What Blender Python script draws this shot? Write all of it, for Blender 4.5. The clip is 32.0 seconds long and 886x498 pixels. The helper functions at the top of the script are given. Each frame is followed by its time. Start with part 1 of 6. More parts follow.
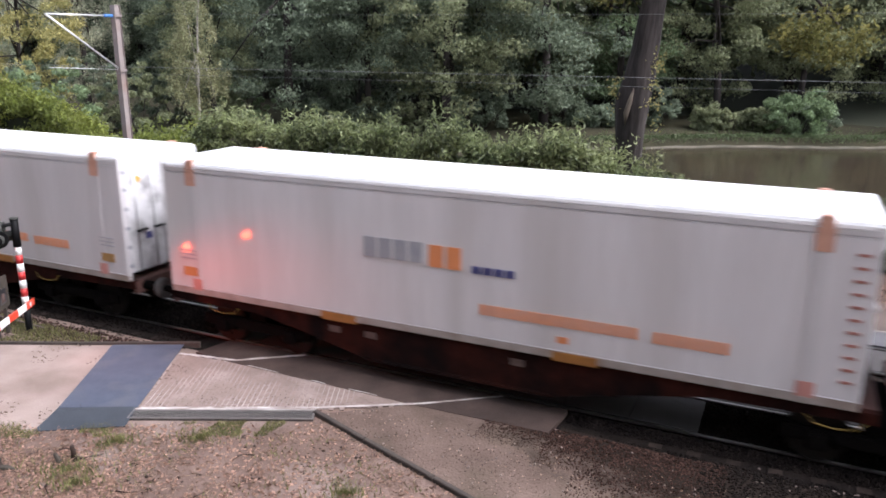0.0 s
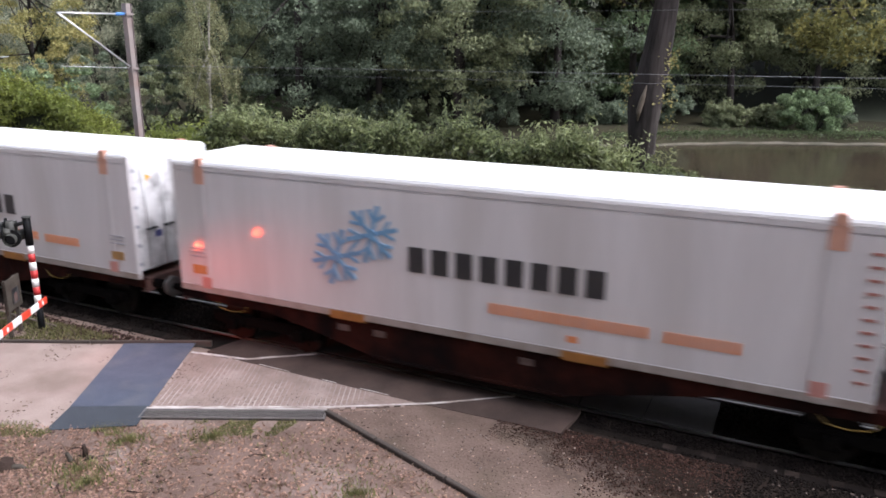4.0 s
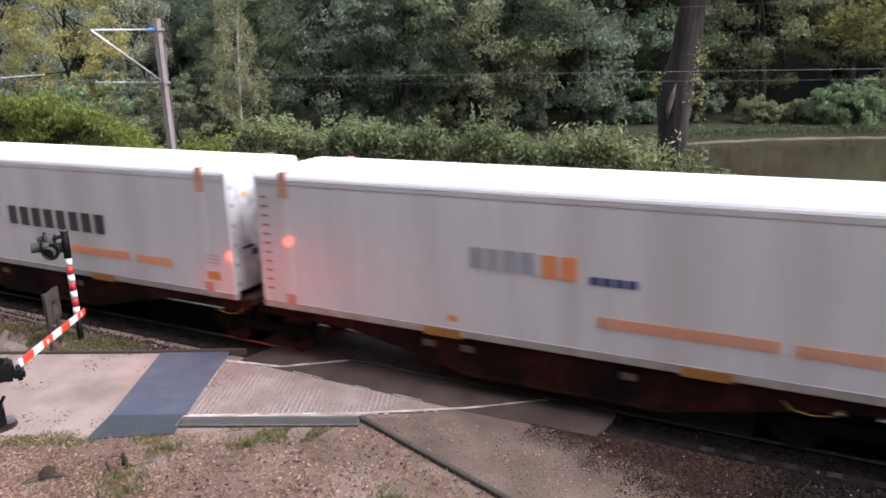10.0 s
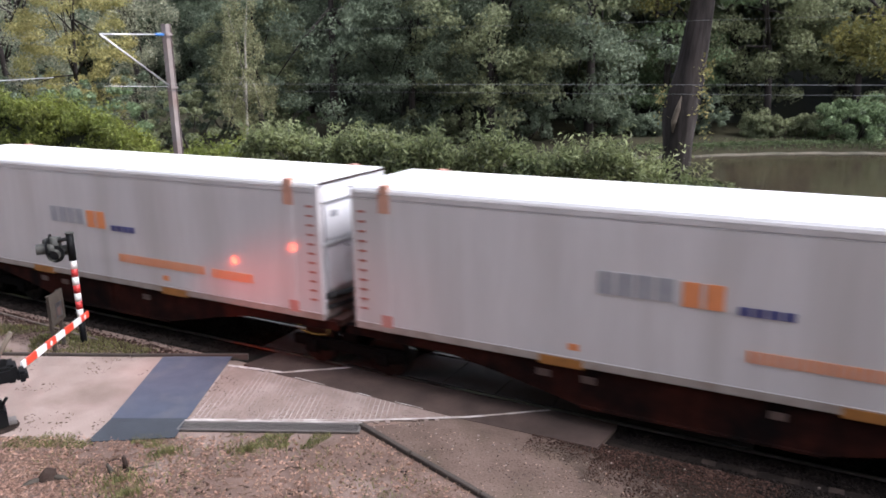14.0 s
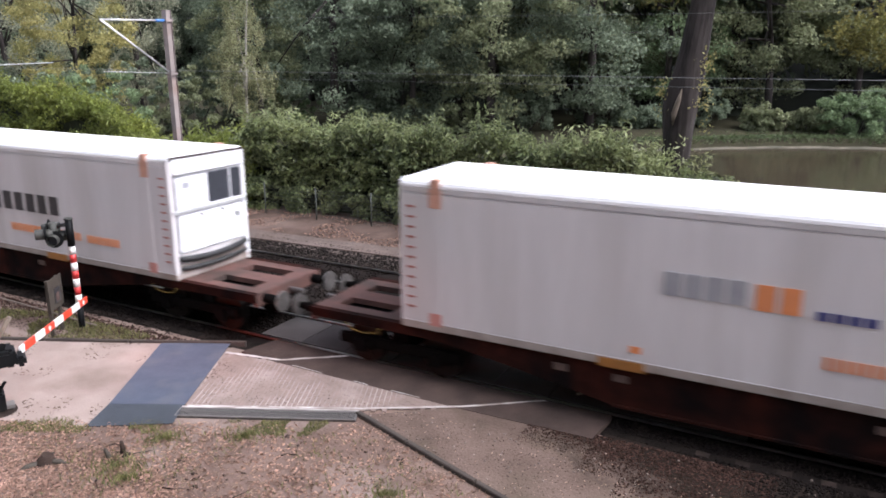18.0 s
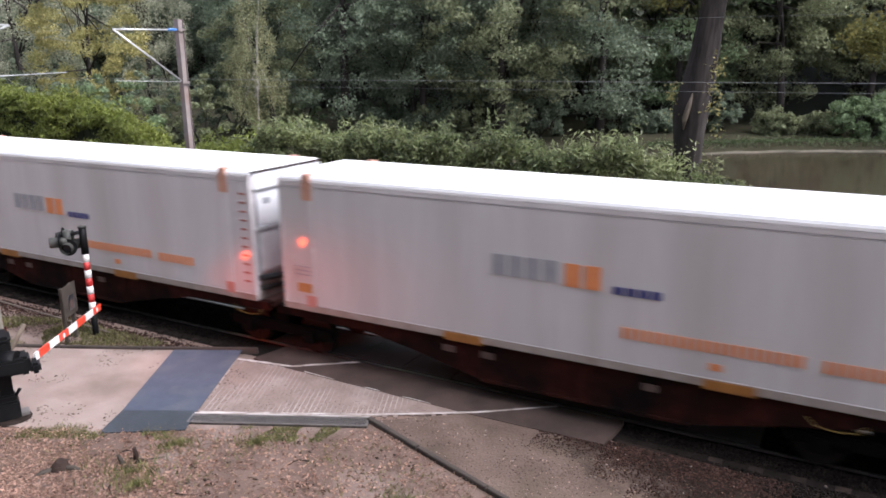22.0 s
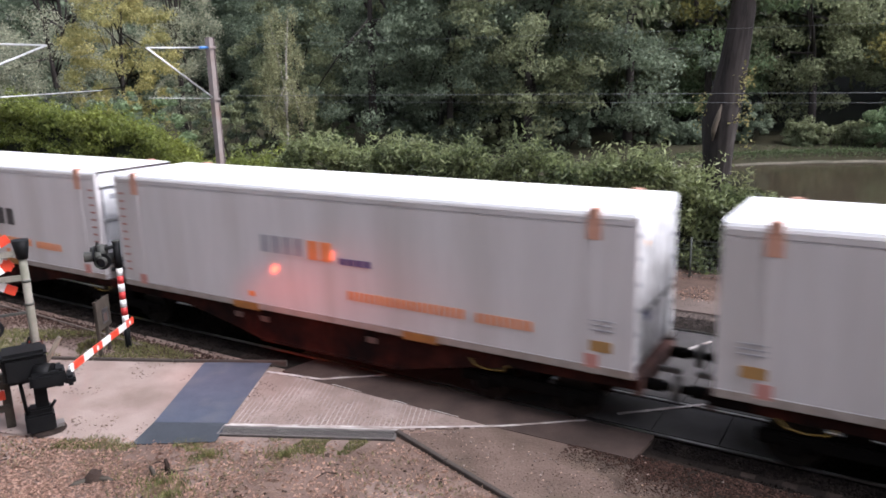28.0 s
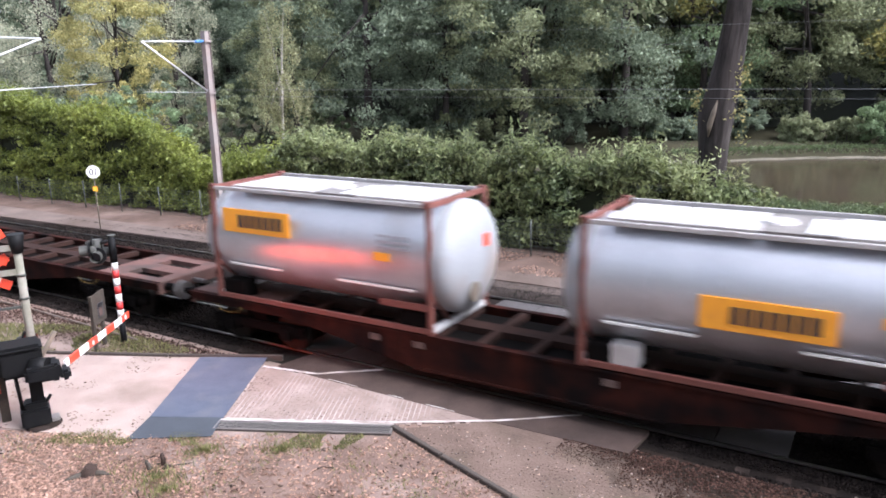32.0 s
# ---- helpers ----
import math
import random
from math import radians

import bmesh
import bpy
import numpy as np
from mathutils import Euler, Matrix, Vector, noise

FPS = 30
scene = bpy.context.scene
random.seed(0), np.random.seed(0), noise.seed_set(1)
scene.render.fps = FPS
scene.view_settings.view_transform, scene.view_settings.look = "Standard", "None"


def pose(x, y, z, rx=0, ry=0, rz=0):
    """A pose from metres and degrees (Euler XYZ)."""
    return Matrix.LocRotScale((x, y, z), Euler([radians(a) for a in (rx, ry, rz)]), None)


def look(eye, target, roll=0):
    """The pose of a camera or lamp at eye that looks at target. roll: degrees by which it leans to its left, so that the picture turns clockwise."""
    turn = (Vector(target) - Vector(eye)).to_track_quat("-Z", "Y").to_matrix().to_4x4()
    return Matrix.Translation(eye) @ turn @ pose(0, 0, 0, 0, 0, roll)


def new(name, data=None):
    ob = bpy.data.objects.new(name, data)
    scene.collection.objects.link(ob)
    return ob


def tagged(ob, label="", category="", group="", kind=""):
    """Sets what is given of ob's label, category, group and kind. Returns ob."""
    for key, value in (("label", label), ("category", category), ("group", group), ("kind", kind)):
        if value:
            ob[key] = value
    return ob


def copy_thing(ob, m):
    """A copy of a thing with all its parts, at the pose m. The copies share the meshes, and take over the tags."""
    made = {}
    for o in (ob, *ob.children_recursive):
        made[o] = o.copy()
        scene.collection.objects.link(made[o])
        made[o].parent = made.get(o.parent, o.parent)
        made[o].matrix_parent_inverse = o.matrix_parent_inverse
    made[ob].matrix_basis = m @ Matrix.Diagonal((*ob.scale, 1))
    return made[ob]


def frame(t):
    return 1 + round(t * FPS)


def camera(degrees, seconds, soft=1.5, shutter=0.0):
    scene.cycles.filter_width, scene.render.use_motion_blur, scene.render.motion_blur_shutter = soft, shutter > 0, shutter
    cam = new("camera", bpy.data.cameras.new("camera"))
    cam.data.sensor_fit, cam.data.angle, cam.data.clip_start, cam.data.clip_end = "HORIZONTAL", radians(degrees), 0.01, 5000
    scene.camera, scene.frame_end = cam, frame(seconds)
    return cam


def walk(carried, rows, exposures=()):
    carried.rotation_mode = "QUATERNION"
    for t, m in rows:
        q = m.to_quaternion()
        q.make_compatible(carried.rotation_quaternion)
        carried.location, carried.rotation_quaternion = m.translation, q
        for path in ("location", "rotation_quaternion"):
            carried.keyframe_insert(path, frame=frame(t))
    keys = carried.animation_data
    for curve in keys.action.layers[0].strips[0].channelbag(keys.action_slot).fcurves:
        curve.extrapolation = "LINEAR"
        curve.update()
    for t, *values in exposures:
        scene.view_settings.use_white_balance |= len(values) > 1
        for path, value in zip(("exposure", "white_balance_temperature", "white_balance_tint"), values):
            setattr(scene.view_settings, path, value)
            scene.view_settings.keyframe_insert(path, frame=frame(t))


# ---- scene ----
# The camera: held by hand, turning slowly to its left.
cam = camera(60.8, 32.0, soft=1.7, shutter=0.55)
PATH = [
    (0, (6.218, -13.385, 6.481), (5.399, -11.635, 5.965), 0.3),
    (0.5, (6.201, -13.387, 6.481), (5.374, -11.638, 5.975), 0.3),
    (1, (6.147, -13.308, 6.48), (5.317, -11.563, 5.963), 0.4),
    (1.5, (6.145, -13.305, 6.473), (5.317, -11.56, 5.956), 0.4),
    (2, (6.157, -13.315, 6.482), (5.323, -11.571, 5.968), 0.3),
    (2.5, (6.158, -13.301, 6.474), (5.321, -11.559, 5.961), 0.2),
    (3, (6.148, -13.306, 6.485), (5.308, -11.565, 5.969), 0.3),
    (3.5, (6.158, -13.299, 6.488), (5.317, -11.561, 5.965), 0.2),
    (5.5, (6.151, -13.293, 6.475), (5.295, -11.562, 5.954), -0.5),
    (6, (6.143, -13.289, 6.466), (5.284, -11.56, 5.945), -0.7),
    (6.5, (6.143, -13.281, 6.458), (5.283, -11.552, 5.937), -0.9),
    (7, (6.142, -13.283, 6.464), (5.279, -11.556, 5.942), -0.9),
    (7.5, (6.146, -13.288, 6.463), (5.28, -11.563, 5.937), -1.0),
    (8, (6.166, -13.289, 6.468), (5.298, -11.566, 5.942), -1.4),
    (8.5, (6.181, -13.297, 6.463), (5.302, -11.576, 5.946), -1.9),
    (9, (6.186, -13.29, 6.472), (5.293, -11.575, 5.962), -2.1),
    (9.5, (6.161, -13.283, 6.465), (5.258, -11.573, 5.956), -2.1),
    (10, (6.173, -13.272, 6.464), (5.254, -11.57, 5.955), -1.8),
    (10.5, (6.163, -13.275, 6.463), (5.236, -11.578, 5.954), -2.2),
    (11, (6.17, -13.278, 6.47), (5.235, -11.585, 5.962), -2.3),
    (11.5, (6.138, -13.287, 6.466), (5.203, -11.592, 5.965), -2.1),
    (12, (6.17, -13.3, 6.477), (5.244, -11.597, 5.985), -1.8),
    (12.5, (6.177, -13.296, 6.47), (5.247, -11.592, 5.99), -1.6),
    (13, (6.182, -13.301, 6.481), (5.249, -11.599, 5.999), -1.6),
    (13.5, (6.17, -13.304, 6.472), (5.237, -11.603, 5.988), -1.3),
    (14, (6.168, -13.307, 6.473), (5.24, -11.603, 5.986), -0.9),
    (14.5, (6.167, -13.307, 6.484), (5.247, -11.602, 5.988), -0.5),
    (16.5, (6.2, -13.314, 6.48), (5.289, -11.61, 5.964), -0.4),
    (17, (6.206, -13.322, 6.49), (5.289, -11.622, 5.971), -0.1),
    (17.5, (6.197, -13.328, 6.487), (5.278, -11.629, 5.97), -0.0),
    (18, (6.193, -13.331, 6.485), (5.271, -11.632, 5.972), -0.2),
    (18.5, (6.206, -13.329, 6.477), (5.282, -11.63, 5.969), -0.5),
    (19, (6.2, -13.33, 6.48), (5.271, -11.633, 5.971), -0.7),
    (19.5, (6.201, -13.327, 6.481), (5.273, -11.63, 5.973), -0.4),
    (20, (6.198, -13.335, 6.486), (5.269, -11.638, 5.979), -0.5),
    (20.5, (6.202, -13.336, 6.484), (5.27, -11.64, 5.981), -0.8),
    (21, (6.208, -13.333, 6.478), (5.277, -11.635, 5.976), -0.9),
    (21.5, (6.222, -13.337, 6.483), (5.283, -11.644, 5.984), -0.8),
    (22, (6.22, -13.344, 6.488), (5.27, -11.656, 5.991), -0.7),
    (22.5, (6.226, -13.339, 6.486), (5.261, -11.658, 5.993), -0.6),
    (23, (6.227, -13.338, 6.484), (5.245, -11.666, 5.994), -0.8),
    (23.5, (6.209, -13.347, 6.488), (5.221, -11.679, 5.997), -1.0),
    (24, (6.206, -13.338, 6.488), (5.215, -11.672, 5.997), -1.0),
    (24.5, (6.186, -13.326, 6.48), (5.197, -11.66, 5.985), -0.7),
    (25, (6.195, -13.331, 6.475), (5.207, -11.664, 5.98), -0.6),
    (25.5, (6.195, -13.326, 6.476), (5.206, -11.658, 5.988), -0.6),
    (27.5, (6.228, -13.378, 6.488), (5.221, -11.713, 6.027), -1.2),
    (28, (6.244, -13.369, 6.494), (5.227, -11.71, 6.032), -1.4),
    (28.5, (6.244, -13.38, 6.493), (5.213, -11.73, 6.027), -1.6),
    (29, (6.234, -13.39, 6.496), (5.2, -11.744, 6.028), -1.8),
    (29.5, (6.222, -13.382, 6.493), (5.192, -11.735, 6.02), -1.6),
    (30, (6.217, -13.377, 6.483), (5.192, -11.729, 6.001), -1.4),
    (30.5, (6.231, -13.395, 6.498), (5.223, -11.737, 6.014), -1.1),
    (31, (6.241, -13.393, 6.493), (5.236, -11.732, 6.014), -1.3),
    (31.5, (6.258, -13.389, 6.496), (5.249, -11.728, 6.023), -1.4),
    (32, (6.23, -13.386, 6.494), (5.225, -11.723, 6.019), -1.2),
]
walk(cam, [(t, look(eye, target, roll)) for t, eye, target, roll in PATH],
     [(0.0, 1.27, 5980, 15), (0.8, 1.08, 5980, 15), (3.0, 1.10, 5980, 15), (8.0, 1.13, 5980, 15), (9.0, 1.24, 5980, 15), (10.0, 1.15, 5980, 15), (12.0, 1.10, 5980, 15), (14.5, 1.12, 5980, 15), (17.0, 1.22, 5980, 15), (19.0, 1.24, 5980, 15), (21.0, 1.14, 5980, 15), (24.0, 1.08, 5980, 15), (25.0, 1.12, 5980, 15), (28.0, 1.08, 5980, 15), (29.3, 1.10, 5980, 15), (30.0, 1.18, 5980, 15), (31.0, 1.42, 5850, 15), (32.0, 1.80, 5800, 15)])


def travelled(t):
    """Metres that the train has gone after t seconds."""
    return 7.2632 * t + 0.02979 * t * t + 0.0000148 * t ** 3


# ---- light: a bright overcast sky, the sun veiled behind the far woods ----
world = bpy.data.worlds.new("sky")
scene.world = world
world.use_nodes = True
wn, wl = world.node_tree.nodes, world.node_tree.links
sky = wn.new("ShaderNodeTexSky")
sky.sky_type, sky.sun_disc = "NISHITA", False
sky.sun_elevation, sky.sun_rotation = radians(50), radians(86)
sky.air_density, sky.dust_density, sky.ozone_density = 1.0, 4.0, 1.0
veil = wn.new("ShaderNodeHueSaturation")
veil.inputs["Saturation"].default_value = 0.30
wl.new(sky.outputs[0], veil.inputs["Color"])
wl.new(veil.outputs[0], wn["Background"].inputs["Color"])
wn["Background"].inputs["Strength"].default_value = 0.15
sun = new("sun", bpy.data.lights.new("sun", "SUN"))
sun.data.energy, sun.data.angle, sun.data.color = 1.5, radians(25), (1.0, 0.97, 0.95)
az, el = radians(86), radians(50)
sun.matrix_world = look((0, 0, 60), (-60 * math.cos(el) * math.sin(az), -60 * math.cos(el) * math.cos(az), 60 - 60 * math.sin(el)))
rng = np.random.default_rng(7)


# ---- materials ----
def mat(name, a, b=None, rough=0.8, metal=0.0, scale=3.0, fine=40.0, bump=0.15, vary=0.0, leaf=0.0, dirt=None, dirt_at=0.6, spec=0.5, still=False, streak=0.0):
    """Two tones mixed by coarse and fine noise, with relief; vary: from object to object; leaf: from leaf to leaf; dirt: a third tone in blotches."""
    m = bpy.data.materials.new(name)
    m.use_nodes = True
    n, l = m.node_tree.nodes, m.node_tree.links
    p = n["Principled BSDF"]
    b = b or tuple(0.75 * c for c in a)
    where = n.new("ShaderNodeTexCoord")
    coarse, grain = n.new("ShaderNodeTexNoise"), n.new("ShaderNodeTexNoise")
    coarse.inputs["Scale"].default_value, coarse.inputs["Detail"].default_value = scale, 5
    grain.inputs["Scale"].default_value, grain.inputs["Detail"].default_value = fine, 4
    here = n.new("ShaderNodeNewGeometry").outputs["Position"] if still else where.outputs["Object"]
    if streak:
        drawn = n.new("ShaderNodeMapping")
        drawn.inputs["Scale"].default_value = (1, 1, streak)
        l.new(here, drawn.inputs["Vector"])
        here = drawn.outputs[0]
    for t in (coarse, grain):
        l.new(here, t.inputs["Vector"])
    add = n.new("ShaderNodeMath")
    add.operation = "MULTIPLY_ADD"
    l.new(grain.outputs[0], add.inputs[0])
    add.inputs[1].default_value = 0.5
    l.new(coarse.outputs[0], add.inputs[2])
    ramp = n.new("ShaderNodeMapRange")
    ramp.inputs[1].default_value, ramp.inputs[2].default_value = 0.5, 1.0
    l.new(add.outputs[0], ramp.inputs[0])
    mix = n.new("ShaderNodeMix")
    mix.data_type = "RGBA"
    mix.inputs["A"].default_value, mix.inputs["B"].default_value = (*a, 1), (*b, 1)
    l.new(ramp.outputs[0], mix.inputs["Factor"])
    out = mix.outputs["Result"]
    if dirt:
        blot = n.new("ShaderNodeTexNoise")
        blot.inputs["Scale"].default_value, blot.inputs["Detail"].default_value = scale * 0.45, 7
        l.new(here, blot.inputs["Vector"])
        cut = n.new("ShaderNodeMapRange")
        cut.inputs[1].default_value, cut.inputs[2].default_value = dirt_at - 0.12, dirt_at + 0.12
        l.new(blot.outputs[0], cut.inputs[0])
        over = n.new("ShaderNodeMix")
        over.data_type = "RGBA"
        over.inputs["B"].default_value = (*dirt, 1)
        l.new(cut.outputs[0], over.inputs["Factor"])
        l.new(out, over.inputs["A"])
        out = over.outputs["Result"]
    if vary or leaf:
        hsv = n.new("ShaderNodeHueSaturation")
        src = n.new("ShaderNodeObjectInfo") if vary else n.new("ShaderNodeNewGeometry")
        val = n.new("ShaderNodeMapRange")
        k = vary or leaf
        val.inputs[3].default_value, val.inputs[4].default_value = 1 - k, 1 + k
        l.new(src.outputs["Random" if vary else "Random Per Island"], val.inputs[0])
        l.new(val.outputs[0], hsv.inputs["Value"])
        l.new(out, hsv.inputs["Color"])
        out = hsv.outputs[0]
    l.new(out, p.inputs["Base Color"])
    p.inputs["Roughness"].default_value, p.inputs["Metallic"].default_value = rough, metal
    p.inputs["Specular IOR Level"].default_value = spec
    if leaf and not bump:
        thin, both = n.new("ShaderNodeBsdfTranslucent"), n.new("ShaderNodeMixShader")
        l.new(out, thin.inputs["Color"])
        both.inputs[0].default_value = 0.48
        l.new(p.outputs[0], both.inputs[1])
        l.new(thin.outputs[0], both.inputs[2])
        l.new(both.outputs[0], n["Material Output"].inputs["Surface"])
    if bump:
        bm_ = n.new("ShaderNodeBump")
        bm_.inputs["Strength"].default_value, bm_.inputs["Distance"].default_value = bump, 0.02
        l.new(grain.outputs[0], bm_.inputs["Height"])
        l.new(bm_.outputs[0], p.inputs["Normal"])
    return m


def glow(name, colour, strength):
    m = bpy.data.materials.new(name)
    m.use_nodes = True
    p = m.node_tree.nodes["Principled BSDF"]
    p.inputs["Base Color"].default_value = (*colour, 1)
    p.inputs["Emission Color"].default_value = (*colour, 1)
    p.inputs["Emission Strength"].default_value = strength
    return m


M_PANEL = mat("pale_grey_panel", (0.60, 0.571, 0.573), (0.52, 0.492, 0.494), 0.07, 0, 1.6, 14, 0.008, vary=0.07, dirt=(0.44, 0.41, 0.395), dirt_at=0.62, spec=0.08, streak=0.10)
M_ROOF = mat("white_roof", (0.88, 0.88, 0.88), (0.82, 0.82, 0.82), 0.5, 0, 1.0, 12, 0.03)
M_REEFER = mat("white_enamel", (0.80, 0.80, 0.81), (0.70, 0.70, 0.72), 0.35, 0, 2.0, 20, 0.02, dirt=(0.52, 0.50, 0.49), dirt_at=0.66)
M_DOOR = mat("grimy_white_door", (0.70, 0.69, 0.69), (0.52, 0.51, 0.51), 0.45, 0, 3.5, 30, 0.04, dirt=(0.20, 0.19, 0.19), dirt_at=0.585)
M_RAILSTEEL = mat("grey_rail_paint", (0.37, 0.325, 0.30), (0.25, 0.21, 0.19), 0.6, 0.1, 3, 30, 0.05, dirt=(0.22, 0.15, 0.11), dirt_at=0.66)
M_ORANGE = mat("orange_paint", (0.69, 0.245, 0.09), (0.57, 0.205, 0.085), 0.5, 0, 5, 40, 0.03)
M_LIFT = mat("dull_orange_lifting_point", (0.33, 0.135, 0.025), (0.22, 0.095, 0.022), 0.6, 0, 6, 40, 0.05)
M_CAST = mat("faded_orange_casting", (0.54, 0.29, 0.205), (0.43, 0.23, 0.17), 0.6, 0.0, 6, 50, 0.05)
M_REDPATCH = mat("faded_red_patch", (0.50, 0.235, 0.20), (0.42, 0.19, 0.165), 0.6, 0.0, 6, 50, 0.05)
M_TICK = mat("dark_red_tick_paint", (0.36, 0.15, 0.12), (0.28, 0.12, 0.10), 0.6, 0.0, 6, 50, 0.0)
M_INKGREY = mat("grey_lettering", (0.33, 0.33, 0.35), (0.27, 0.27, 0.30), 0.5, 0, 5, 40, 0.0)
M_INKBLUE = mat("blue_lettering", (0.06, 0.07, 0.20), (0.05, 0.05, 0.15), 0.5, 0, 5, 40, 0.0)
M_INKBLACK = mat("black_lettering", (0.02, 0.02, 0.025), (0.03, 0.03, 0.03), 0.5, 0, 5, 40, 0.0)
M_STAR = mat("blue_star_paint", (0.13, 0.27, 0.44), (0.17, 0.33, 0.50), 0.5, 0, 5, 40, 0.0)
M_GREEN = mat("green_lettering", (0.0, 0.11, 0.045), (0.0, 0.09, 0.04), 0.5, 0, 5, 40, 0.0)
M_EYE = mat("orange_disc_paint", (0.75, 0.17, 0.02), (0.60, 0.11, 0.02), 0.5, 0, 8, 40, 0.0)
M_EYERIM = mat("dark_orange_ring_paint", (0.33, 0.05, 0.02), (0.28, 0.04, 0.02), 0.5, 0, 8, 40, 0.0)
M_BLACK = mat("black_rubber", (0.012, 0.012, 0.013), (0.02, 0.02, 0.02), 0.6, 0, 5, 60, 0.1)
M_DARKGLASS = mat("dark_grille", (0.05, 0.055, 0.065), (0.04, 0.04, 0.05), 0.4, 0.3, 8, 60, 0.1)
M_WAGON = mat("rust_brown_wagon_paint", (0.135, 0.066, 0.054), (0.085, 0.047, 0.040), 0.75, 0.0, 2.5, 30, 0.12, dirt=(0.050, 0.037, 0.032), dirt_at=0.58, spec=0.25)
# Wagon paint again, darkened on sills and frame for the shade there.
M_SILL = mat("shade_darkened_sill_paint", (0.046, 0.0135, 0.0095), (0.019, 0.007, 0.0055), 0.95, 0.0, 2.5, 30, 0.12, dirt=(0.007, 0.005, 0.005), dirt_at=0.52, spec=0.05)
M_BEAM = mat("shade_dark_brown", (0.036, 0.018, 0.014), (0.020, 0.012, 0.010), 0.9, 0.0, 3, 30, 0.15, spec=0.1)
# Undersides painted near black, standing in for shade beneath the wagons.
M_BOGIE = mat("shade_black_steel", (0.0055, 0.0045, 0.004), (0.0035, 0.003, 0.003), 0.95, 0.0, 5, 50, 0.2, spec=0.04)
M_WHEEL = mat("shade_dark_worn_wheel_steel", (0.020, 0.017, 0.015), (0.012, 0.010, 0.009), 0.7, 0.2, 6, 40, 0.1, spec=0.15)
M_YELLOW = mat("yellow_handle_paint", (0.26, 0.16, 0.03), (0.13, 0.085, 0.02), 0.6, 0, 6, 40, 0.03)
M_PLATE = mat("grimy_data_plate", (0.15, 0.105, 0.092), (0.085, 0.060, 0.054), 0.8, 0, 6, 40, 0.03, spec=0.05)
M_TANK = mat("brushed_tank_cladding", (0.50, 0.51, 0.54), (0.40, 0.41, 0.44), 0.43, 0.75, 0.9, 14, 0.03, dirt=(0.30, 0.27, 0.26), dirt_at=0.66)
M_TANKEND = mat("pale_tank_end", (0.275, 0.282, 0.295), (0.225, 0.232, 0.245), 0.5, 0.0, 1.5, 14, 0.02, dirt=(0.24, 0.19, 0.16), dirt_at=0.64)
M_FRAME = mat("oxide_red_frame", (0.17, 0.060, 0.046), (0.11, 0.045, 0.037), 0.65, 0, 5, 40, 0.06, spec=0.3)
M_WALKWAY = mat("pale_metal_walkway", (0.46, 0.44, 0.43), (0.34, 0.32, 0.31), 0.6, 0.2, 3, 60, 0.15)
M_SIGNYEL = mat("amber_sign", (0.85, 0.36, 0.02), (0.75, 0.31, 0.03), 0.45, 0, 5, 40, 0.0)
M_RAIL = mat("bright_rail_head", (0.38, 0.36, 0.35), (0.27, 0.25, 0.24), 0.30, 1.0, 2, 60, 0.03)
# Web, sleepers and ballast painted near black for shade under the train.
M_RAILWEB = mat("shade_dark_rusty_web", (0.016, 0.010, 0.0075), (0.010, 0.007, 0.006), 0.95, 0.0, 3, 60, 0.2, spec=0.03)
M_SLEEPER = mat("shade_dark_concrete", (0.038, 0.028, 0.024), (0.017, 0.013, 0.011), 0.95, 0, 4, 50, 0.3, vary=0.3, still=True, spec=0.04)
M_BALLAST = mat("shade_dark_ballast_stone", (0.022, 0.017, 0.0145), (0.009, 0.0075, 0.007), 0.95, 0, 3, 22, 0.9, leaf=0.5, spec=0.03)
M_CINDERSTONE = mat("dark_brown_gravel_stone", (0.072, 0.041, 0.032), (0.026, 0.016, 0.0125), 0.95, 0, 3, 22, 0.6, leaf=0.6, spec=0.04)
M_GRAVEL = mat("grey_gravel", (0.115, 0.094, 0.084), (0.060, 0.050, 0.045), 0.95, 0, 3, 22, 0.6, leaf=0.5, spec=0.1)
M_SOIL = mat("leaf_strewn_soil", (0.205, 0.140, 0.113), (0.105, 0.070, 0.056), 0.95, 0, 0.8, 40, 0.9, dirt=(0.280, 0.215, 0.185), dirt_at=0.54, spec=0.15)
M_SAND = mat("pale_sand_path", (0.345, 0.270, 0.238), (0.255, 0.195, 0.168), 0.95, 0, 1.3, 34, 0.6, dirt=(0.165, 0.118, 0.097), dirt_at=0.60, still=True, spec=0.15)
M_DIRT = mat("brown_dirt_path", (0.165, 0.115, 0.092), (0.080, 0.055, 0.043), 0.95, 0, 1.2, 22, 0.9, dirt=(0.060, 0.045, 0.034), dirt_at=0.60, still=True, spec=0.1)


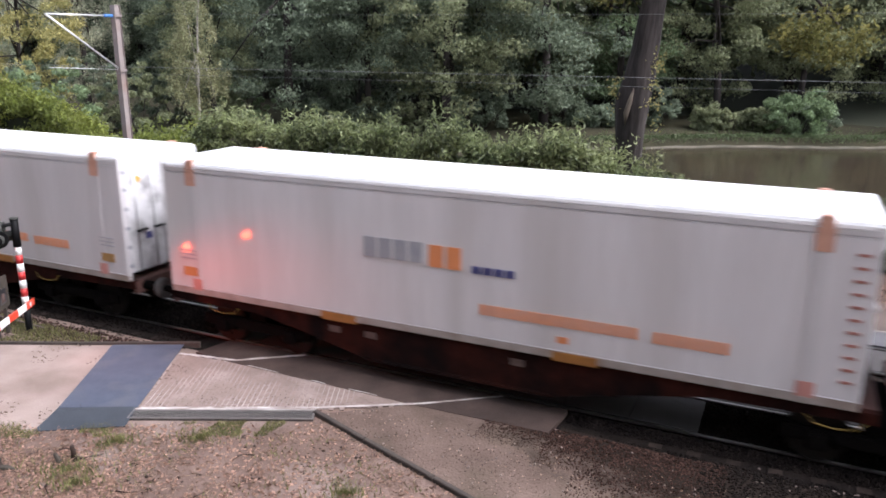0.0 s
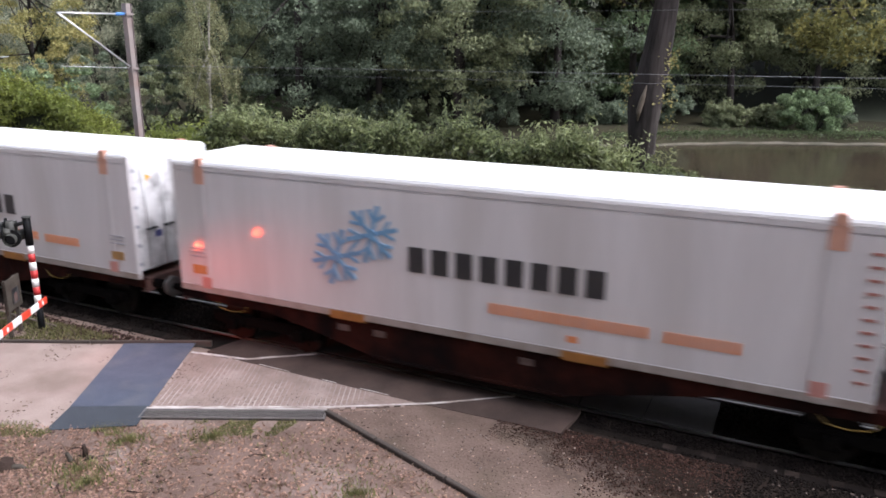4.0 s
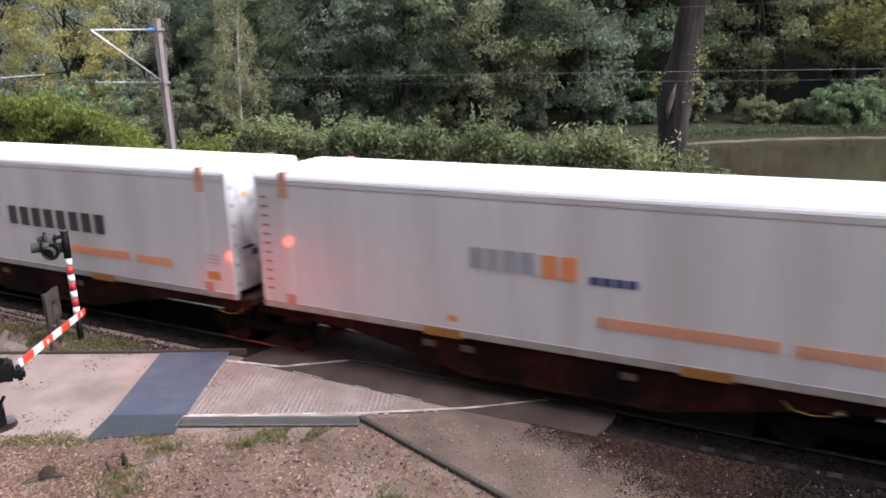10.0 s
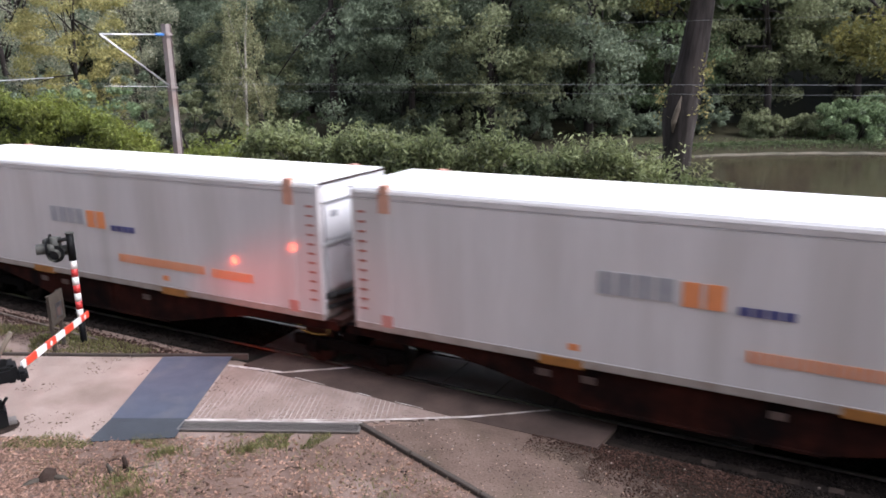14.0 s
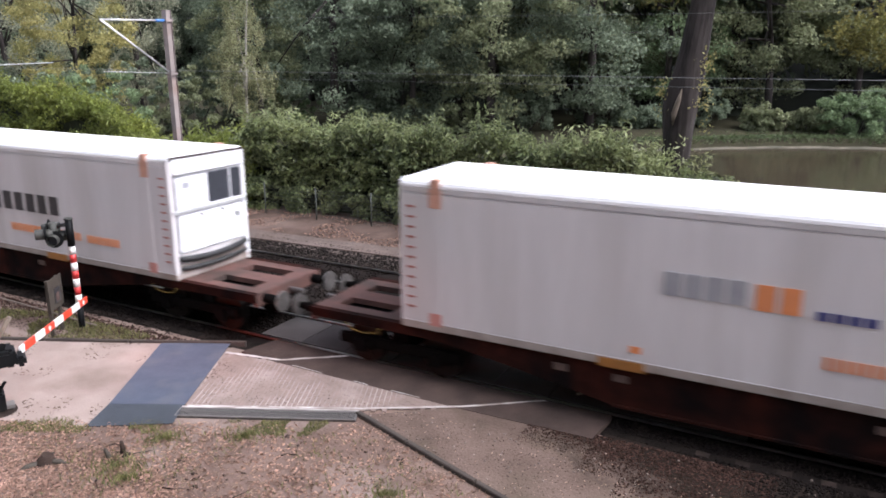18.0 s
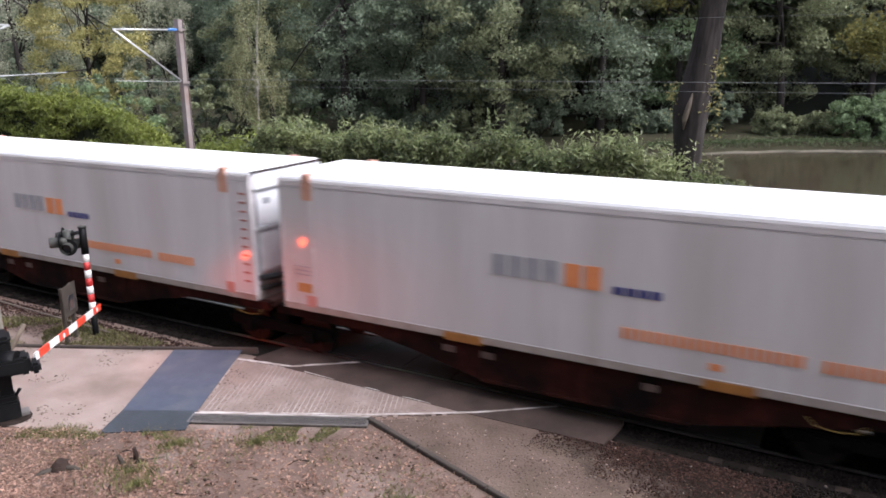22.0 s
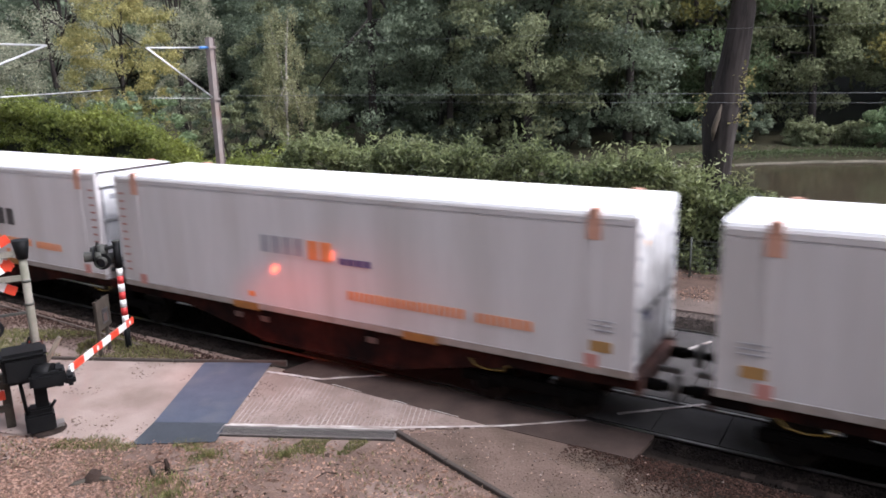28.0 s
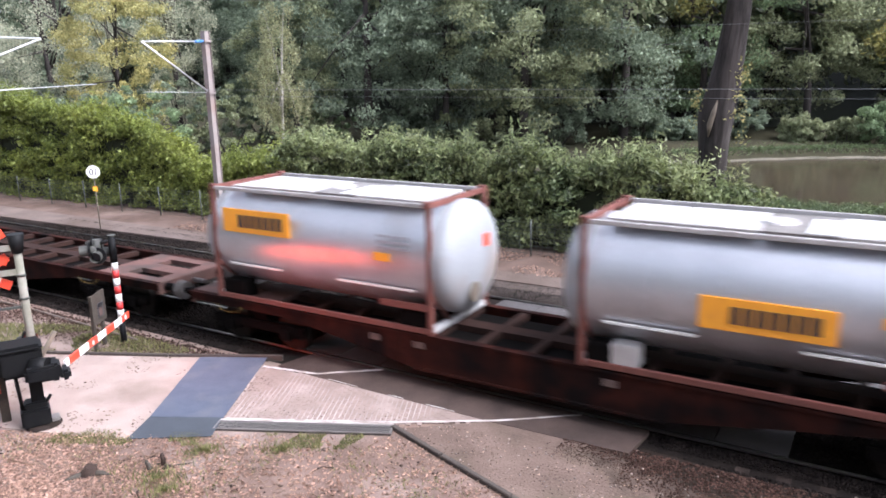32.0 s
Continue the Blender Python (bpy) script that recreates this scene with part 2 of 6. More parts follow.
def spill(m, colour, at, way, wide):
    """A second tone, gravel darkened for shade, that takes over, in ragged patches, past a line through the point at,
    across the given way.
    """
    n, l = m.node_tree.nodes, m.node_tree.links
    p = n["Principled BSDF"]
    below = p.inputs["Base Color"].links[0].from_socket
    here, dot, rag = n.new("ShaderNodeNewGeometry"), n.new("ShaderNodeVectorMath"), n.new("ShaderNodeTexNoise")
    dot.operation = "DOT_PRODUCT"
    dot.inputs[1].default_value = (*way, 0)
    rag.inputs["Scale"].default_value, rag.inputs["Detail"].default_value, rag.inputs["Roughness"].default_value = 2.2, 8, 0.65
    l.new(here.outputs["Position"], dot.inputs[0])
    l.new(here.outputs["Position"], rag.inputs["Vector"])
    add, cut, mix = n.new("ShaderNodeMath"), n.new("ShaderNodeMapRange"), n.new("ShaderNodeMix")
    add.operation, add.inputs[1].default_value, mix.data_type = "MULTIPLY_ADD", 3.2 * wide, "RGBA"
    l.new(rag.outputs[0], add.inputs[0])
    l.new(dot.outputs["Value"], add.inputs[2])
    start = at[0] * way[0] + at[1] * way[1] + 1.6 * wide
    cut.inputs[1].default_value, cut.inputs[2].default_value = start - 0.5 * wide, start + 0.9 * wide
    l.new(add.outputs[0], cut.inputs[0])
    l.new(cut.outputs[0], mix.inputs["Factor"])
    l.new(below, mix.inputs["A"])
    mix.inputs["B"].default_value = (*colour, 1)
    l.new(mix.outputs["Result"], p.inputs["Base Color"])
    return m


# The gravel tone is near black to hold the train's shade too.
M_PATH = spill(mat("dirt_path_gravel_shade", (0.165, 0.118, 0.096), (0.085, 0.060, 0.048), 0.95, 0, 1.2, 22, 0.9, dirt=(0.085, 0.066, 0.048), dirt_at=0.60, still=True, spec=0.1), (0.022, 0.0155, 0.012), (1.75, -1.75), (0.507, 0.861), 0.65)
M_ASPHALT = mat("worn_asphalt", (0.086, 0.060, 0.051), (0.050, 0.036, 0.031), 0.92, 0, 1.5, 70, 0.35, dirt=(0.034, 0.026, 0.023), dirt_at=0.60, spec=0.08)
M_ASPHALTGREY = mat("blue_grey_asphalt", (0.125, 0.120, 0.126), (0.085, 0.082, 0.086), 0.85, 0, 1.5, 70, 0.3, dirt=(0.10, 0.088, 0.082), dirt_at=0.6, spec=0.2)
M_DECK = mat("dark_crossing_panel", (0.075, 0.068, 0.066), (0.050, 0.045, 0.044), 0.8, 0, 1.5, 60, 0.3, vary=0.1, spec=0.2)
M_BRICK = mat("brown_paving_brick", (0.252, 0.189, 0.163), (0.195, 0.145, 0.125), 0.9, 0, 3.0, 60, 0.3, vary=0.045, dirt=(0.31, 0.25, 0.222), dirt_at=0.64, still=True, spec=0.2)
M_JOINT = mat("sandy_paving_joint", (0.225, 0.170, 0.150), (0.180, 0.135, 0.118), 0.95, 0, 1.1, 30, 0.3, dirt=(0.54, 0.47, 0.44), dirt_at=0.555, spec=0.1)
M_PAINT = mat("worn_white_road_paint", (0.62, 0.58, 0.55), (0.36, 0.31, 0.28), 0.8, 0, 4, 30, 0.15, dirt=(0.22, 0.175, 0.155), dirt_at=0.54)
M_MAT = mat("blue_grey_anti_slip_mat", (0.084, 0.094, 0.127), (0.064, 0.072, 0.098), 0.85, 0, 2.5, 90, 0.5, dirt=(0.105, 0.108, 0.125), dirt_at=0.62, spec=0.15)
M_MATDARK = mat("dark_grey_anti_slip_mat", (0.056, 0.063, 0.074), (0.042, 0.047, 0.056), 0.8, 0, 2, 90, 0.5, spec=0.2)
M_GRATE = mat("galvanised_drain_grate", (0.22, 0.20, 0.19), (0.13, 0.118, 0.11), 0.6, 0.3, 4, 50, 0.1)
M_TIMBER = mat("dark_edging_timber", (0.060, 0.045, 0.036), (0.040, 0.031, 0.026), 0.9, 0, 3, 50, 0.4)
M_WOOD = mat("weathered_grey_wood", (0.15, 0.12, 0.09), (0.10, 0.08, 0.06), 0.9, 0, 4, 60, 0.4)
M_MAST = mat("weathered_steel_mast", (0.285, 0.243, 0.228), (0.205, 0.170, 0.158), 0.8, 0.1, 1.5, 40, 0.2, dirt=(0.21, 0.125, 0.095), dirt_at=0.62)
M_TUBE = mat("pale_galvanised_tube", (0.66, 0.66, 0.66), (0.55, 0.55, 0.55), 0.4, 0.5, 4, 50, 0.02)
M_WIRE = mat("grey_contact_wire", (0.34, 0.34, 0.34), (0.26, 0.26, 0.26), 0.4, 0.8, 4, 50, 0.0)
M_INSUL = mat("blue_insulator", (0.08, 0.22, 0.55), (0.06, 0.18, 0.45), 0.3, 0, 4, 50, 0.0)
M_OCHRE = mat("dull_ochre_plate", (0.38, 0.21, 0.07), (0.27, 0.16, 0.06), 0.5, 0, 5, 40, 0.0)
M_WHITE = mat("white_post_paint", (0.75, 0.73, 0.71), (0.62, 0.60, 0.58), 0.5, 0, 5, 40, 0.04)
M_VERGE = mat("grey_brown_gravelly_verge", (0.165, 0.125, 0.108), (0.095, 0.074, 0.064), 0.95, 0, 0.8, 36, 0.8, dirt=(0.080, 0.058, 0.046), dirt_at=0.57, still=True, spec=0.15)
M_UNDERHEDGE = mat("dark_leafy_soil", (0.125, 0.083, 0.066), (0.062, 0.043, 0.035), 0.95, 0, 1.1, 30, 0.8, dirt=(0.165, 0.120, 0.100), dirt_at=0.60, still=True, spec=0.1)
M_CLOD = mat("dark_soil_clod", (0.050, 0.033, 0.026), (0.028, 0.020, 0.017), 0.95, 0, 3, 22, 0.9, leaf=0.4, spec=0.1)
M_STRAW = mat("dry_straw_and_twig", (0.40, 0.29, 0.21), (0.22, 0.15, 0.11), 0.9, 0, 3, 22, 0.0, leaf=0.5, spec=0.1)
M_DARKWOOD = mat("dark_damp_wood", (0.075, 0.062, 0.050), (0.045, 0.038, 0.031), 0.9, 0, 4, 60, 0.4, spec=0.2)
M_SHORE = mat("pale_silty_shore", (0.145, 0.125, 0.095), (0.045, 0.043, 0.028), 0.95, 0, 0.8, 5, 0.4)
M_LIMELEAF = mat("bright_spring_green_leaf", (0.255, 0.330, 0.180), (0.165, 0.225, 0.120), 0.6, 0, 0.3, 4, 0.0, leaf=0.4, spec=0.2)
M_SHINE = mat("worn_bright_steel", (0.19, 0.18, 0.17), (0.09, 0.08, 0.075), 0.4, 0.5, 5, 40, 0.05)
M_RED = mat("red_post_paint", (0.50, 0.035, 0.03), (0.40, 0.03, 0.03), 0.5, 0, 5, 40, 0.04)
M_BOOMRED = mat("bright_red_reflector", (0.72, 0.07, 0.03), (0.60, 0.06, 0.03), 0.4, 0, 5, 40, 0.0)
M_POST = mat("mossy_pale_post", (0.25, 0.230, 0.195), (0.16, 0.150, 0.122), 0.85, 0.0, 3, 40, 0.1, dirt=(0.10, 0.10, 0.065), dirt_at=0.58)
M_BLACKPAINT = mat("black_painted_metal", (0.006, 0.006, 0.007), (0.010, 0.010, 0.010), 0.5, 0.0, 5, 50, 0.08, dirt=(0.014, 0.013, 0.012), dirt_at=0.66, spec=0.08)
M_OLIVE = mat("mossy_black_lamp", (0.055, 0.055, 0.045), (0.03, 0.03, 0.027), 0.7, 0, 6, 50, 0.1)
M_FENCE = mat("dull_green_fence_wire", (0.085, 0.090, 0.078), (0.055, 0.060, 0.050), 0.7, 0.2, 4, 50, 0.0)
M_BARK = mat("dark_oak_bark", (0.060, 0.050, 0.046), (0.020, 0.017, 0.016), 0.95, 0, 3.0, 16, 1.0, dirt=(0.15, 0.13, 0.12), dirt_at=0.66, spec=0.2, streak=0.16)
M_BIRCH = mat("pale_birch_bark", (0.42, 0.38, 0.33), (0.22, 0.20, 0.17), 0.8, 0, 2.5, 20, 0.3)
M_HEDGE = mat("laurel_hedge_leaf", (0.250, 0.275, 0.118), (0.105, 0.142, 0.062), 0.4, 0, 0.5, 5, 0.0, leaf=0.65)
M_SHOOT = mat("pale_new_hedge_shoot", (0.315, 0.345, 0.165), (0.180, 0.215, 0.100), 0.45, 0, 0.6, 5, 0.0, leaf=0.55)
M_HEDGEDARK = mat("clipped_beech_leaf", (0.130, 0.165, 0.072), (0.078, 0.110, 0.050), 0.5, 0, 0.6, 5, 0.0, leaf=0.5)
M_BRIGHTHEDGE = mat("yellow_green_hedge_leaf", (0.250, 0.275, 0.056), (0.150, 0.190, 0.044), 0.5, 0, 0.4, 5, 0.0, leaf=0.5)
M_LEAFDARK = mat("dark_oak_leaf", (0.228, 0.268, 0.185), (0.145, 0.180, 0.126), 0.7, 0, 0.25, 4, 0.0, leaf=0.4, spec=0.10)
M_OLIVELEAF = mat("olive_autumn_leaf", (0.215, 0.190, 0.060), (0.120, 0.125, 0.045), 0.7, 0, 0.4, 4, 0.0, leaf=0.5, spec=0.12)
M_LEAFMID = mat("alder_leaf", (0.285, 0.305, 0.175), (0.185, 0.208, 0.122), 0.7, 0, 0.25, 4, 0.0, leaf=0.4, spec=0.12)
M_LEAFGREY = mat("willow_leaf", (0.460, 0.460, 0.335), (0.340, 0.355, 0.250), 0.65, 0, 0.25, 4, 0.0, leaf=0.35, spec=0.2)
M_LEAFYEL = mat("yellowing_leaf", (0.500, 0.440, 0.185), (0.325, 0.320, 0.140), 0.65, 0, 0.3, 4, 0.0, leaf=0.4, spec=0.2)
M_LEAFBIRCH = mat("birch_leaf", (0.335, 0.325, 0.180), (0.215, 0.222, 0.125), 0.65, 0, 0.3, 4, 0.0, leaf=0.45, spec=0.2)
M_GRASS = mat("rough_grass_blade", (0.225, 0.215, 0.085), (0.128, 0.132, 0.050), 0.7, 0, 2.0, 5, 0.0, leaf=0.6)
M_LITTER = mat("fallen_leaf", (0.47, 0.300, 0.225), (0.225, 0.138, 0.102), 0.8, 0, 0.6, 5, 0.0, leaf=0.55)
M_STONE = mat("pale_pebble", (0.27, 0.215, 0.185), (0.16, 0.13, 0.11), 0.9, 0, 3.0, 20, 0.2, leaf=0.4, spec=0.2)
M_WATER = mat("murky_pond_water", (0.052, 0.040, 0.027), (0.040, 0.031, 0.021), 0.13, 0, 0.12, 0.9, 0.05, spec=0.35)
M_BANK = mat("grassy_pond_bank", (0.050, 0.045, 0.026), (0.026, 0.025, 0.015), 0.95, 0, 0.4, 8, 0.5, spec=0.1)
M_WOODFLOOR = mat("shade_dark_floor_and_core", (0.030, 0.036, 0.016), (0.020, 0.022, 0.012), 0.95, 0, 0.2, 3, 0.5)
M_REDGLOW = glow("added_red_lamp_glow", (1.0, 0.07, 0.025), 5.0)


# ---- building blocks ----
def box(bm, x0, x1, y0, y1, z0, z1, bevel=0.0):
    v = [bm.verts.new((x, y, z)) for z in (z0, z1) for x, y in ((x0, y0), (x1, y0), (x1, y1), (x0, y1))]
    f = [bm.faces.new([v[i] for i in q]) for q in ((3, 2, 1, 0), (4, 5, 6, 7), (0, 1, 5, 4), (1, 2, 6, 5), (2, 3, 7, 6), (3, 0, 4, 7))]
    if bevel:
        bmesh.ops.bevel(bm, geom=list({e for q in f for e in q.edges}), offset=bevel, segments=2, affect="EDGES")
    return bm


def tube(bm, p, q, r0, r1=None, n=10, caps=True):
    p, q = Vector(p), Vector(q)
    turn = (q - p).to_track_quat("Z", "Y").to_matrix()
    rings = []
    for c, r in ((p, r0), (q, r0 if r1 is None else r1)):
        rings.append([bm.verts.new(c + turn @ Vector((r * math.cos(2 * math.pi * k / n), r * math.sin(2 * math.pi * k / n), 0))) for k in range(n)])
    for k in range(n):
        f = bm.faces.new((rings[0][k], rings[0][(k + 1) % n], rings[1][(k + 1) % n], rings[1][k]))
        f.smooth = True
    if caps:
        bm.faces.new(rings[0][::-1])
        bm.faces.new(rings[1])
    return bm


def limb(bm, pts, radii, n=9):
    """A bent tapered tube through points."""
    rings = []
    for k, c in enumerate(pts):
        a, b = Vector(pts[max(k - 1, 0)]), Vector(pts[min(k + 1, len(pts) - 1)])
        turn = (b - a).to_track_quat("Z", "Y").to_matrix()
        rings.append([bm.verts.new(Vector(c) + turn @ Vector((radii[k] * math.cos(2 * math.pi * j / n), radii[k] * math.sin(2 * math.pi * j / n), 0))) for j in range(n)])
    for a, b in zip(rings, rings[1:]):
        for j in range(n):
            bm.faces.new((a[j], a[(j + 1) % n], b[(j + 1) % n], b[j])).smooth = True
    bm.faces.new(rings[0][::-1])
    bm.faces.new(rings[-1])
    return bm


def disc(bm, c, r, axis="y", depth=0.01, n=24, r_in=0.0):
    """A thin plate, or a ring where r_in is given, its face across the axis."""
    def at(rad, k, d):
        u, w = rad * math.cos(2 * math.pi * k / n), rad * math.sin(2 * math.pi * k / n)
        off = {"y": (u, d, w), "x": (d, u, w), "z": (u, w, d)}[axis]
        return bm.verts.new((c[0] + off[0], c[1] + off[1], c[2] + off[2]))
    front, back = [[at(r, k, s * depth / 2) for k in range(n)] for s in (-1, 1)]
    if r_in:
        fi, bi = [[at(r_in, k, s * depth / 2) for k in range(n)] for s in (-1, 1)]
        for k in range(n):
            j = (k + 1) % n
            for q in ((front[k], front[j], fi[j], fi[k]), (back[j], back[k], bi[k], bi[j]), (front[j], front[k], back[k], back[j]), (fi[k], fi[j], bi[j], bi[k])):
                bm.faces.new(q)
    else:
        bm.faces.new(front)
        bm.faces.new(back[::-1])
        for k in range(n):
            bm.faces.new((front[(k + 1) % n], front[k], back[k], back[(k + 1) % n]))
    return bm


def slab(bm, pts, z0, z1):
    """A flat piece with the given outline, counter-clockwise from above."""
    lo, hi = [bm.verts.new((x, y, z0)) for x, y in pts], [bm.verts.new((x, y, z1)) for x, y in pts]
    bm.faces.new(hi)
    bm.faces.new(lo[::-1])
    for k in range(len(pts)):
        j = (k + 1) % len(pts)
        bm.faces.new((lo[k], lo[j], hi[j], hi[k]))
    return bm


def pierced(bm, xs, ys, holes, z0, z1):
    """A plate over the cells between the given lines, with the cells in holes left open."""
    cells = [(i, j) for i in range(len(xs) - 1) for j in range(len(ys) - 1) if (i, j) not in holes]
    v = {}

    def at(i, j, z):
        if (i, j, z) not in v:
            v[i, j, z] = bm.verts.new((xs[i], ys[j], z))
        return v[i, j, z]
    for i, j in cells:
        bm.faces.new([at(a, b, z1) for a, b in ((i, j), (i + 1, j), (i + 1, j + 1), (i, j + 1))])
        bm.faces.new([at(a, b, z0) for a, b in ((i, j + 1), (i + 1, j + 1), (i + 1, j), (i, j))])
        for di, dj, p, q in ((-1, 0, (i, j + 1), (i, j)), (1, 0, (i + 1, j), (i + 1, j + 1)), (0, -1, (i, j), (i + 1, j)), (0, 1, (i + 1, j + 1), (i, j + 1))):
            if (i + di, j + dj) not in cells:
                bm.faces.new((at(*p, z0), at(*q, z0), at(*q, z1), at(*p, z1)))
    return bm


def mesh_of(name, bm, material):
    bmesh.ops.recalc_face_normals(bm, faces=bm.faces)
    me = bpy.data.meshes.new(name)
    bm.to_mesh(me)
    bm.free()
    me.materials.append(material)
    return me


def part(name, bm, material, parent, label="", m=None):
    me = bm if isinstance(bm, bpy.types.Mesh) else mesh_of(name, bm, material)
    ob = new(name, me)
    ob.parent = parent
    if m is not None:
        ob.matrix_basis = m
    return tagged(ob, label)


def thing(name, label, category, group="", kind="", at=None):
    ob = new(name)
    ob.empty_display_size = 0.2
    if at is not None:
        ob.matrix_basis = at
    return tagged(ob, label, category, group, kind)


def whole(name, bm, material, label, category="", group="", kind="", at=None):
    me = bm if isinstance(bm, bpy.types.Mesh) else mesh_of(name, bm, material)
    ob = new(name, me)
    if at is not None:
        ob.matrix_basis = at
    return tagged(ob, label, category, group, kind)


def B():
    return bmesh.new()


def scatter_mesh(name, material, centres, size, up=0.0, slim=0.5, seed=1, out=None):
    """Many small folded leaves: centres (n, 3); up: how far they lie flat (1) or turn freely (0); out: ways that they roughly face."""
    r = np.random.default_rng(seed)
    n = len(centres)
    a = r.normal(size=(n, 3))
    a[:, 2] *= 1 - up
    a /= np.linalg.norm(a, axis=1)[:, None] + 1e-9
    b = r.normal(size=(n, 3))
    b[:, 2] *= 1 - up
    if out is not None:
        face = out + r.normal(size=(n, 3)) * 0.65
        face /= np.linalg.norm(face, axis=1)[:, None] + 1e-9
        a -= (a * face).sum(1)[:, None] * face
        a /= np.linalg.norm(a, axis=1)[:, None] + 1e-9
        b = np.cross(face, a)
    b -= (a * b).sum(1)[:, None] * a
    b /= np.linalg.norm(b, axis=1)[:, None] + 1e-9
    c = np.cross(a, b)
    s = (size * r.uniform(0.6, 1.35, n))[:, None]
    v = np.stack([centres - a * s, centres + b * s * slim + c * s * 0.18, centres + a * s, centres - b * s * slim + c * s * 0.18], 1).reshape(-1, 3)
    me = bpy.data.meshes.new(name)
    me.vertices.add(4 * n)
    me.vertices.foreach_set("co", v.astype(np.float32).ravel())
    idx = np.arange(4 * n, dtype=np.int32).reshape(-1, 4)
    tri = np.concatenate([idx[:, [0, 1, 2]], idx[:, [0, 2, 3]]], 1).reshape(-1, 3)
    me.loops.add(tri.size)
    me.loops.foreach_set("vertex_index", tri.ravel())
    me.polygons.add(len(tri))
    me.polygons.foreach_set("loop_start", np.arange(0, tri.size, 3, dtype=np.int32))
    me.polygons.foreach_set("loop_total", np.full(len(tri), 3, dtype=np.int32))
    me.update(calc_edges=True)
    me.validate()
    me.materials.append(material)
    return me


def stones_mesh(name, material, centres, size, seed=1):
    """Many small rough stones, each an uneven octahedron."""
    r = np.random.default_rng(seed)
    n = len(centres)
    base = np.array([(1, 0, 0), (0, 1, 0), (-1, 0, 0), (0, -1, 0), (0, 0, 0.8), (0, 0, -0.6)], float)
    th = r.uniform(0, 2 * math.pi, n)
    s = size * r.uniform(0.5, 1.4, n)
    v = base[None] * r.uniform(0.7, 1.3, (n, 6, 1)) * s[:, None, None]
    x, y = v[..., 0] * np.cos(th)[:, None] - v[..., 1] * np.sin(th)[:, None], v[..., 0] * np.sin(th)[:, None] + v[..., 1] * np.cos(th)[:, None]
    v = np.stack([x, y, v[..., 2]], -1) + np.asarray(centres)[:, None]
    f = np.array([(0, 1, 4), (1, 2, 4), (2, 3, 4), (3, 0, 4), (1, 0, 5), (2, 1, 5), (3, 2, 5), (0, 3, 5)])
    tri = (f[None] + 6 * np.arange(n)[:, None, None]).reshape(-1, 3).astype(np.int32)
    me = bpy.data.meshes.new(name)
    me.vertices.add(6 * n)
    me.vertices.foreach_set("co", v.astype(np.float32).ravel())
    me.loops.add(tri.size)
    me.loops.foreach_set("vertex_index", tri.ravel())
    me.polygons.add(len(tri))
    me.polygons.foreach_set("loop_start", np.arange(0, tri.size, 3, dtype=np.int32))
    me.polygons.foreach_set("loop_total", np.full(len(tri), 3, dtype=np.int32))
    me.update(calc_edges=True)
    me.validate()
    me.materials.append(material)
    return me


# ---- the ground: one sheet from the slope below the camera to the wooded hill behind the pond ----
def step(a, b, x):
    t = np.clip((x - a) / (b - a), 0, 1)
    return t * t * (3 - 2 * t)


def pond_edge_near(x):
    return 13.5 + 0.35 * np.sin(x * 0.4) + 9.0 * step(-1.5, -10.0, x) + 40 * step(-8.0, -18.0, x)


def pond_edge_far(x):
    return 47.0 + 0.6 * np.sin(x * 0.35 + 1.0) + 0.55 * np.clip(x, -14, 24)


def rise(x, y):
    """Height of the slope in front, above its two foot lines, and of the knoll on which the camera stands."""
    s1 = (x + 2.28) * 0.444 - (y + 3.87) * 0.896
    s2 = -(x + 1.2) * 0.342 - (y + 2.96) * 0.94
    s = np.maximum(np.minimum(s1, s2), 0)
    away = np.hypot(x - 6.2, np.maximum(y + 13.35, 0) + 0.4 * np.minimum(y + 13.35, 0))
    return 0.075 * np.minimum(s, 9) + 4.7 * step(5.6, 1.6, away)


def ground_z(x, y):
    z = -0.03 + rise(x, y)
    bed = step(-2.6, -1.75, y) * (1 - step(5.75, 7.6, y))
    z = z - 0.050 * bed
    wet = step(0.0, 1.6, y - pond_edge_near(x)) * (1 - step(-1.4, 0.4, y - pond_edge_far(x)))
    z = z - 1.5 * wet
    z = z - 0.35 * step(0.0, 2.0, y - pond_edge_far(x)) * (1 - step(4.0, 12.0, y - pond_edge_far(x)))
    z = z + 0.5 * step(0.0, 5.0, y - pond_edge_far(x)) + 22.0 * step(58.0, 125.0, y)
    return z + 5.0 * step(-40, -90, y)


def spaced(near, far, fine, n):
    inner = np.arange(near[0], near[1] + fine / 2, fine)
    grow = np.geomspace(1, 60, n)
    lo = near[0] - (near[0] - far[0]) * (grow - 1) / 59
    hi = near[1] + (far[1] - near[1]) * (grow - 1) / 59
    return np.unique(np.round(np.concatenate([lo[1:], inner, hi[1:]]), 4))


gx, gy = spaced((-24, 14), (-900, 900), 0.25, 22), spaced((-13.5, 13), (-900, 900), 0.25, 40)
gx, gy = np.unique(np.concatenate([gx, np.arange(14.6, 30, 1.0)])), np.unique(np.concatenate([gy, np.arange(38.1, 62, 0.6)]))
GX, GY = np.meshgrid(gx, gy)
GZ = ground_z(GX, GY)
bumps = np.array([noise.noise((x * 0.9, y * 0.9, 0.3)) for x, y in zip(GX.ravel(), GY.ravel())]).reshape(GX.shape)
GZ = GZ + bumps * 0.05 * np.clip(rise(GX, GY) * 4, 0, 1)
verts = np.stack([GX, GY, GZ], -1).reshape(-1, 3)
nx = len(gx)
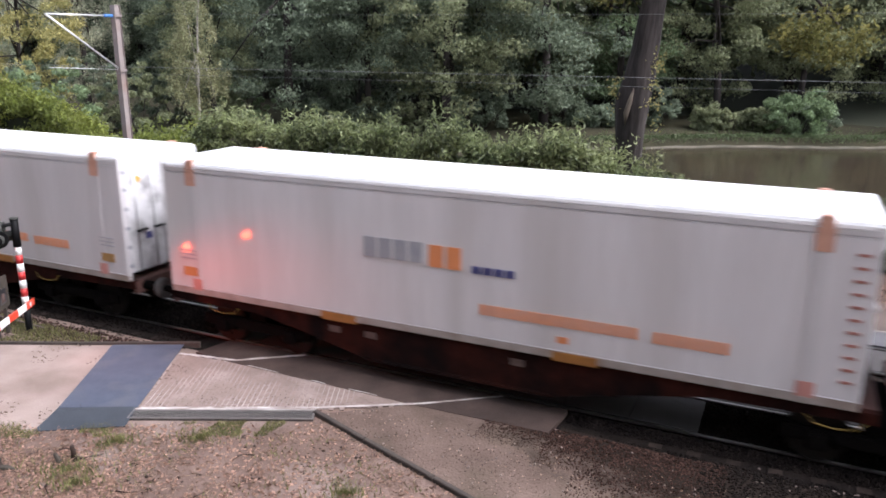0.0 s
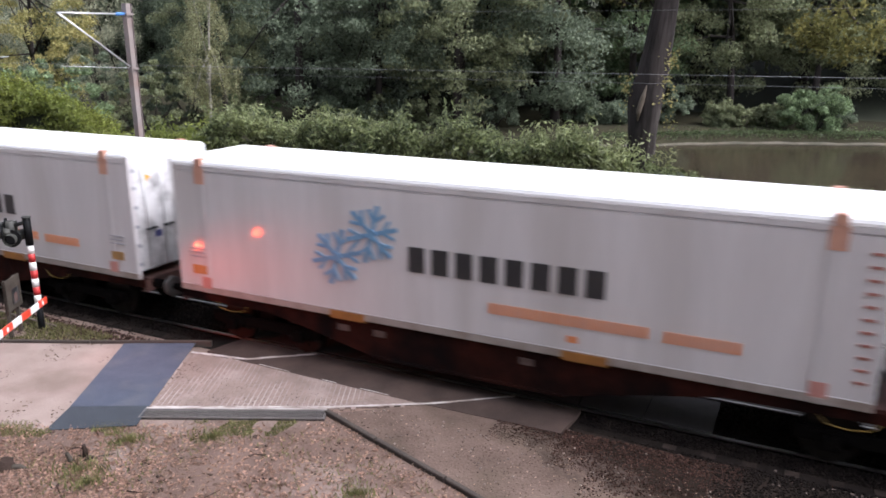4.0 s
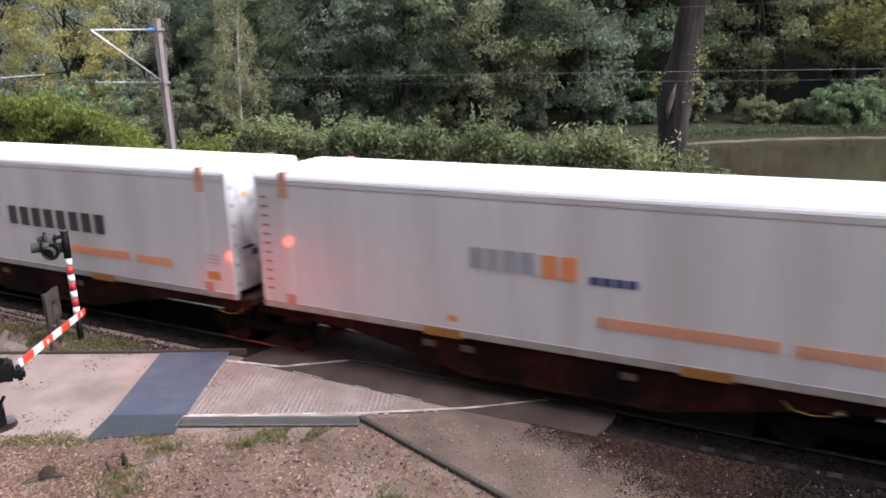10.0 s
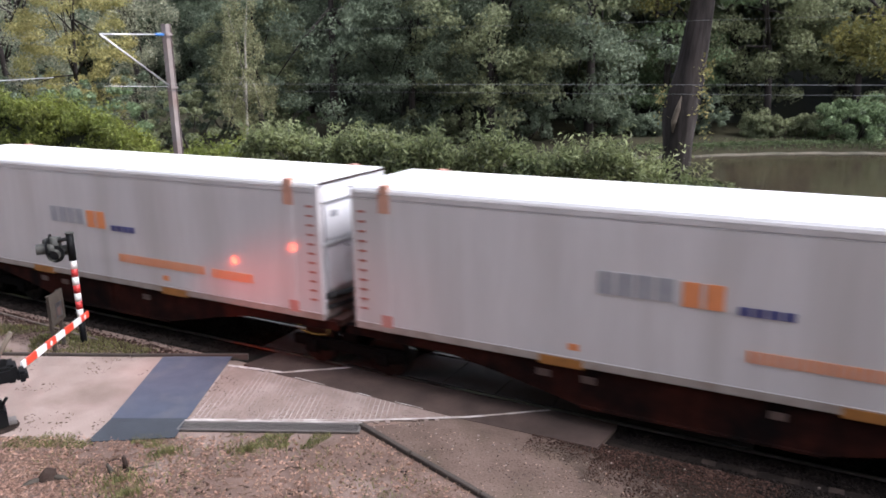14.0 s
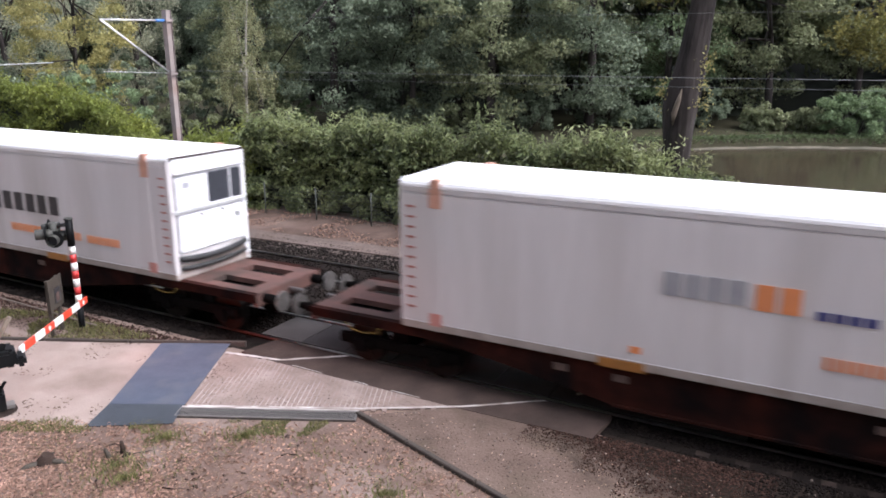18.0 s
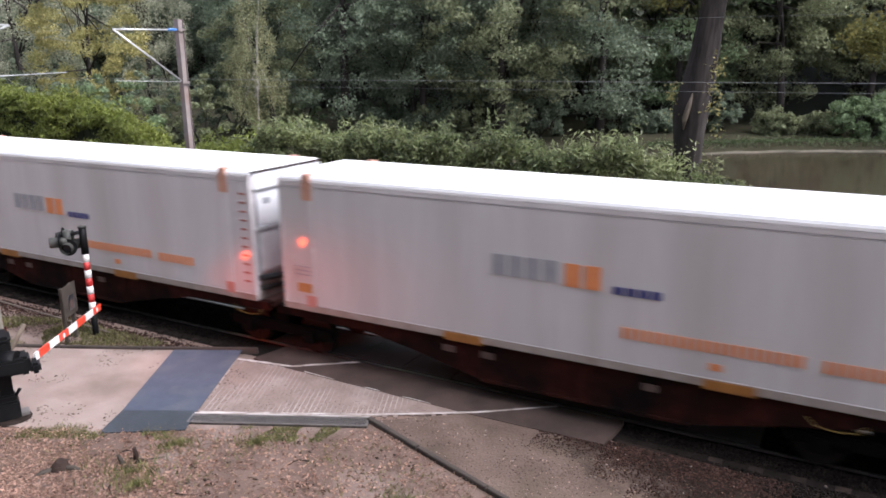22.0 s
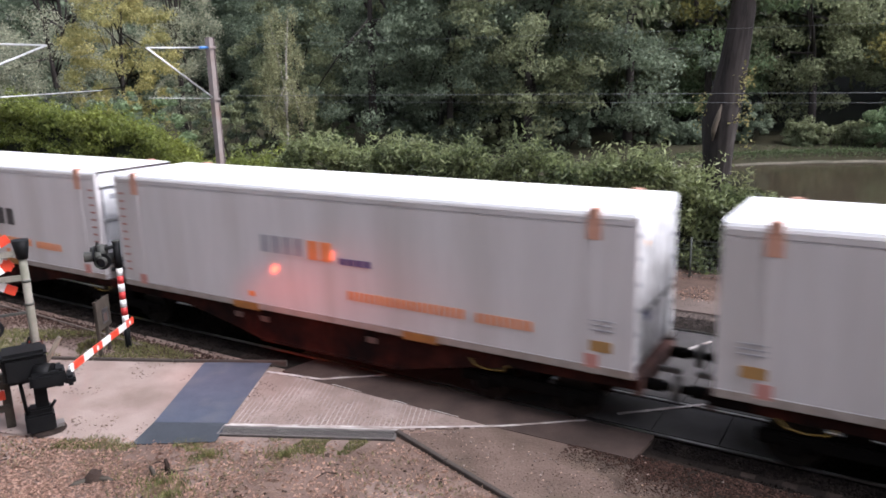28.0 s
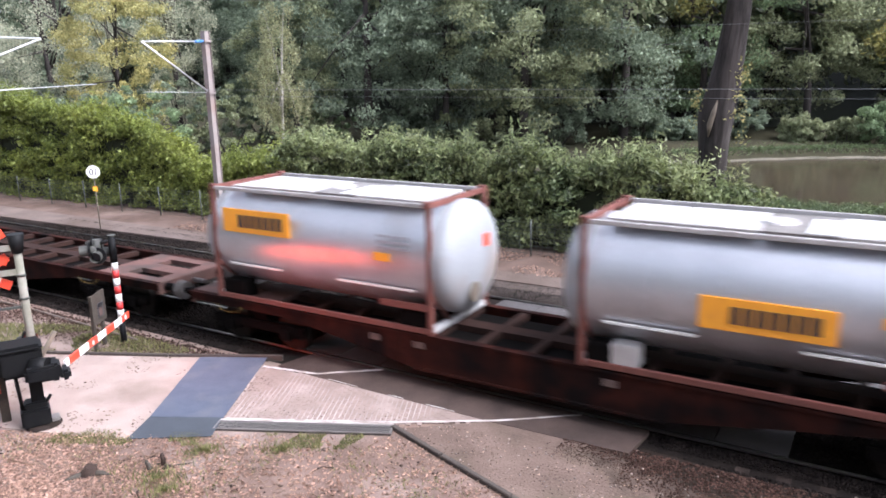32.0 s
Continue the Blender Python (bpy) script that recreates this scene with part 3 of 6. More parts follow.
quads = [(j * nx + i, j * nx + i + 1, (j + 1) * nx + i + 1, (j + 1) * nx + i) for j in range(len(gy) - 1) for i in range(nx - 1)]
ground_mesh = bpy.data.meshes.new("ground")
ground_mesh.from_pydata(verts.tolist(), [], quads)
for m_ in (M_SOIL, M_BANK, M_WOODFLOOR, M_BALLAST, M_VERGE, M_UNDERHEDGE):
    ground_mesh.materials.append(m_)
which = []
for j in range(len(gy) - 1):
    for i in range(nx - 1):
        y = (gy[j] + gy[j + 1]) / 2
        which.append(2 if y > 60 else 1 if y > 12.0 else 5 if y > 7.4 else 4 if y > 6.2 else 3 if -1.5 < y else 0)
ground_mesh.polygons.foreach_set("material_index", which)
ground_mesh.polygons.foreach_set("use_smooth", [True] * len(which))
tagged(new("ground", ground_mesh), "brown leaf-strewn soil beside the tracks, rising to woods", "ground", kind="structure")

wb = B()
slab(wb, [(-60, 12.9), (110, 12.9), (110, 66), (-60, 66)], -0.72, -0.66)
tagged(new("water", mesh_of("water", wb, M_WATER)), "still murky brown pond water behind a hedge", "pond", kind="structure")

sb = B()
edge = [(x, float(pond_edge_far(np.float64(x)))) for x in np.arange(-20, 30, 1.0)]
for (xa, ya), (xb, yb) in zip(edge, edge[1:]):
    q = [sb.verts.new(p) for p in ((xa, ya - 1.3, -0.665), (xb, yb - 1.3, -0.665), (xb, yb - 0.75 + 0.3 * math.sin(2.1 * xb), -0.56), (xa, ya - 0.75 + 0.3 * math.sin(2.1 * xa), -0.56))]
    sb.faces.new(q)
tagged(new("shore", mesh_of("shore", sb, M_SHORE)), "pale silty strip along the far bank of the pond", "shore", kind="structure")

# Paths on either side of the crossing.
SAND = [(-14.99, -8.4), (-7.69, -6.5), (-5.23, -5.74), (-4.23, -4.29), (-5.45, -1.96), (-5.89, -1.5), (-7.85, -2.5), (-11.51, -4.11), (-20.21, -7.59), (-30, -12)]


def sheet(name, pts, z, material, label, category):
    bm = B()
    slab(bm, pts, z - 0.12, z)
    return tagged(new(name, mesh_of(name, bm, material)), label, category, kind="structure")


sheet("sand_path", SAND, 0.0, M_SAND, "pale trodden sand path leading to the crossing", "path")
sheet("dirt_path", [(-1.2, -3.03), (1.71, -4.06), (6.04, -5.58), (13.72, -8.38), (40, -12), (40, -2.1), (6.0, -1.72), (3.02, -1.55), (2.9, -1.86), (0.33, -1.8)], -0.004, M_PATH, "brown dirt path that turns to gravel, painted dark for the train's shade", "path")
sheet("far_path", [(-30, 5.75), (-2.56, 6.75), (2.9, 6.62), (3.06, 6.20), (7.15, 6.27), (14, 6.31), (40, 6.2), (40, 8.2), (9.07, 8.75), (6.7, 8.35), (2.7, 7.9), (-2.68, 7.75), (-30, 6.7)], -0.006, M_VERGE, "sandy path along the hedge behind the second track", "path")

# Crossing surface: asphalt shoulders, panels between the rails.
sheet("asphalt_near", [(-5.19, -1.74), (-4.1, -1.83), (0.42, -1.90), (2.85, -1.84), (2.93, -0.96), (2.92, -0.83), (-4.98, -0.83)], 0.005, M_ASPHALT, "worn grey asphalt strip beside the rail", "road")
sheet("asphalt_far", [(3.08, 5.26), (14, 5.29), (14, 6.30), (7.2, 6.26), (3.06, 6.19)], 0.0, M_ASPHALTGREY, "worn grey asphalt strip behind the second track", "road")
deck = thing("crossing_deck", "dark crossing panels laid between and beside the rails", "crossing", kind="structure")
pane = mesh_of("panel", box(B(), -0.595, 0.595, -0.66, 0.66, -0.13, -0.012, 0.01), M_DECK)
for k in range(9):
    part("panel", pane, M_DECK, deck, m=pose(-5.0 + 1.2 * k, 0, 0))
for k in range(11):
    part("panel", pane, M_DECK, deck, m=pose(-2.3 + 1.2 * k, 4.33, 0))
mid = mesh_of("panel", box(B(), -0.595, 0.595, -1.33, 1.33, -0.13, -0.012, 0.01), M_DECK)
for k in range(10):
    part("panel", mid, M_DECK, deck, m=pose(-3.6 + 1.2 * k, 2.165, 0))


def stripe(name, pts, width, z=0.010, label="worn white painted line on the crossing"):
    """A painted line of the given width along points, with nibbled edges."""
    bm = B()
    r = random.Random(len(pts) * 7 + int(pts[0][0] * 10))
    line = []
    for (x0, y0), (x1, y1) in zip(pts, pts[1:]):
        n = max(2, int(math.hypot(x1 - x0, y1 - y0) / 0.09))
        line += [(x0 + (x1 - x0) * k / n, y0 + (y1 - y0) * k / n, x1 - x0, y1 - y0) for k in range(n)]
    line.append((pts[-1][0], pts[-1][1], line[-1][2], line[-1][3]))
    rows = []
    for x, y, dx, dy in line:
        d = math.hypot(dx, dy)
        w0, w1 = width / 2 * r.uniform(0.6, 1.1), width / 2 * r.uniform(0.6, 1.1)
        rows.append([bm.verts.new((x - dy / d * w0, y + dx / d * w0, z)), bm.verts.new((x + dy / d * w1, y - dx / d * w1, z))])
    for a, b in zip(rows, rows[1:]):
        bm.faces.new((a[1], b[1], b[0], a[0]))
    me = mesh_of(name, bm, M_PAINT)
    return tagged(new(name, me), label, "road marking", kind="structure")


stripe("white_line", [(-5.46, -1.94), (-4.74, -1.83), (-4.11, -1.71), (-2.94, -0.83)], 0.10)
stripe("white_line", [(-4.24, -4.22), (-1.29, -2.78), (0.39, -1.79), (1.64, -0.84)], 0.075)
for ends in ([(-3.7, -1.81), (-2.9, -1.83)], [(-2.1, -1.85), (-1.75, -1.856)], [(-1.2, -1.86), (-0.55, -1.872)]):
    stripe("white_line", ends, 0.03, label="faint worn white line along the paving")
stripe("white_line", [(2.06, -0.32), (3.42, 0.89)], 0.10)
stripe("white_line", [(2.22, 3.3), (2.76, 4.51)], 0.10)
stripe("white_line", [(5.3, 6.24), (7.3, 6.27), (9.5, 6.30)], 0.05, label="pale worn edge line of the far asphalt")
stripe("white_line", [(3.13, 5.29), (4.99, 6.53), (5.57, 7.47)], 0.10)

# ---- track: sleepers, rails, ballast ----
sl_mesh = B()
box(sl_mesh, -0.12, 0.12, -1.25, 1.25, -0.30, -0.095, 0.02)
for y0, y1 in ((-1.46, -1.25), (1.25, 1.46)):
    box(sl_mesh, -0.13, 0.13, y0, y1, -0.30, -0.064, 0.02)
sl_mesh = mesh_of("sleeper", sl_mesh, M_SLEEPER)
for n_, yc in (("near_track", 0.0), ("far_track", 4.33)):
    tr = thing(n_, "railway track of steel rails on concrete sleepers painted dark for shade, in ballast", "railway track", kind="structure", at=pose(0, yc, 0))
    for k in range(-70, 40):
        x = 0.63 * k + 0.19
        if yc == 0 and -5.6 < x < 4.6 or yc and -3.0 < x < 11.0:
            continue
        part("sleeper", sl_mesh, M_SLEEPER, tr, m=pose(x, 0, 0))
    far = B()
    for k in list(range(-500, -70)) + list(range(40, 500)):
        box(far, 0.63 * k + 0.06, 0.63 * k + 0.32, -1.46, 1.46, -0.30, -0.085)
    tagged(part("distant_sleepers", far, M_SLEEPER, tr), kind="stuff")
    for y in (-0.7525, 0.7525):
        rail = part("rail", box(box(B(), -320, 320, y - 0.075, y + 0.075, -0.182, -0.155), -320, 320, y - 0.011, y + 0.011, -0.155, -0.035), M_RAILWEB, tr, "rusty rail web and foot, painted near black for shade")
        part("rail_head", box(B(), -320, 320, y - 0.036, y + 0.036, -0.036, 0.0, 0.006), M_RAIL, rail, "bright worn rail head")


def ballast(name, x0, x1, y0, y1, n, size, seed, material=M_BALLAST, lift=0.015, flat=None):
    r = np.random.default_rng(seed)
    c = np.stack([r.uniform(x0, x1, n), r.uniform(y0, y1, n), np.zeros(n)], 1)
    c[:, 2] = ground_z(c[:, 0], c[:, 1]) + lift if flat is None else flat
    return tagged(new(name, stones_mesh(name, material, c, size, seed)), "grey-brown crushed stone ballast under the tracks", "ballast", kind="stuff")


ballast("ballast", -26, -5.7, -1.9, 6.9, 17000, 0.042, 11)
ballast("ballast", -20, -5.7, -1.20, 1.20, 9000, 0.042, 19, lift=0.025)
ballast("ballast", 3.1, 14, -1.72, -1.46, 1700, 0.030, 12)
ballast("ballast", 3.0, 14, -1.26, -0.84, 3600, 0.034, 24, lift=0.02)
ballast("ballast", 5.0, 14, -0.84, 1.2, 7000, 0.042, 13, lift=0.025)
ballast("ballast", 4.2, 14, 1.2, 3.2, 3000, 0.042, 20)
ballast("gravel", -16, 3.2, 5.25, 7.3, 16000, 0.022, 14, M_GRAVEL)
ballast("brown_gravel", 2.9, 5.8, -2.9, -1.68, 2900, 0.019, 15, M_CINDERSTONE, flat=0.004)
# Darker stones further along stand for the train's growing shade.
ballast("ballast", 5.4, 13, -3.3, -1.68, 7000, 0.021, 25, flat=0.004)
ballast("brown_gravel", 3.6, 13, -4.2, -2.7, 5600, 0.015, 18, M_CINDERSTONE, flat=0.002)
ballast("brown_gravel", 1.7, 3.4, -2.5, -1.85, 900, 0.014, 21, M_CINDERSTONE, flat=0.002)
ballast("brown_gravel", 1.4, 6.5, -4.4, -1.9, 700, 0.010, 23, M_CINDERSTONE, flat=0.0)
ballast("pale_gravel", 2.2, 12, -3.3, -1.5, 80, 0.022, 22, M_STONE, flat=0.006)
ballast("brown_gravel", 0.4, 13, -3.8, -1.8, 1500, 0.013, 17, M_DIRT)
ballast("brown_gravel", -16, -6.2, -3.2, -1.7, 5200, 0.022, 16, M_CINDERSTONE)


# ---- the train ----
L2 = 6.858


def bars(bm, x0, x1, z0, z1, n, y=-1.262, fill=0.72, slant=0.0):
    """A run of upright bars that stands for a word."""
    w = (x1 - x0) / n
    for k in range(n):
        a = x0 + k * w
        box(bm, a, a + w * fill, y, y + 0.016, z0, z1)
    return bm


def letters(c, name, x0, x1, z0, z1, n, material, label, fill=0.72):
    """Plain upright bars in the place of a wordmark, each a part."""
    w = (x1 - x0) / n
    for k in range(n):
        part(name, box(B(), x0 + k * w, x0 + (k + fill) * w, -1.262, -1.246, z0, z1), material, c, label)


def snowflake(c, cx, cz, r, y=-1.262):
    """A snowflake shape: a small hub with six branched rays."""
    hub = part("snowflake", disc(B(), (cx, y - 0.006, cz), 0.10, "y", 0.024, 12), M_STAR, c, "blue snowflake shape")
    for k in range(6):
        bm = B()
        a = math.pi / 3 * k + 0.26
        ca, sa = math.cos(a), math.sin(a)
        for i_, (p0, p1, w) in enumerate((((0, 0), (1.06 * r, 0), 0.09), ((0.45 * r, 0), (0.84 * r, 0.32 * r), 0.065), ((0.45 * r, 0), (0.84 * r, -0.32 * r), 0.065))):
            q = []
            dx, dz = p1[0] - p0[0], p1[1] - p0[1]
            d = math.hypot(dx, dz)
            for (px, pz), sg in ((p0, 1), (p1, 1), (p1, -1), (p0, -1)):
                u, w_ = px - dz / d * w / 2 * sg, pz + dx / d * w / 2 * sg
                q.append((cx + u * ca - w_ * sa, cz + u * sa + w_ * ca))
            f = [bm.verts.new((x, y - 0.0024 * k - 0.0005 * i_, z)) for x, z in q]
            g = [bm.verts.new((x, y + 0.014, z)) for x, z in q]
            bm.faces.new(f)
            bm.faces.new(g[::-1])
            for i in range(4):
                j = (i + 1) % 4
                bm.faces.new((f[j], f[i], g[i], g[j]))
        part("ray", bm, M_STAR, hub)
    return hub


def tank_dome(bm, e, r, zc, n=48):
    """The domed end of a lying tank; e: the end that it closes."""
    rings = []
    for x, k in ((2.96, 1), (3.12, 1), (3.22, 0.985), (3.32, 0.93), (3.42, 0.80), (3.50, 0.58), (3.545, 0.30), (3.56, 0.02)):
        rings.append([bm.verts.new((e * x, k * r * math.cos(2 * math.pi * j / n), zc + k * r * math.sin(2 * math.pi * j / n))) for j in range(n)])
    for a, b in zip(rings, rings[1:]):
        for j in range(n):
            bm.faces.new((a[j], a[(j + 1) % n], b[(j + 1) % n], b[j])).smooth = True
    bm.faces.new(rings[-1])
    return bm


def door_end(c, e):
    """A pair of doors at the end e (1 or -1) with their bars."""
    for y0, y1 in ((-1.13, -0.01), (0.01, 1.13)):
        x = sorted((e * (L2 - 0.06), e * (L2 - 0.01)))
        leaf = part("door", box(B(), x[0], x[1], y0 + 0.015, y1 - 0.015, 0.17, 2.70, 0.012), M_DOOR, c, "white container door leaf with lock bars")
        for k in (0.25, 0.72):
            y = y0 + (y1 - y0) * k
            part("lock_bar", tube(B(), (e * (L2 + 0.02), y, 0.2), (e * (L2 + 0.02), y, 2.68), 0.018, n=8), M_TUBE, leaf, "galvanised lock bar")
            part("handle", box(B(), *sorted((e * (L2 + 0.02), e * (L2 + 0.05))), y - 0.05, y + 0.28, 1.12, 1.17), M_BLACKPAINT, leaf, "dark door handle")
        for z in (0.35, 0.80, 1.25, 1.70, 2.15, 2.55):
            y = y0 if y0 < -0.5 else y1
            part("hinge", box(B(), *sorted((e * (L2 - 0.02), e * (L2 + 0.02))), y - 0.05, y + 0.05, z - 0.04, z + 0.04), M_INKGREY, leaf, "grey hinge")
    part("sticker", disc(B(), (e * (L2 + 0.004), -0.72, 2.35), 0.10, "x", 0.012, 3), M_SIGNYEL, c, "yellow warning triangle")
    part("sticker", box(B(), *sorted((e * (L2 - 0.004), e * (L2 + 0.006))), -0.62, -0.42, 0.9, 1.06), M_INKBLUE, c, "blue data sticker")


def reefer_end(c, e):
    """The cooling unit that closes one end."""
    def xs(a, b):
        return sorted((e * a, e * b))
    unit = part("cooling_unit", box(B(), *xs(L2 - 0.30, L2 - 0.02), -1.12, 1.12, 0.55, 2.62, 0.04), M_REEFER, c, "white cooling unit housing")
    part("hood", box(B(), *xs(L2 - 0.10, L2 + 0.06), -1.16, 1.16, 2.50, 2.885, 0.03), M_REEFER, unit)
    for y0, y1 in ((-0.02, 0.70), (0.75, 1.10)):
        part("vent_grille", box(B(), *xs(L2 - 0.03, L2), y0, y1, 1.70, 2.44, 0.02), M_DARKGLASS, unit, "dark vent grille")
    part("upper_panel", box(B(), *xs(L2 - 0.03, L2 + 0.01), -1.06, -0.08, 1.70, 2.44, 0.02), M_REEFER, unit)
    part("sticker", box(B(), *xs(L2, L2 + 0.014), -0.86, -0.62, 2.16, 2.30), M_INKGREY, unit, "small grey sticker")
    part("cross_rail", box(B(), *xs(L2 - 0.02, L2 + 0.05), -1.18, 1.18, 1.58, 1.66, 0.01), M_TUBE, unit, "pale cross rail")
    part("lower_panel", box(B(), *xs(L2 - 0.03, L2 + 0.03), -1.08, 1.08, 0.62, 1.54, 0.03), M_REEFER, unit)
    part("bottom_grille", limb(B(), [(e * (L2 + 0.02 + 0.06 * (1 - (y / 1.1) ** 2)), y, 0.42 + 0.08 * (y / 1.1) ** 2) for y in (-1.1, -0.7, -0.3, 0.1, 0.5, 0.8, 1.1)], [0.075] * 7, 8), M_BLACK, unit, "black rubber bumper below the unit")
    part("lower_bumper", limb(B(), [(e * (L2 + 0.01 + 0.05 * (1 - (y / 1.1) ** 2)), y, 0.20 + 0.06 * (y / 1.1) ** 2) for y in (-1.1, -0.7, -0.3, 0.1, 0.5, 0.8, 1.1)], [0.06] * 7, 8), M_BLACK, unit, "black lower bumper")
    part("gutter", box(B(), *xs(L2 - 0.08, L2 + 0.066), -1.20, 1.20, 2.892, 2.924), M_BEAM, unit, "dark line under the roof edge")
    part("frame_line", box(B(), *xs(L2 - 0.04, L2 + 0.012), -1.075, -1.045, 0.62, 2.46), M_INKGREY, unit, "dark panel edge")
    part("frame_line", box(B(), *xs(L2 - 0.04, L2 + 0.013), -1.07, 1.07, 2.445, 2.475), M_INKGREY, unit, "dark panel edge")
    for y in (-0.35, 0.35):
        part("catch", box(B(), *xs(L2 + 0.02, L2 + 0.05), y - 0.03, y + 0.03, 1.44, 1.50), M_BLACKPAINT, unit)
    part("seam", box(B(), *xs(L2 - 0.02, L2 + 0.035), -1.07, 1.07, 1.545, 1.57), M_INKGREY, unit, "dark seam")
    part("bottom_sill", box(B(), *xs(L2 - 0.10, L2), -1.12, 1.12, 0.0, 0.34, 0.01), M_RAILSTEEL, c)
    part("latch", box(B(), *xs(L2 - 0.01, L2 + 0.05), 0.80, 0.90, 1.20, 1.32), M_BLACKPAINT, unit, "small black latch")


def old_unit_end(c, e):
    """An older cooling unit: a grimy upper casing over open machinery."""
    def xs(a, b):
        return sorted((e * a, e * b))
    unit = part("cooling_unit", box(B(), *xs(L2 - 0.30, L2 - 0.03), -1.12, 1.12, 1.25, 2.80, 0.04), M_DOOR, c, "grimy grey cooling unit casing")
    part("machine_bay", box(B(), *xs(L2 - 0.45, L2 - 0.22), -1.10, 1.10, 0.30, 1.24), M_DARKGLASS, unit, "dark open machine bay")
    for y0, y1 in ((-0.95, -0.10), (0.10, 0.95)):
        part("fan_panel", box(B(), *xs(L2 - 0.04, L2 - 0.01), y0, y1, 1.85, 2.60, 0.02), M_DOOR, unit, "stained fan panel")
        part("fan", disc(B(), (e * (L2 - 0.005), (y0 + y1) / 2, 2.22), 0.27, "x", 0.02, 20, 0.20), M_INKGREY, unit, "grey fan ring")
    part("cross_rail", box(B(), *xs(L2 - 0.06, L2 + 0.01), -1.12, 1.12, 1.20, 1.28, 0.01), M_TUBE, unit)
    part("compressor", tube(B(), (e * (L2 - 0.16), -0.75, 0.62), (e * (L2 - 0.16), -0.15, 0.62), 0.16, n=14), M_SHINE, unit, "worn steel compressor")
    part("control_box", box(B(), *xs(L2 - 0.24, L2 - 0.05), 0.25, 0.80, 0.55, 1.10, 0.02), M_RAILSTEEL, unit, "grey control box")
    for z in (0.42, 0.92):
        part("pipe", tube(B(), (e * (L2 - 0.12), -1.05, z), (e * (L2 - 0.12), 1.05, z + 0.05), 0.022, n=8), M_TUBE, unit, "pale pipe")
    part("bottom_sill", box(B(), *xs(L2 - 0.10, L2), -1.12, 1.12, 0.0, 0.24, 0.01), M_RAILSTEEL, c)


def side_marks(c, kind, flip):
    s = -1 if flip else 1
    if kind == "grey":
        letters(c, "wordmark_bar", 5.05 - L2, 6.38 - L2, 1.42, 1.82, 4, M_INKGREY, "faded grey wordmark block", 0.8)
        letters(c, "number_bar", 6.45 - L2, 7.18 - L2, 1.38, 1.80, 2, M_ORANGE, "orange block", 0.78)
        letters(c, "small_bar", 7.32 - L2, 8.18 - L2, 1.36, 1.50, 4, M_INKBLUE, "dark blue small block", 0.82)
    elif kind == "cool":
        snowflake(c, 4.22 - L2, 1.26, 0.56)
        snowflake(c, 5.03 - L2, 1.80, 0.56)
        letters(c, "wordmark_bar", 5.84 - L2, 9.75 - L2, 1.17, 1.66, 8, M_INKBLACK, "bold black wordmark block", 0.68)
    if kind in ("grey", "cool"):
        tagged(part("slogan", bars(B(), 7.5 - L2, 10.4 - L2, 0.60, 0.80, 22, fill=0.58), M_ORANGE, c, "orange slogan bars"), kind="stuff")
        tagged(part("slogan", bars(B(), 10.62 - L2, 11.85 - L2, 0.58, 0.78, 9, fill=0.58), M_ORANGE, c, "orange slogan bars"), kind="stuff")
    if kind == "eyes":
        for x0, x1, z0, z1 in ((2.84, 3.12, 1.14, 2.18), (3.30, 3.58, 1.14, 2.18), (6.56, 6.86, 0.60, 2.18), (7.22, 7.52, 1.20, 2.18), (7.84, 8.12, 1.16, 2.66), (8.40, 8.68, 1.16, 2.20), (9.02, 9.30, 1.16, 2.20), (9.64, 9.92, 1.16, 2.14), (10.22, 10.50, 1.16, 2.14)):
            part("wordmark_bar", box(B(), x0 - L2, x1 - L2, -1.262, -1.246, z0, z1), M_GREEN, c, "green wordmark bar")
        for x in (4.42, 5.80):
            ring = part("disc", disc(B(), (x - L2, -1.252, 1.70), 0.60, "y", 0.012, 32), M_EYERIM, c, "large orange ringed disc")
            part("inner_disc", disc(B(), (x - L2, -1.258, 1.70), 0.50, "y", 0.012, 32), M_EYE, ring)
            part("centre_disc", disc(B(), (x - L2, -1.265, 1.70), 0.27, "y", 0.012, 32), M_INKBLACK, ring, "black centre")
            part("highlight", box(B(), x - 0.24 - L2, x - 0.06 - L2, -1.276, -1.264, 1.78, 1.96), M_WHITE, ring)
        for k in range(4):
            part("small_mark", disc(B(), (4.85 + 0.48 * k - L2, -1.254, 0.55), 0.20, "y", 0.012, 6), M_INKGREY, c, "small grey mark")
    if kind == "eyes":
        sw = B()
        slab(sw, [(5.74 - 0.02, 0.66), (6.02, 0.64), (6.18, 0.78), (6.34, 0.86), (6.05, 0.84), (5.92, 0.74)], 1.246, 1.262)
        part("emblem", sw, M_INKBLACK, c, "black wing-shaped mark", m=pose(0, 0, 0, 90))
        for z, n, x1 in ((0.98, 6, 6.12), (0.44, 9, 6.30), (0.36, 7, 6.20)):
            part("text_line", bars(B(), 5.68, x1, z, z + 0.06, n), M_INKGREY, c)
        part("roof_clip", box(B(), 5.75, 6.0, -1.262, -1.246, 2.80, 2.84), M_WHITE, c, "small white clip")
    if kind != "eyes":
        for k in range(11):
            z = 0.42 + 0.20 * k
            part("depth_mark", box(B(), *sorted((s * (L2 - 0.32), s * (L2 - 0.14))), -1.258, -1.246, z, z + 0.045), M_TICK, c, "red tick mark")
        part("load_sticker", box(B(), *sorted((s * (L2 - 4.75), s * (L2 - 4.55))), -1.258, -1.246, 0.30, 0.42), M_ORANGE, c, "small orange sticker")
        part("data_plate", box(B(), *sorted((s * -(L2 - 0.80), s * -(L2 - 0.40))), -1.260, -1.246, 0.42, 0.62), M_OCHRE, c, "ochre data plate")
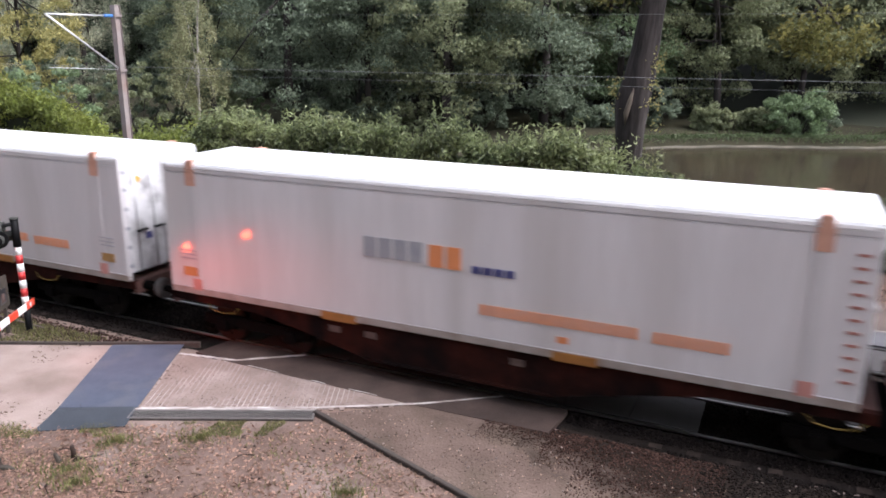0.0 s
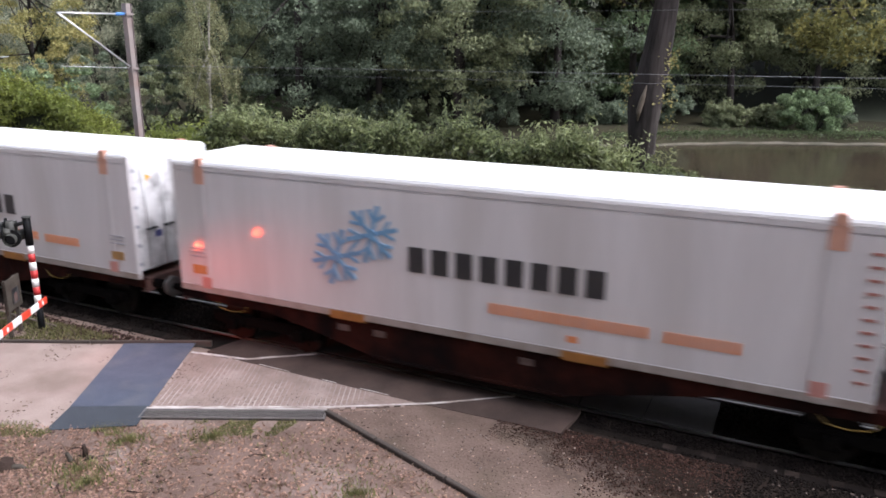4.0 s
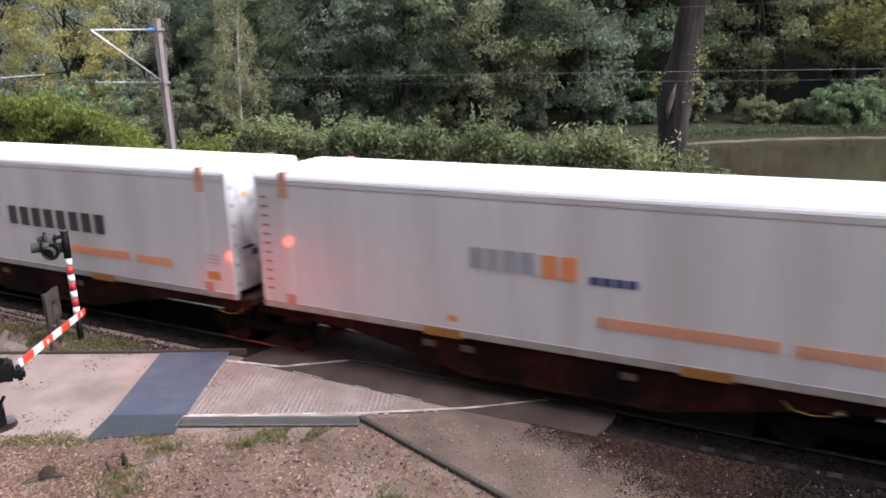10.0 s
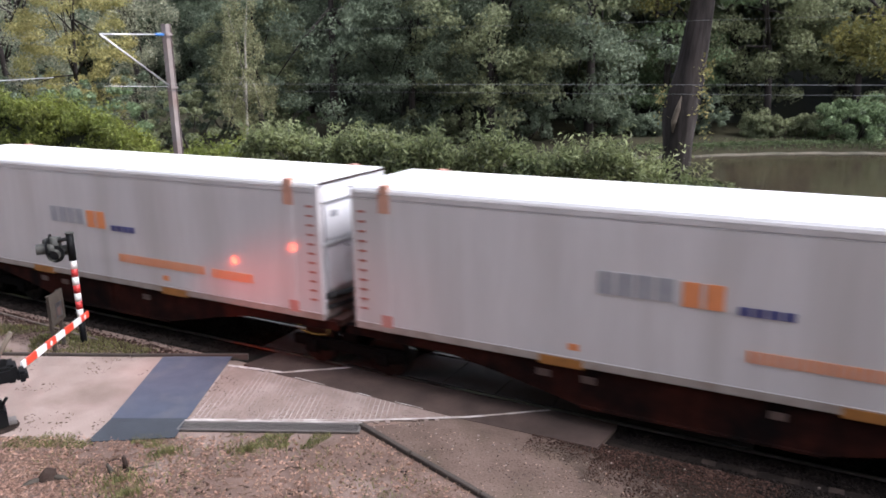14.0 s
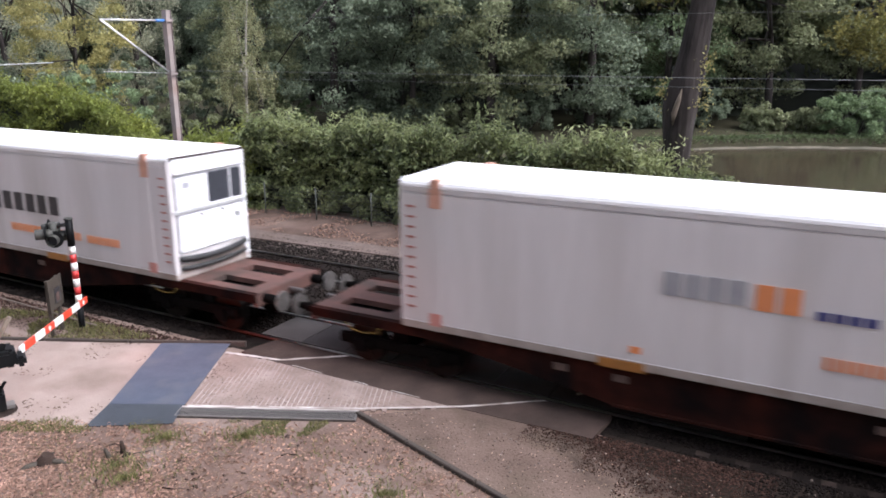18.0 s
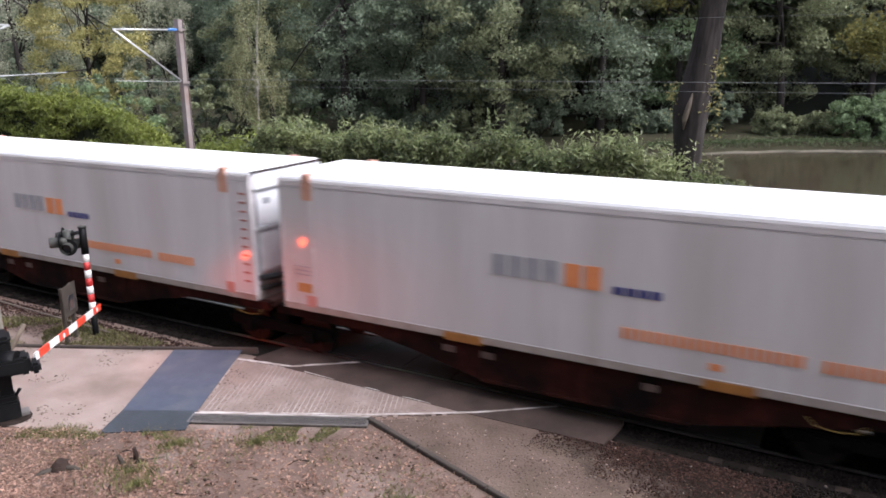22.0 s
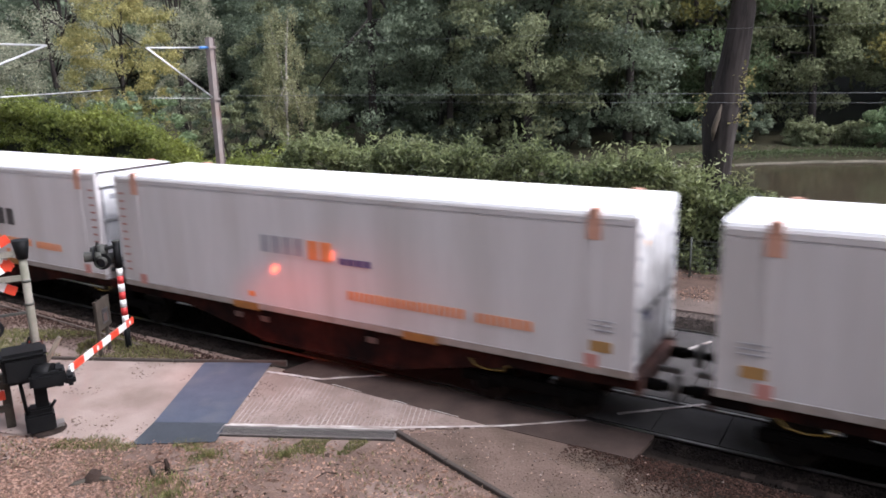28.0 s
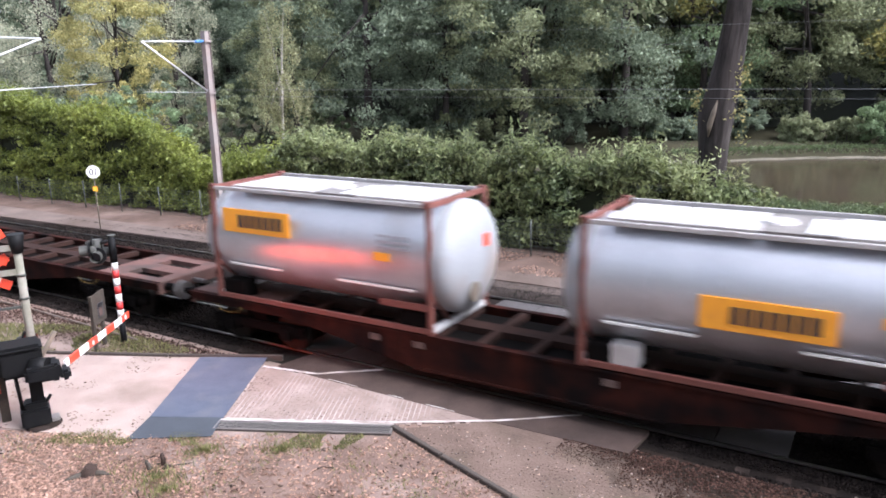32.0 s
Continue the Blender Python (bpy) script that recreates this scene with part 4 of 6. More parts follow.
        for k in range(3):
            part("text_line", bars(B(), *sorted((s * -(L2 - 0.80), s * -(L2 - 0.35))), 0.80 + 0.09 * k, 0.83 + 0.09 * k, 6), M_INKGREY, c)


def container(kind, reefer_front):
    """A 45 foot refrigerated container, origin at the middle of its underside."""
    words = {"grey": "grey and orange wordmark blocks", "cool": "blue snowflakes and black wordmark bars", "eyes": "green wordmark bars and two orange discs"}[kind]
    c = thing("container", "long white refrigerated container with " + words, "container", group="containers on the train")
    part("body", box(B(), -L2 + 0.05, L2 - 0.05, -1.245, 1.245, 0.155, 2.700, 0.01), M_PANEL, c, "light grey side panels")
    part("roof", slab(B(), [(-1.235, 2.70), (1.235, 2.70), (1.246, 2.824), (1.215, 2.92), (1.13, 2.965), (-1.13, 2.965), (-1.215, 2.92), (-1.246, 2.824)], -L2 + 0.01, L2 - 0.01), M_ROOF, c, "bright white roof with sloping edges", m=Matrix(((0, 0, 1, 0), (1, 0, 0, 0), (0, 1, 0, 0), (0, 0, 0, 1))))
    for s in (-1, 1):
        part("top_rail", box(B(), -L2, L2, *sorted((s * 1.20, s * 1.25)), 2.722, 2.822, 0.008), M_PANEL, c)
        part("seam", box(B(), -L2 + 0.02, L2 - 0.02, *sorted((s * 1.236, s * 1.2455)), 2.7105, 2.7215), M_INKGREY, c, "dark seam under the top rail")
        part("roof_edge", slab(B(), [(s * 1.2475, 2.826), (s * 1.253, 2.826), (s * 1.239, 2.870), (s * 1.2325, 2.870)][::s], -L2, L2), M_PANEL, c, "grey sloping roof edge", m=Matrix(((0, 0, 1, 0), (1, 0, 0, 0), (0, 1, 0, 0), (0, 0, 0, 1))))
        rail = part("bottom_rail", box(B(), -L2, L2, *sorted((s * 1.12, s * 1.255)), 0.0, 0.148, 0.008), M_RAILSTEEL, c, "scuffed grey bottom rail")
        # Pale strip paints in the light caught along the rail's top.
        part("rail_lip", box(B(), -L2 + 0.01, L2 - 0.01, *sorted((s * 1.236, s * 1.2535)), 0.1485, 0.1545), M_REEFER, rail, "thin pale strip painted as the rail's lit top edge")
        for x in (-2.44, 2.44):
            part("lifting_point", box(B(), x - 0.42, x + 0.42, *sorted((s * 1.11, s * 1.268)), -0.05, 0.15, 0.02), M_RAILSTEEL if kind == "eyes" else M_LIFT, rail, "scuffed lifting point" if kind == "eyes" else "orange lifting point")
        for x in (-6.09, 6.09):
            post = part("side_post", box(B(), x - 0.10, x + 0.10, *sorted((s * 1.22, s * 1.256)), 0.1, 2.75), M_PANEL, c)
            part("corner_casting", box(B(), x - 0.10, x + 0.10, *sorted((s * 1.10, s * 1.275)), 2.80, 2.985, 0.015), M_PANEL if kind == "eyes" else M_CAST, post, "" if kind == "eyes" else "faded orange corner casting")
            if kind == "eyes":
                continue
            part("patch", box(B(), x - 0.13, x + 0.13, *sorted((s * 1.25, s * 1.262)), 2.44, 2.80), M_CAST, post, "faded orange patch")
            part("patch", box(B(), x - 0.13, x + 0.13, *sorted((s * 1.25, s * 1.262)), 0.10, 0.36), M_REDPATCH, post, "faded red patch")
            part("foot_casting", box(B(), x - 0.10, x + 0.10, *sorted((s * 1.10, s * 1.272)), 0.0, 0.11, 0.01), M_RAILSTEEL, post)
        for e in (-1, 1):
            part("corner_post", box(B(), *sorted((e * (L2 - 0.10), e * L2)), *sorted((s * 1.12, s * 1.252)), 0.0, 2.87, 0.01), M_PANEL if s < 0 else M_REEFER, c)
    side_marks(c, kind, not reefer_front)
    if kind == "eyes":
        old_unit_end(c, 1)
        door_end(c, -1)
    else:
        reefer_end(c, 1 if reefer_front else -1)
        door_end(c, -1 if reefer_front else 1)
    return c


def tank_container(sign_x):
    """A 20 foot tank container, origin at the middle of its underside."""
    c = thing("tank_container", "silver tank container in an oxide-red frame with an amber sign", "tank container", group="tank containers on the train")
    H = 2.74
    part("tank", tube(B(), (-3.0, 0, 1.43), (3.0, 0, 1.43), 1.20, n=48, caps=False), M_TANK, c, "dull silver insulated tank shell")
    for x in (-1.9, -0.65, 0.65, 1.9):
        part("cladding_band", disc(B(), (x, 0, 1.43), 1.207, "x", 0.05, 40, 1.198), M_TANK, c, "cladding band")
    part("end_dome", tank_dome(B(), 1, 1.205, 1.43), M_TANKEND, c, "pale domed tank end")
    part("end_dome", tank_dome(B(), -1, 1.205, 1.43), M_TANKEND, c, "pale domed tank end")
    for e in (-1, 1):
        for s in (-1, 1):
            part("corner_post", box(B(), *sorted((e * 2.93, e * 3.03)), *sorted((s * 1.12, s * 1.22)), 0, H - 0.12, 0.01), M_FRAME, c)
            part("corner_casting", box(B(), *sorted((e * 2.87, e * 3.03)), *sorted((s * 1.06, s * 1.22)), H - 0.12, H, 0.01), M_FRAME, c)
            part("brace", tube(B(), (e * 2.96, s * 1.15, 0.9), (e * 2.96, s * 0.35, 0.08), 0.045, n=8), M_FRAME, c)
        part("end_sill", box(B(), *sorted((e * 2.90, e * 3.03)), -1.09, 1.09, 0.02, 0.14, 0.01), M_TUBE, c, "pale bottom end sill")
        part("end_header", box(B(), *sorted((e * 2.92, e * 3.02)), -1.09, 1.09, H - 0.14, H - 0.03, 0.01), M_FRAME, c)
    for s in (-1, 1):
        part("top_rail", box(B(), -2.9, 2.9, *sorted((s * 1.12, s * 1.20)), H - 0.12, H - 0.04, 0.01), M_WALKWAY, c, "pale grey top rail")
        for e in (-1, 1):
            part("saddle", box(B(), *sorted((e * 2.2, e * 2.9)), *sorted((s * 0.75, s * 1.15)), 0.04, 0.45, 0.02), M_BOGIE, c)
    for x0, x1, m_ in ((-2.7, -1.6, M_WALKWAY), (-1.6, -0.2, M_WALKWAY), (-0.2, 0.9, M_GRATE), (0.9, 1.9, M_WALKWAY), (1.9, 2.7, M_WALKWAY)):
        part("walkway", box(B(), x0 + 0.02, x1 - 0.02, -0.80, 0.80, H - 0.10, H - 0.06), m_, c, "pale top walkway panel")
    for x0, x1 in ((-2.1, -0.8), (0.5, 1.9)):
        part("white_plate", box(B(), x0, x1, -0.74, 0.45, H - 0.058, H - 0.045), M_REEFER, c, "white plate on the walkway")
    part("manhole", tube(B(), (0, 0, 2.5), (0, 0, H - 0.02), 0.28, n=18), M_WALKWAY, c)
    z0 = 2.22 if sign_x < -1 else 1.63
    plate = part("amber_sign", box(B(), sign_x - 1.02, sign_x + 1.02, -1.235, -1.195, z0 - 0.55, z0, 0.01), M_SIGNYEL, c, "amber sign with black bars")
    for k in range(7):
        part("sign_bar", box(B(), sign_x - 0.52 + 0.196 * k, sign_x - 0.38 + 0.196 * k, -1.247, -1.2345, z0 - 0.42, z0 - 0.13), M_INKBLACK, plate)
    if sign_x > -1:
        part("valve_box", box(B(), -2.45, -1.95, -1.16, -0.80, 0.10, 0.50, 0.02), M_WALKWAY, c, "pale valve box")
    for k in range(3):
        part("text_line", bars(B(), 1.75, 2.55, 1.95 - 0.12 * k, 2.01 - 0.12 * k, 7, -1.215), M_INKGREY, c)
    part("small_sign", box(B(), 1.65, 2.05, -1.225, -1.20, 1.45, 1.62), M_SIGNYEL, c, "small amber plate")
    part("hazard_label", box(B(), 3.54, 3.564, 0.05, 0.30, 1.66, 1.92), M_BOOMRED, c, "small red hazard label")
    for s in (-1, 1):
        part("bottom_rail", box(B(), -2.9, 2.9, *sorted((s * 1.12, s * 1.21)), 0.02, 0.13, 0.01), M_FRAME, c, "oxide-red bottom rail")
    part("guard_bar", box(B(), 1.75, 2.92, -1.21, -1.15, 0.50, 0.64, 0.01), M_FRAME, c, "oxide-red guard bar")
    part("rust_patch", disc(B(), (3.535, -0.30, 0.78), 0.22, "x", 0.02, 12), M_WOOD, c, "brown stain on the tank end")
    part("step_rail", box(B(), -2.6, -1.0, -1.16, -1.11, 0.86, 0.90), M_WHITE, c, "pale edge strip")
    part("step_rail", box(B(), 0.6, 2.6, -1.16, -1.11, 0.86, 0.90), M_WHITE, c, "pale edge strip")
    return c


WHEEL = 0.46


def bogie(wagon, x):
    b = part("bogie", box(box(box(B(), x - 1.45, x + 1.45, -1.05, -0.93, 0.42, 0.66, 0.03), x - 1.45, x + 1.45, 0.93, 1.05, 0.42, 0.66, 0.03), x - 0.22, x + 0.22, -0.95, 0.95, 0.45, 0.85, 0.02), M_BOGIE, wagon, "bogie frame painted near black for shade")
    for dx in (-0.9, 0.9):
        w = B()
        tube(w, (0, -1.0, 0), (0, 1.0, 0), 0.08, n=10)
        for s in (-1, 1):
            tube(w, (0, s * 0.70, 0), (0, s * 0.82, 0), WHEEL, n=24)
            tube(w, (0, s * 0.66, 0), (0, s * 0.70, 0), WHEEL + 0.03, n=24)
            for k in range(4):
                a = math.pi / 2 * k
                box(w, 0.28 * math.cos(a) - 0.04, 0.28 * math.cos(a) + 0.04, *sorted((s * 0.815, s * 0.845)), 0.28 * math.sin(a) - 0.04, 0.28 * math.sin(a) + 0.04)
        part("wheelset", w, M_WHEEL, b, "worn steel wheelset", m=pose(x + dx, 0, WHEEL))
        for s in (-1, 1):
            part("axle_box", box(B(), x + dx - 0.16, x + dx + 0.16, *sorted((s * 0.96, s * 1.14)), 0.32, 0.60, 0.03), M_BOGIE, b)
            part("spring", tube(B(), (x + dx + 0.28, s * 1.02, 0.40), (x + dx + 0.28, s * 1.02, 0.66), 0.08, n=10), M_BOGIE, b)
    return b


def sill(bm, x0, x1, y, deep=0.78):
    """A side girder, deeper in its middle."""
    n = x1 - x0
    low = [(x0, 0.95), (x0 + 0.17 * n, 0.92), (x0 + 0.25 * n, 1.155 - 0.44), (x0 + 0.36 * n, 1.155 - deep), (x1 - 0.36 * n, 1.155 - deep), (x1 - 0.25 * n, 1.155 - 0.44), (x1 - 0.17 * n, 0.92), (x1, 0.95)]
    ring = [(x1, 1.14), (x0, 1.14)] + low
    f = [bm.verts.new((a, y - 0.03, b)) for a, b in ring]
    g = [bm.verts.new((a, y + 0.03, b)) for a, b in ring]
    bm.faces.new(f)
    bm.faces.new(g[::-1])
    for i in range(len(ring)):
        j = (i + 1) % len(ring)
        bm.faces.new((f[j], f[i], g[i], g[j]))
    box(bm, x0, x1, y - 0.06, y + 0.10, 1.09, 1.15)
    box(bm, x0 + 0.36 * n, x1 - 0.36 * n, y - 0.06, y + 0.06, 1.155 - deep - 0.02, 1.155 - deep + 0.03)
    return bm


def section(wagon, x0, x1, plain=False):
    """One platform of a wagon, from x0 to x1."""
    for y in (-1.14, 1.14):
        g = part("side_sill", sill(B(), x0, x1, y), M_SILL, wagon, "rust-brown fish-bellied side sill, painted dark for shade")
        if y < 0:
            n = x1 - x0
            for k in (0.30, 0.36, 0.58):
                part("data_panel", box(B(), x0 + k * n, x0 + k * n + 0.26, y - 0.045, y - 0.025, 0.84, 0.97), M_PLATE, g, "pale data panel")
            for k in (0.34, 0.5, 0.66):
                part("rib", box(B(), x0 + k * n - 0.04, x0 + k * n + 0.04, y - 0.055, y - 0.02, 0.60, 1.09), M_SILL, g)
    for a, b, cuts in ((x0, x0 + 2.6, (0, 0.45, 1.75, 2.6)), (x1 - 2.6, x1, (0, 0.85, 2.15, 2.6))):
        part("deck_plate", pierced(B(), [a + q for q in cuts], [-1.10, -0.74, -0.26, 0.26, 0.74, 1.10], {(1, 1), (1, 3)}, 1.02, 1.145), M_WAGON, wagon, "rust-brown end deck with long slots")
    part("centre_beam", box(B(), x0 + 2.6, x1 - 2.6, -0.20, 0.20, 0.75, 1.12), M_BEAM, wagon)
    # Two black boxes added to block light and blacken the deck slots.
    part("underframe", box(B(), x0 + 0.25, x1 - 0.25, -0.62, 0.62, 0.72, 0.98), M_BOGIE, wagon, "added black box that blocks light under the wagon")
    part("brake_gear", box(B(), x0 + 0.28 * (x1 - x0), x1 - 0.28 * (x1 - x0), -1.05, 1.05, 0.52, 0.98, 0.03), M_BOGIE, wagon, "added black box that blocks light under the middle")
    n = int((x1 - x0 - 5.2) / 1.05)
    for k in range(1, n):
        x = x0 + 2.6 + (x1 - x0 - 5.2) * k / n
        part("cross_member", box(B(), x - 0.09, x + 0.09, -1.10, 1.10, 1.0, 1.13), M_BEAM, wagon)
    for x in (x0 + 1.1, x1 - 1.1):
        for y in (-1.0, 1.0):
            part("spigot", box(B(), x - 0.07, x + 0.07, y - 0.07, y + 0.07, 1.12, 1.152, 0.01), M_WAGON, wagon)


def yellow_bits(wagon, x):
    for dx in (-0.7,):
        b = B()
        limb(b, [(x + dx - 0.42, -1.24, 0.98), (x + dx - 0.30, -1.26, 0.86), (x + dx, -1.27, 0.82), (x + dx + 0.30, -1.26, 0.86), (x + dx + 0.42, -1.24, 0.98)], [0.008] * 5, 6)
        part("hand_rail", b, M_YELLOW, wagon, "yellow bent hand rail")


def coupling(wagon, x, e):
    for s in (-1, 1):
        bf = part("buffer", tube(tube(B(), (x, s * 0.87, 1.0), (x + e * 0.35, s * 0.87, 1.0), 0.11, n=14), (x + e * 0.30, s * 0.87, 1.0), (x + e * 0.52, s * 0.87, 1.0), 0.075, n=14), M_BOGIE, wagon, "black buffer")
        part("buffer_plate", tube(B(), (x + e * 0.52, s * 0.87, 1.0), (x + e * 0.56, s * 0.87, 1.0), 0.24, n=20), M_SHINE, bf, "bright worn buffer plate")
    part("end_beam", box(B(), *sorted((x - e * 0.10, x + e * 0.02)), -1.14, 1.14, 0.84, 1.14, 0.01), M_WAGON, wagon)
    part("hook", box(B(), *sorted((x, x + e * 0.45)), -0.06, 0.06, 0.92, 1.02, 0.02), M_SHINE, wagon, "bright worn draw hook")


def flat_wagon():
    w = thing("flat_wagon", "rust-brown four-axle flat wagon for containers", "flat wagon", group="wagons of the train")
    section(w, -9.2, 9.2)
    for x in (-7.1, 7.1):
        bogie(w, x)
        yellow_bits(w, x)
    coupling(w, -9.2, -1)
    coupling(w, 9.2, 1)
    return w


def twin_wagon(gap):
    """Two platforms that share their middle bogie."""
    w = thing("articulated_wagon", "rust-brown articulated wagon of two platforms for containers", "articulated wagon", group="wagons of the train")
    h = 6.858 + gap / 2
    section(w, -h - 6.95, -0.12)
    section(w, 0.12, h + 6.95)
    for x in (-12.0, 0, 12.0):
        bogie(w, x)
        yellow_bits(w, x)
    coupling(w, -h - 6.95, -1)
    coupling(w, h + 6.95, 1)
    return w


# The order of the train: wordmark, cooling unit in front, gap to the load ahead.
GA, GC, GJ, GJK = 0.822, 1.336, 3.50, 6.253
ORDER = (("grey", 1, 0), ("grey", 1, GA), ("grey", 0, GC), ("cool", 1, GA), ("cool", 0, GC), ("eyes", 1, GA), ("grey", 0, GC), ("cool", 0, GA), ("grey", 0, GC), ("grey", 1, GA), ("grey", 0, GJ), ("cool", 1, GJK), ("grey", 1, GJ), ("grey", 1, GA), ("cool", 0, GC), ("grey", 1, GA), ("grey", 0, GC), ("cool", 1, GA))
TRAIN = []
made = {}


def repeat(key, build):
    """The thing itself the first time, then copies of it."""
    if key not in made:
        made[key] = build()
        return made[key]
    return copy_thing(made[key], Matrix())


left = -6.201 + 13.716 + GA
mids = []
for kind, front, gap in ORDER:
    if mids:
        left -= 13.716 + gap
    mids.append(left + 6.858)
    TRAIN.append((repeat((kind, front), lambda: container(kind, front)), mids[-1], 1.155))
for a, b in ((0, 1), (2, 3), (4, 5), (6, 7), (8, 9), (12, 13), (14, 15), (16, 17)):
    TRAIN.append((repeat("twin", lambda: twin_wagon(GA)), (mids[a] + mids[b]) / 2, 0))
for x in (mids[10], mids[11], -262.75, -282.4):
    TRAIN.append((repeat("flat", flat_wagon), x, 0))
TRAIN.append((tank_container(0.05), -261.75 + 3.03, 1.155))
TRAIN.append((tank_container(-1.62), -270.9 + 3.03, 1.155))


# ---- hedges, woods and single trees ----
def clumps(r, n, size, centre, shell=0.55):
    """Cluster centres inside an ellipsoid, more of them near its skin."""
    d = r.normal(size=(n, 3))
    d /= np.linalg.norm(d, axis=1)[:, None]
    return np.asarray(centre) + d * (r.uniform(shell ** 3, 1, n) ** (1 / 3))[:, None] * np.asarray(size)


def leaves_round(r, centres, per, spread):
    c = np.repeat(centres, per, axis=0)
    return c + r.normal(size=c.shape) * np.asarray(spread)


def domes(r, centres, per, size):
    """Leaves over the upper skin of each clump, and the way each one faces."""
    c = np.repeat(centres, per, axis=0)
    big = np.repeat(r.uniform(0.65, 1.35, len(centres)), per)[:, None]
    d = r.normal(size=c.shape)
    d[:, 2] = np.where(d[:, 2] < 0, d[:, 2] * 0.45, d[:, 2])
    d /= np.linalg.norm(d, axis=1)[:, None]
    return c + d * np.asarray(size) * big * r.uniform(0.40, 1.10, len(c))[:, None], d


def tree_parts(seed, height, width, trunk_r, leaf, n_clumps, per, spread, bare=0.22, droop=0.0):
    """Meshes of a trunk with limbs and of a crown of clumps."""
    r = np.random.default_rng(seed)
    t = B()
    lean = r.normal(size=2) * 0.04 * height
    pts = [(lean[0] * k * k, lean[1] * k * k, height * 0.86 * k) for k in (0, 0.15, 0.35, 0.6, 0.82, 1.0)]
    limb(t, pts, [trunk_r * q for q in (1.25, 1, 0.8, 0.5, 0.28, 0.08)], 8)
    cc = clumps(r, n_clumps, (width / 2, width / 2, height * (1 - bare) / 2), (lean[0] * 0.4, lean[1] * 0.4, height * (bare + (1 - bare) / 2)), 0.50)
    cc[:, :2] *= (1.05 - 0.5 * np.clip((cc[:, 2] / height - 0.55) / 0.45, 0, 1))[:, None]
    for c in cc[:: max(1, n_clumps // 12)]:
        z = height * float(r.uniform(0.25, 0.6))
        k = z / (0.86 * height)
        p = (lean[0] * k * k, lean[1] * k * k, z)
        mid = [(p[i] + c[i]) / 2 + (0.3 if i == 2 else 0) for i in range(3)]
        limb(t, [p, mid, tuple(c)], [trunk_r * 0.38, trunk_r * 0.22, trunk_r * 0.06], 5)
    pts, face = domes(r, cc, per, spread)
    if droop:
        pts[:, 2] -= droop * np.abs(r.normal(size=len(pts)))
    pts[:, 2] = np.maximum(pts[:, 2], 0.3)
    return t, pts, face, leaf


def tree(name, seed, at, height, width, trunk_r, leaf, n_clumps, per, spread, bark, foliage, label, bare=0.22, droop=0.0, group=""):
    root = thing(name, label, "tree", group, at=at)
    t, pts, face, leaf = tree_parts(seed, height, width, trunk_r, leaf, n_clumps, per, spread, bare, droop)
    part("trunk", t, bark, root, "bare lower trunk with limbs")
    part("crown", scatter_mesh("crown", foliage, pts, leaf, 0.1, 0.55, seed, face), foliage, root)
    return root


def on_ground(x, y, sink=0.1, rz=0.0):
    return pose(x, y, float(ground_z(np.float64(x), np.float64(y))) - sink, 0, 0, rz)


# Woods behind: a few kinds, each built once and then set out in rows.
KINDS = (
    ("oak_tree", 1, 21, 13, 0.34, 0.115, 150, 230, (1.15, 1.15, 0.75), M_BARK, M_LEAFDARK, "tall dark blue-green oak at the edge of the woods"),
    ("oak_tree", 2, 19, 12, 0.30, 0.115, 140, 230, (1.1, 1.1, 0.72), M_BARK, M_LEAFMID, "broad mid-green oak at the edge of the woods"),
    ("alder_tree", 3, 16, 9, 0.22, 0.105, 125, 220, (0.9, 0.9, 0.65), M_BARK, M_LEAFMID, "dense green alder in the woods"),
    ("alder_tree", 4, 18, 10, 0.25, 0.110, 130, 220, (0.95, 0.95, 0.7), M_BARK, M_LEAFDARK, "dense dark alder in the woods"),
    ("oak_tree", 5, 21, 13, 0.34, 0.24, 90, 110, (1.6, 1.6, 1.1), M_BARK, M_LEAFDARK, "tall dark green oak deep in the woods"),
    ("alder_tree", 6, 19, 12, 0.30, 0.24, 90, 110, (1.5, 1.5, 1.1), M_BARK, M_LEAFMID, "broad mid-green alder deep in the woods"),
    ("lime_tree", 7, 18, 10, 0.25, 0.115, 120, 210, (0.95, 0.95, 0.7), M_BARK, M_LIMELEAF, "bright green lime tree at the edge of the woods"),
)


def stand(x, y):
    """Which kinds grow where, by the bearing from the camera, chosen to fit its view."""
    b = math.degrees(math.atan2(x - 6.2, y + 13.3))
    return (0, 3) if b < -31 else (1, 1) if b < -27 else (3, 0) if b < -22 else (1, 2) if b < -14.6 else (6, 2)


r4 = random.Random(4)
first = {}
WOODS = []
for row, (y0, dx) in enumerate(((38.5, 5.4), (45.0, 6.5), (53.0, 10.0))):
    x = -96.0 - 3 * row
    while x < 42 + 5 * row:
        a, b = 1.3 * (x + r4.uniform(-1.6, 1.6)) - 1.7, 1.3 * (y0 + r4.uniform(-1.8, 1.8) - 0.16 * min(x, 0)) + 3.3
        WOODS.append((a, max(b, float(pond_edge_far(np.float64(a))) + (4.5 if a < -6 else 9.5) + 9 * row), 4 + r4.randrange(2) if row else stand(a, b)[r4.randrange(2)], row))
        x += dx
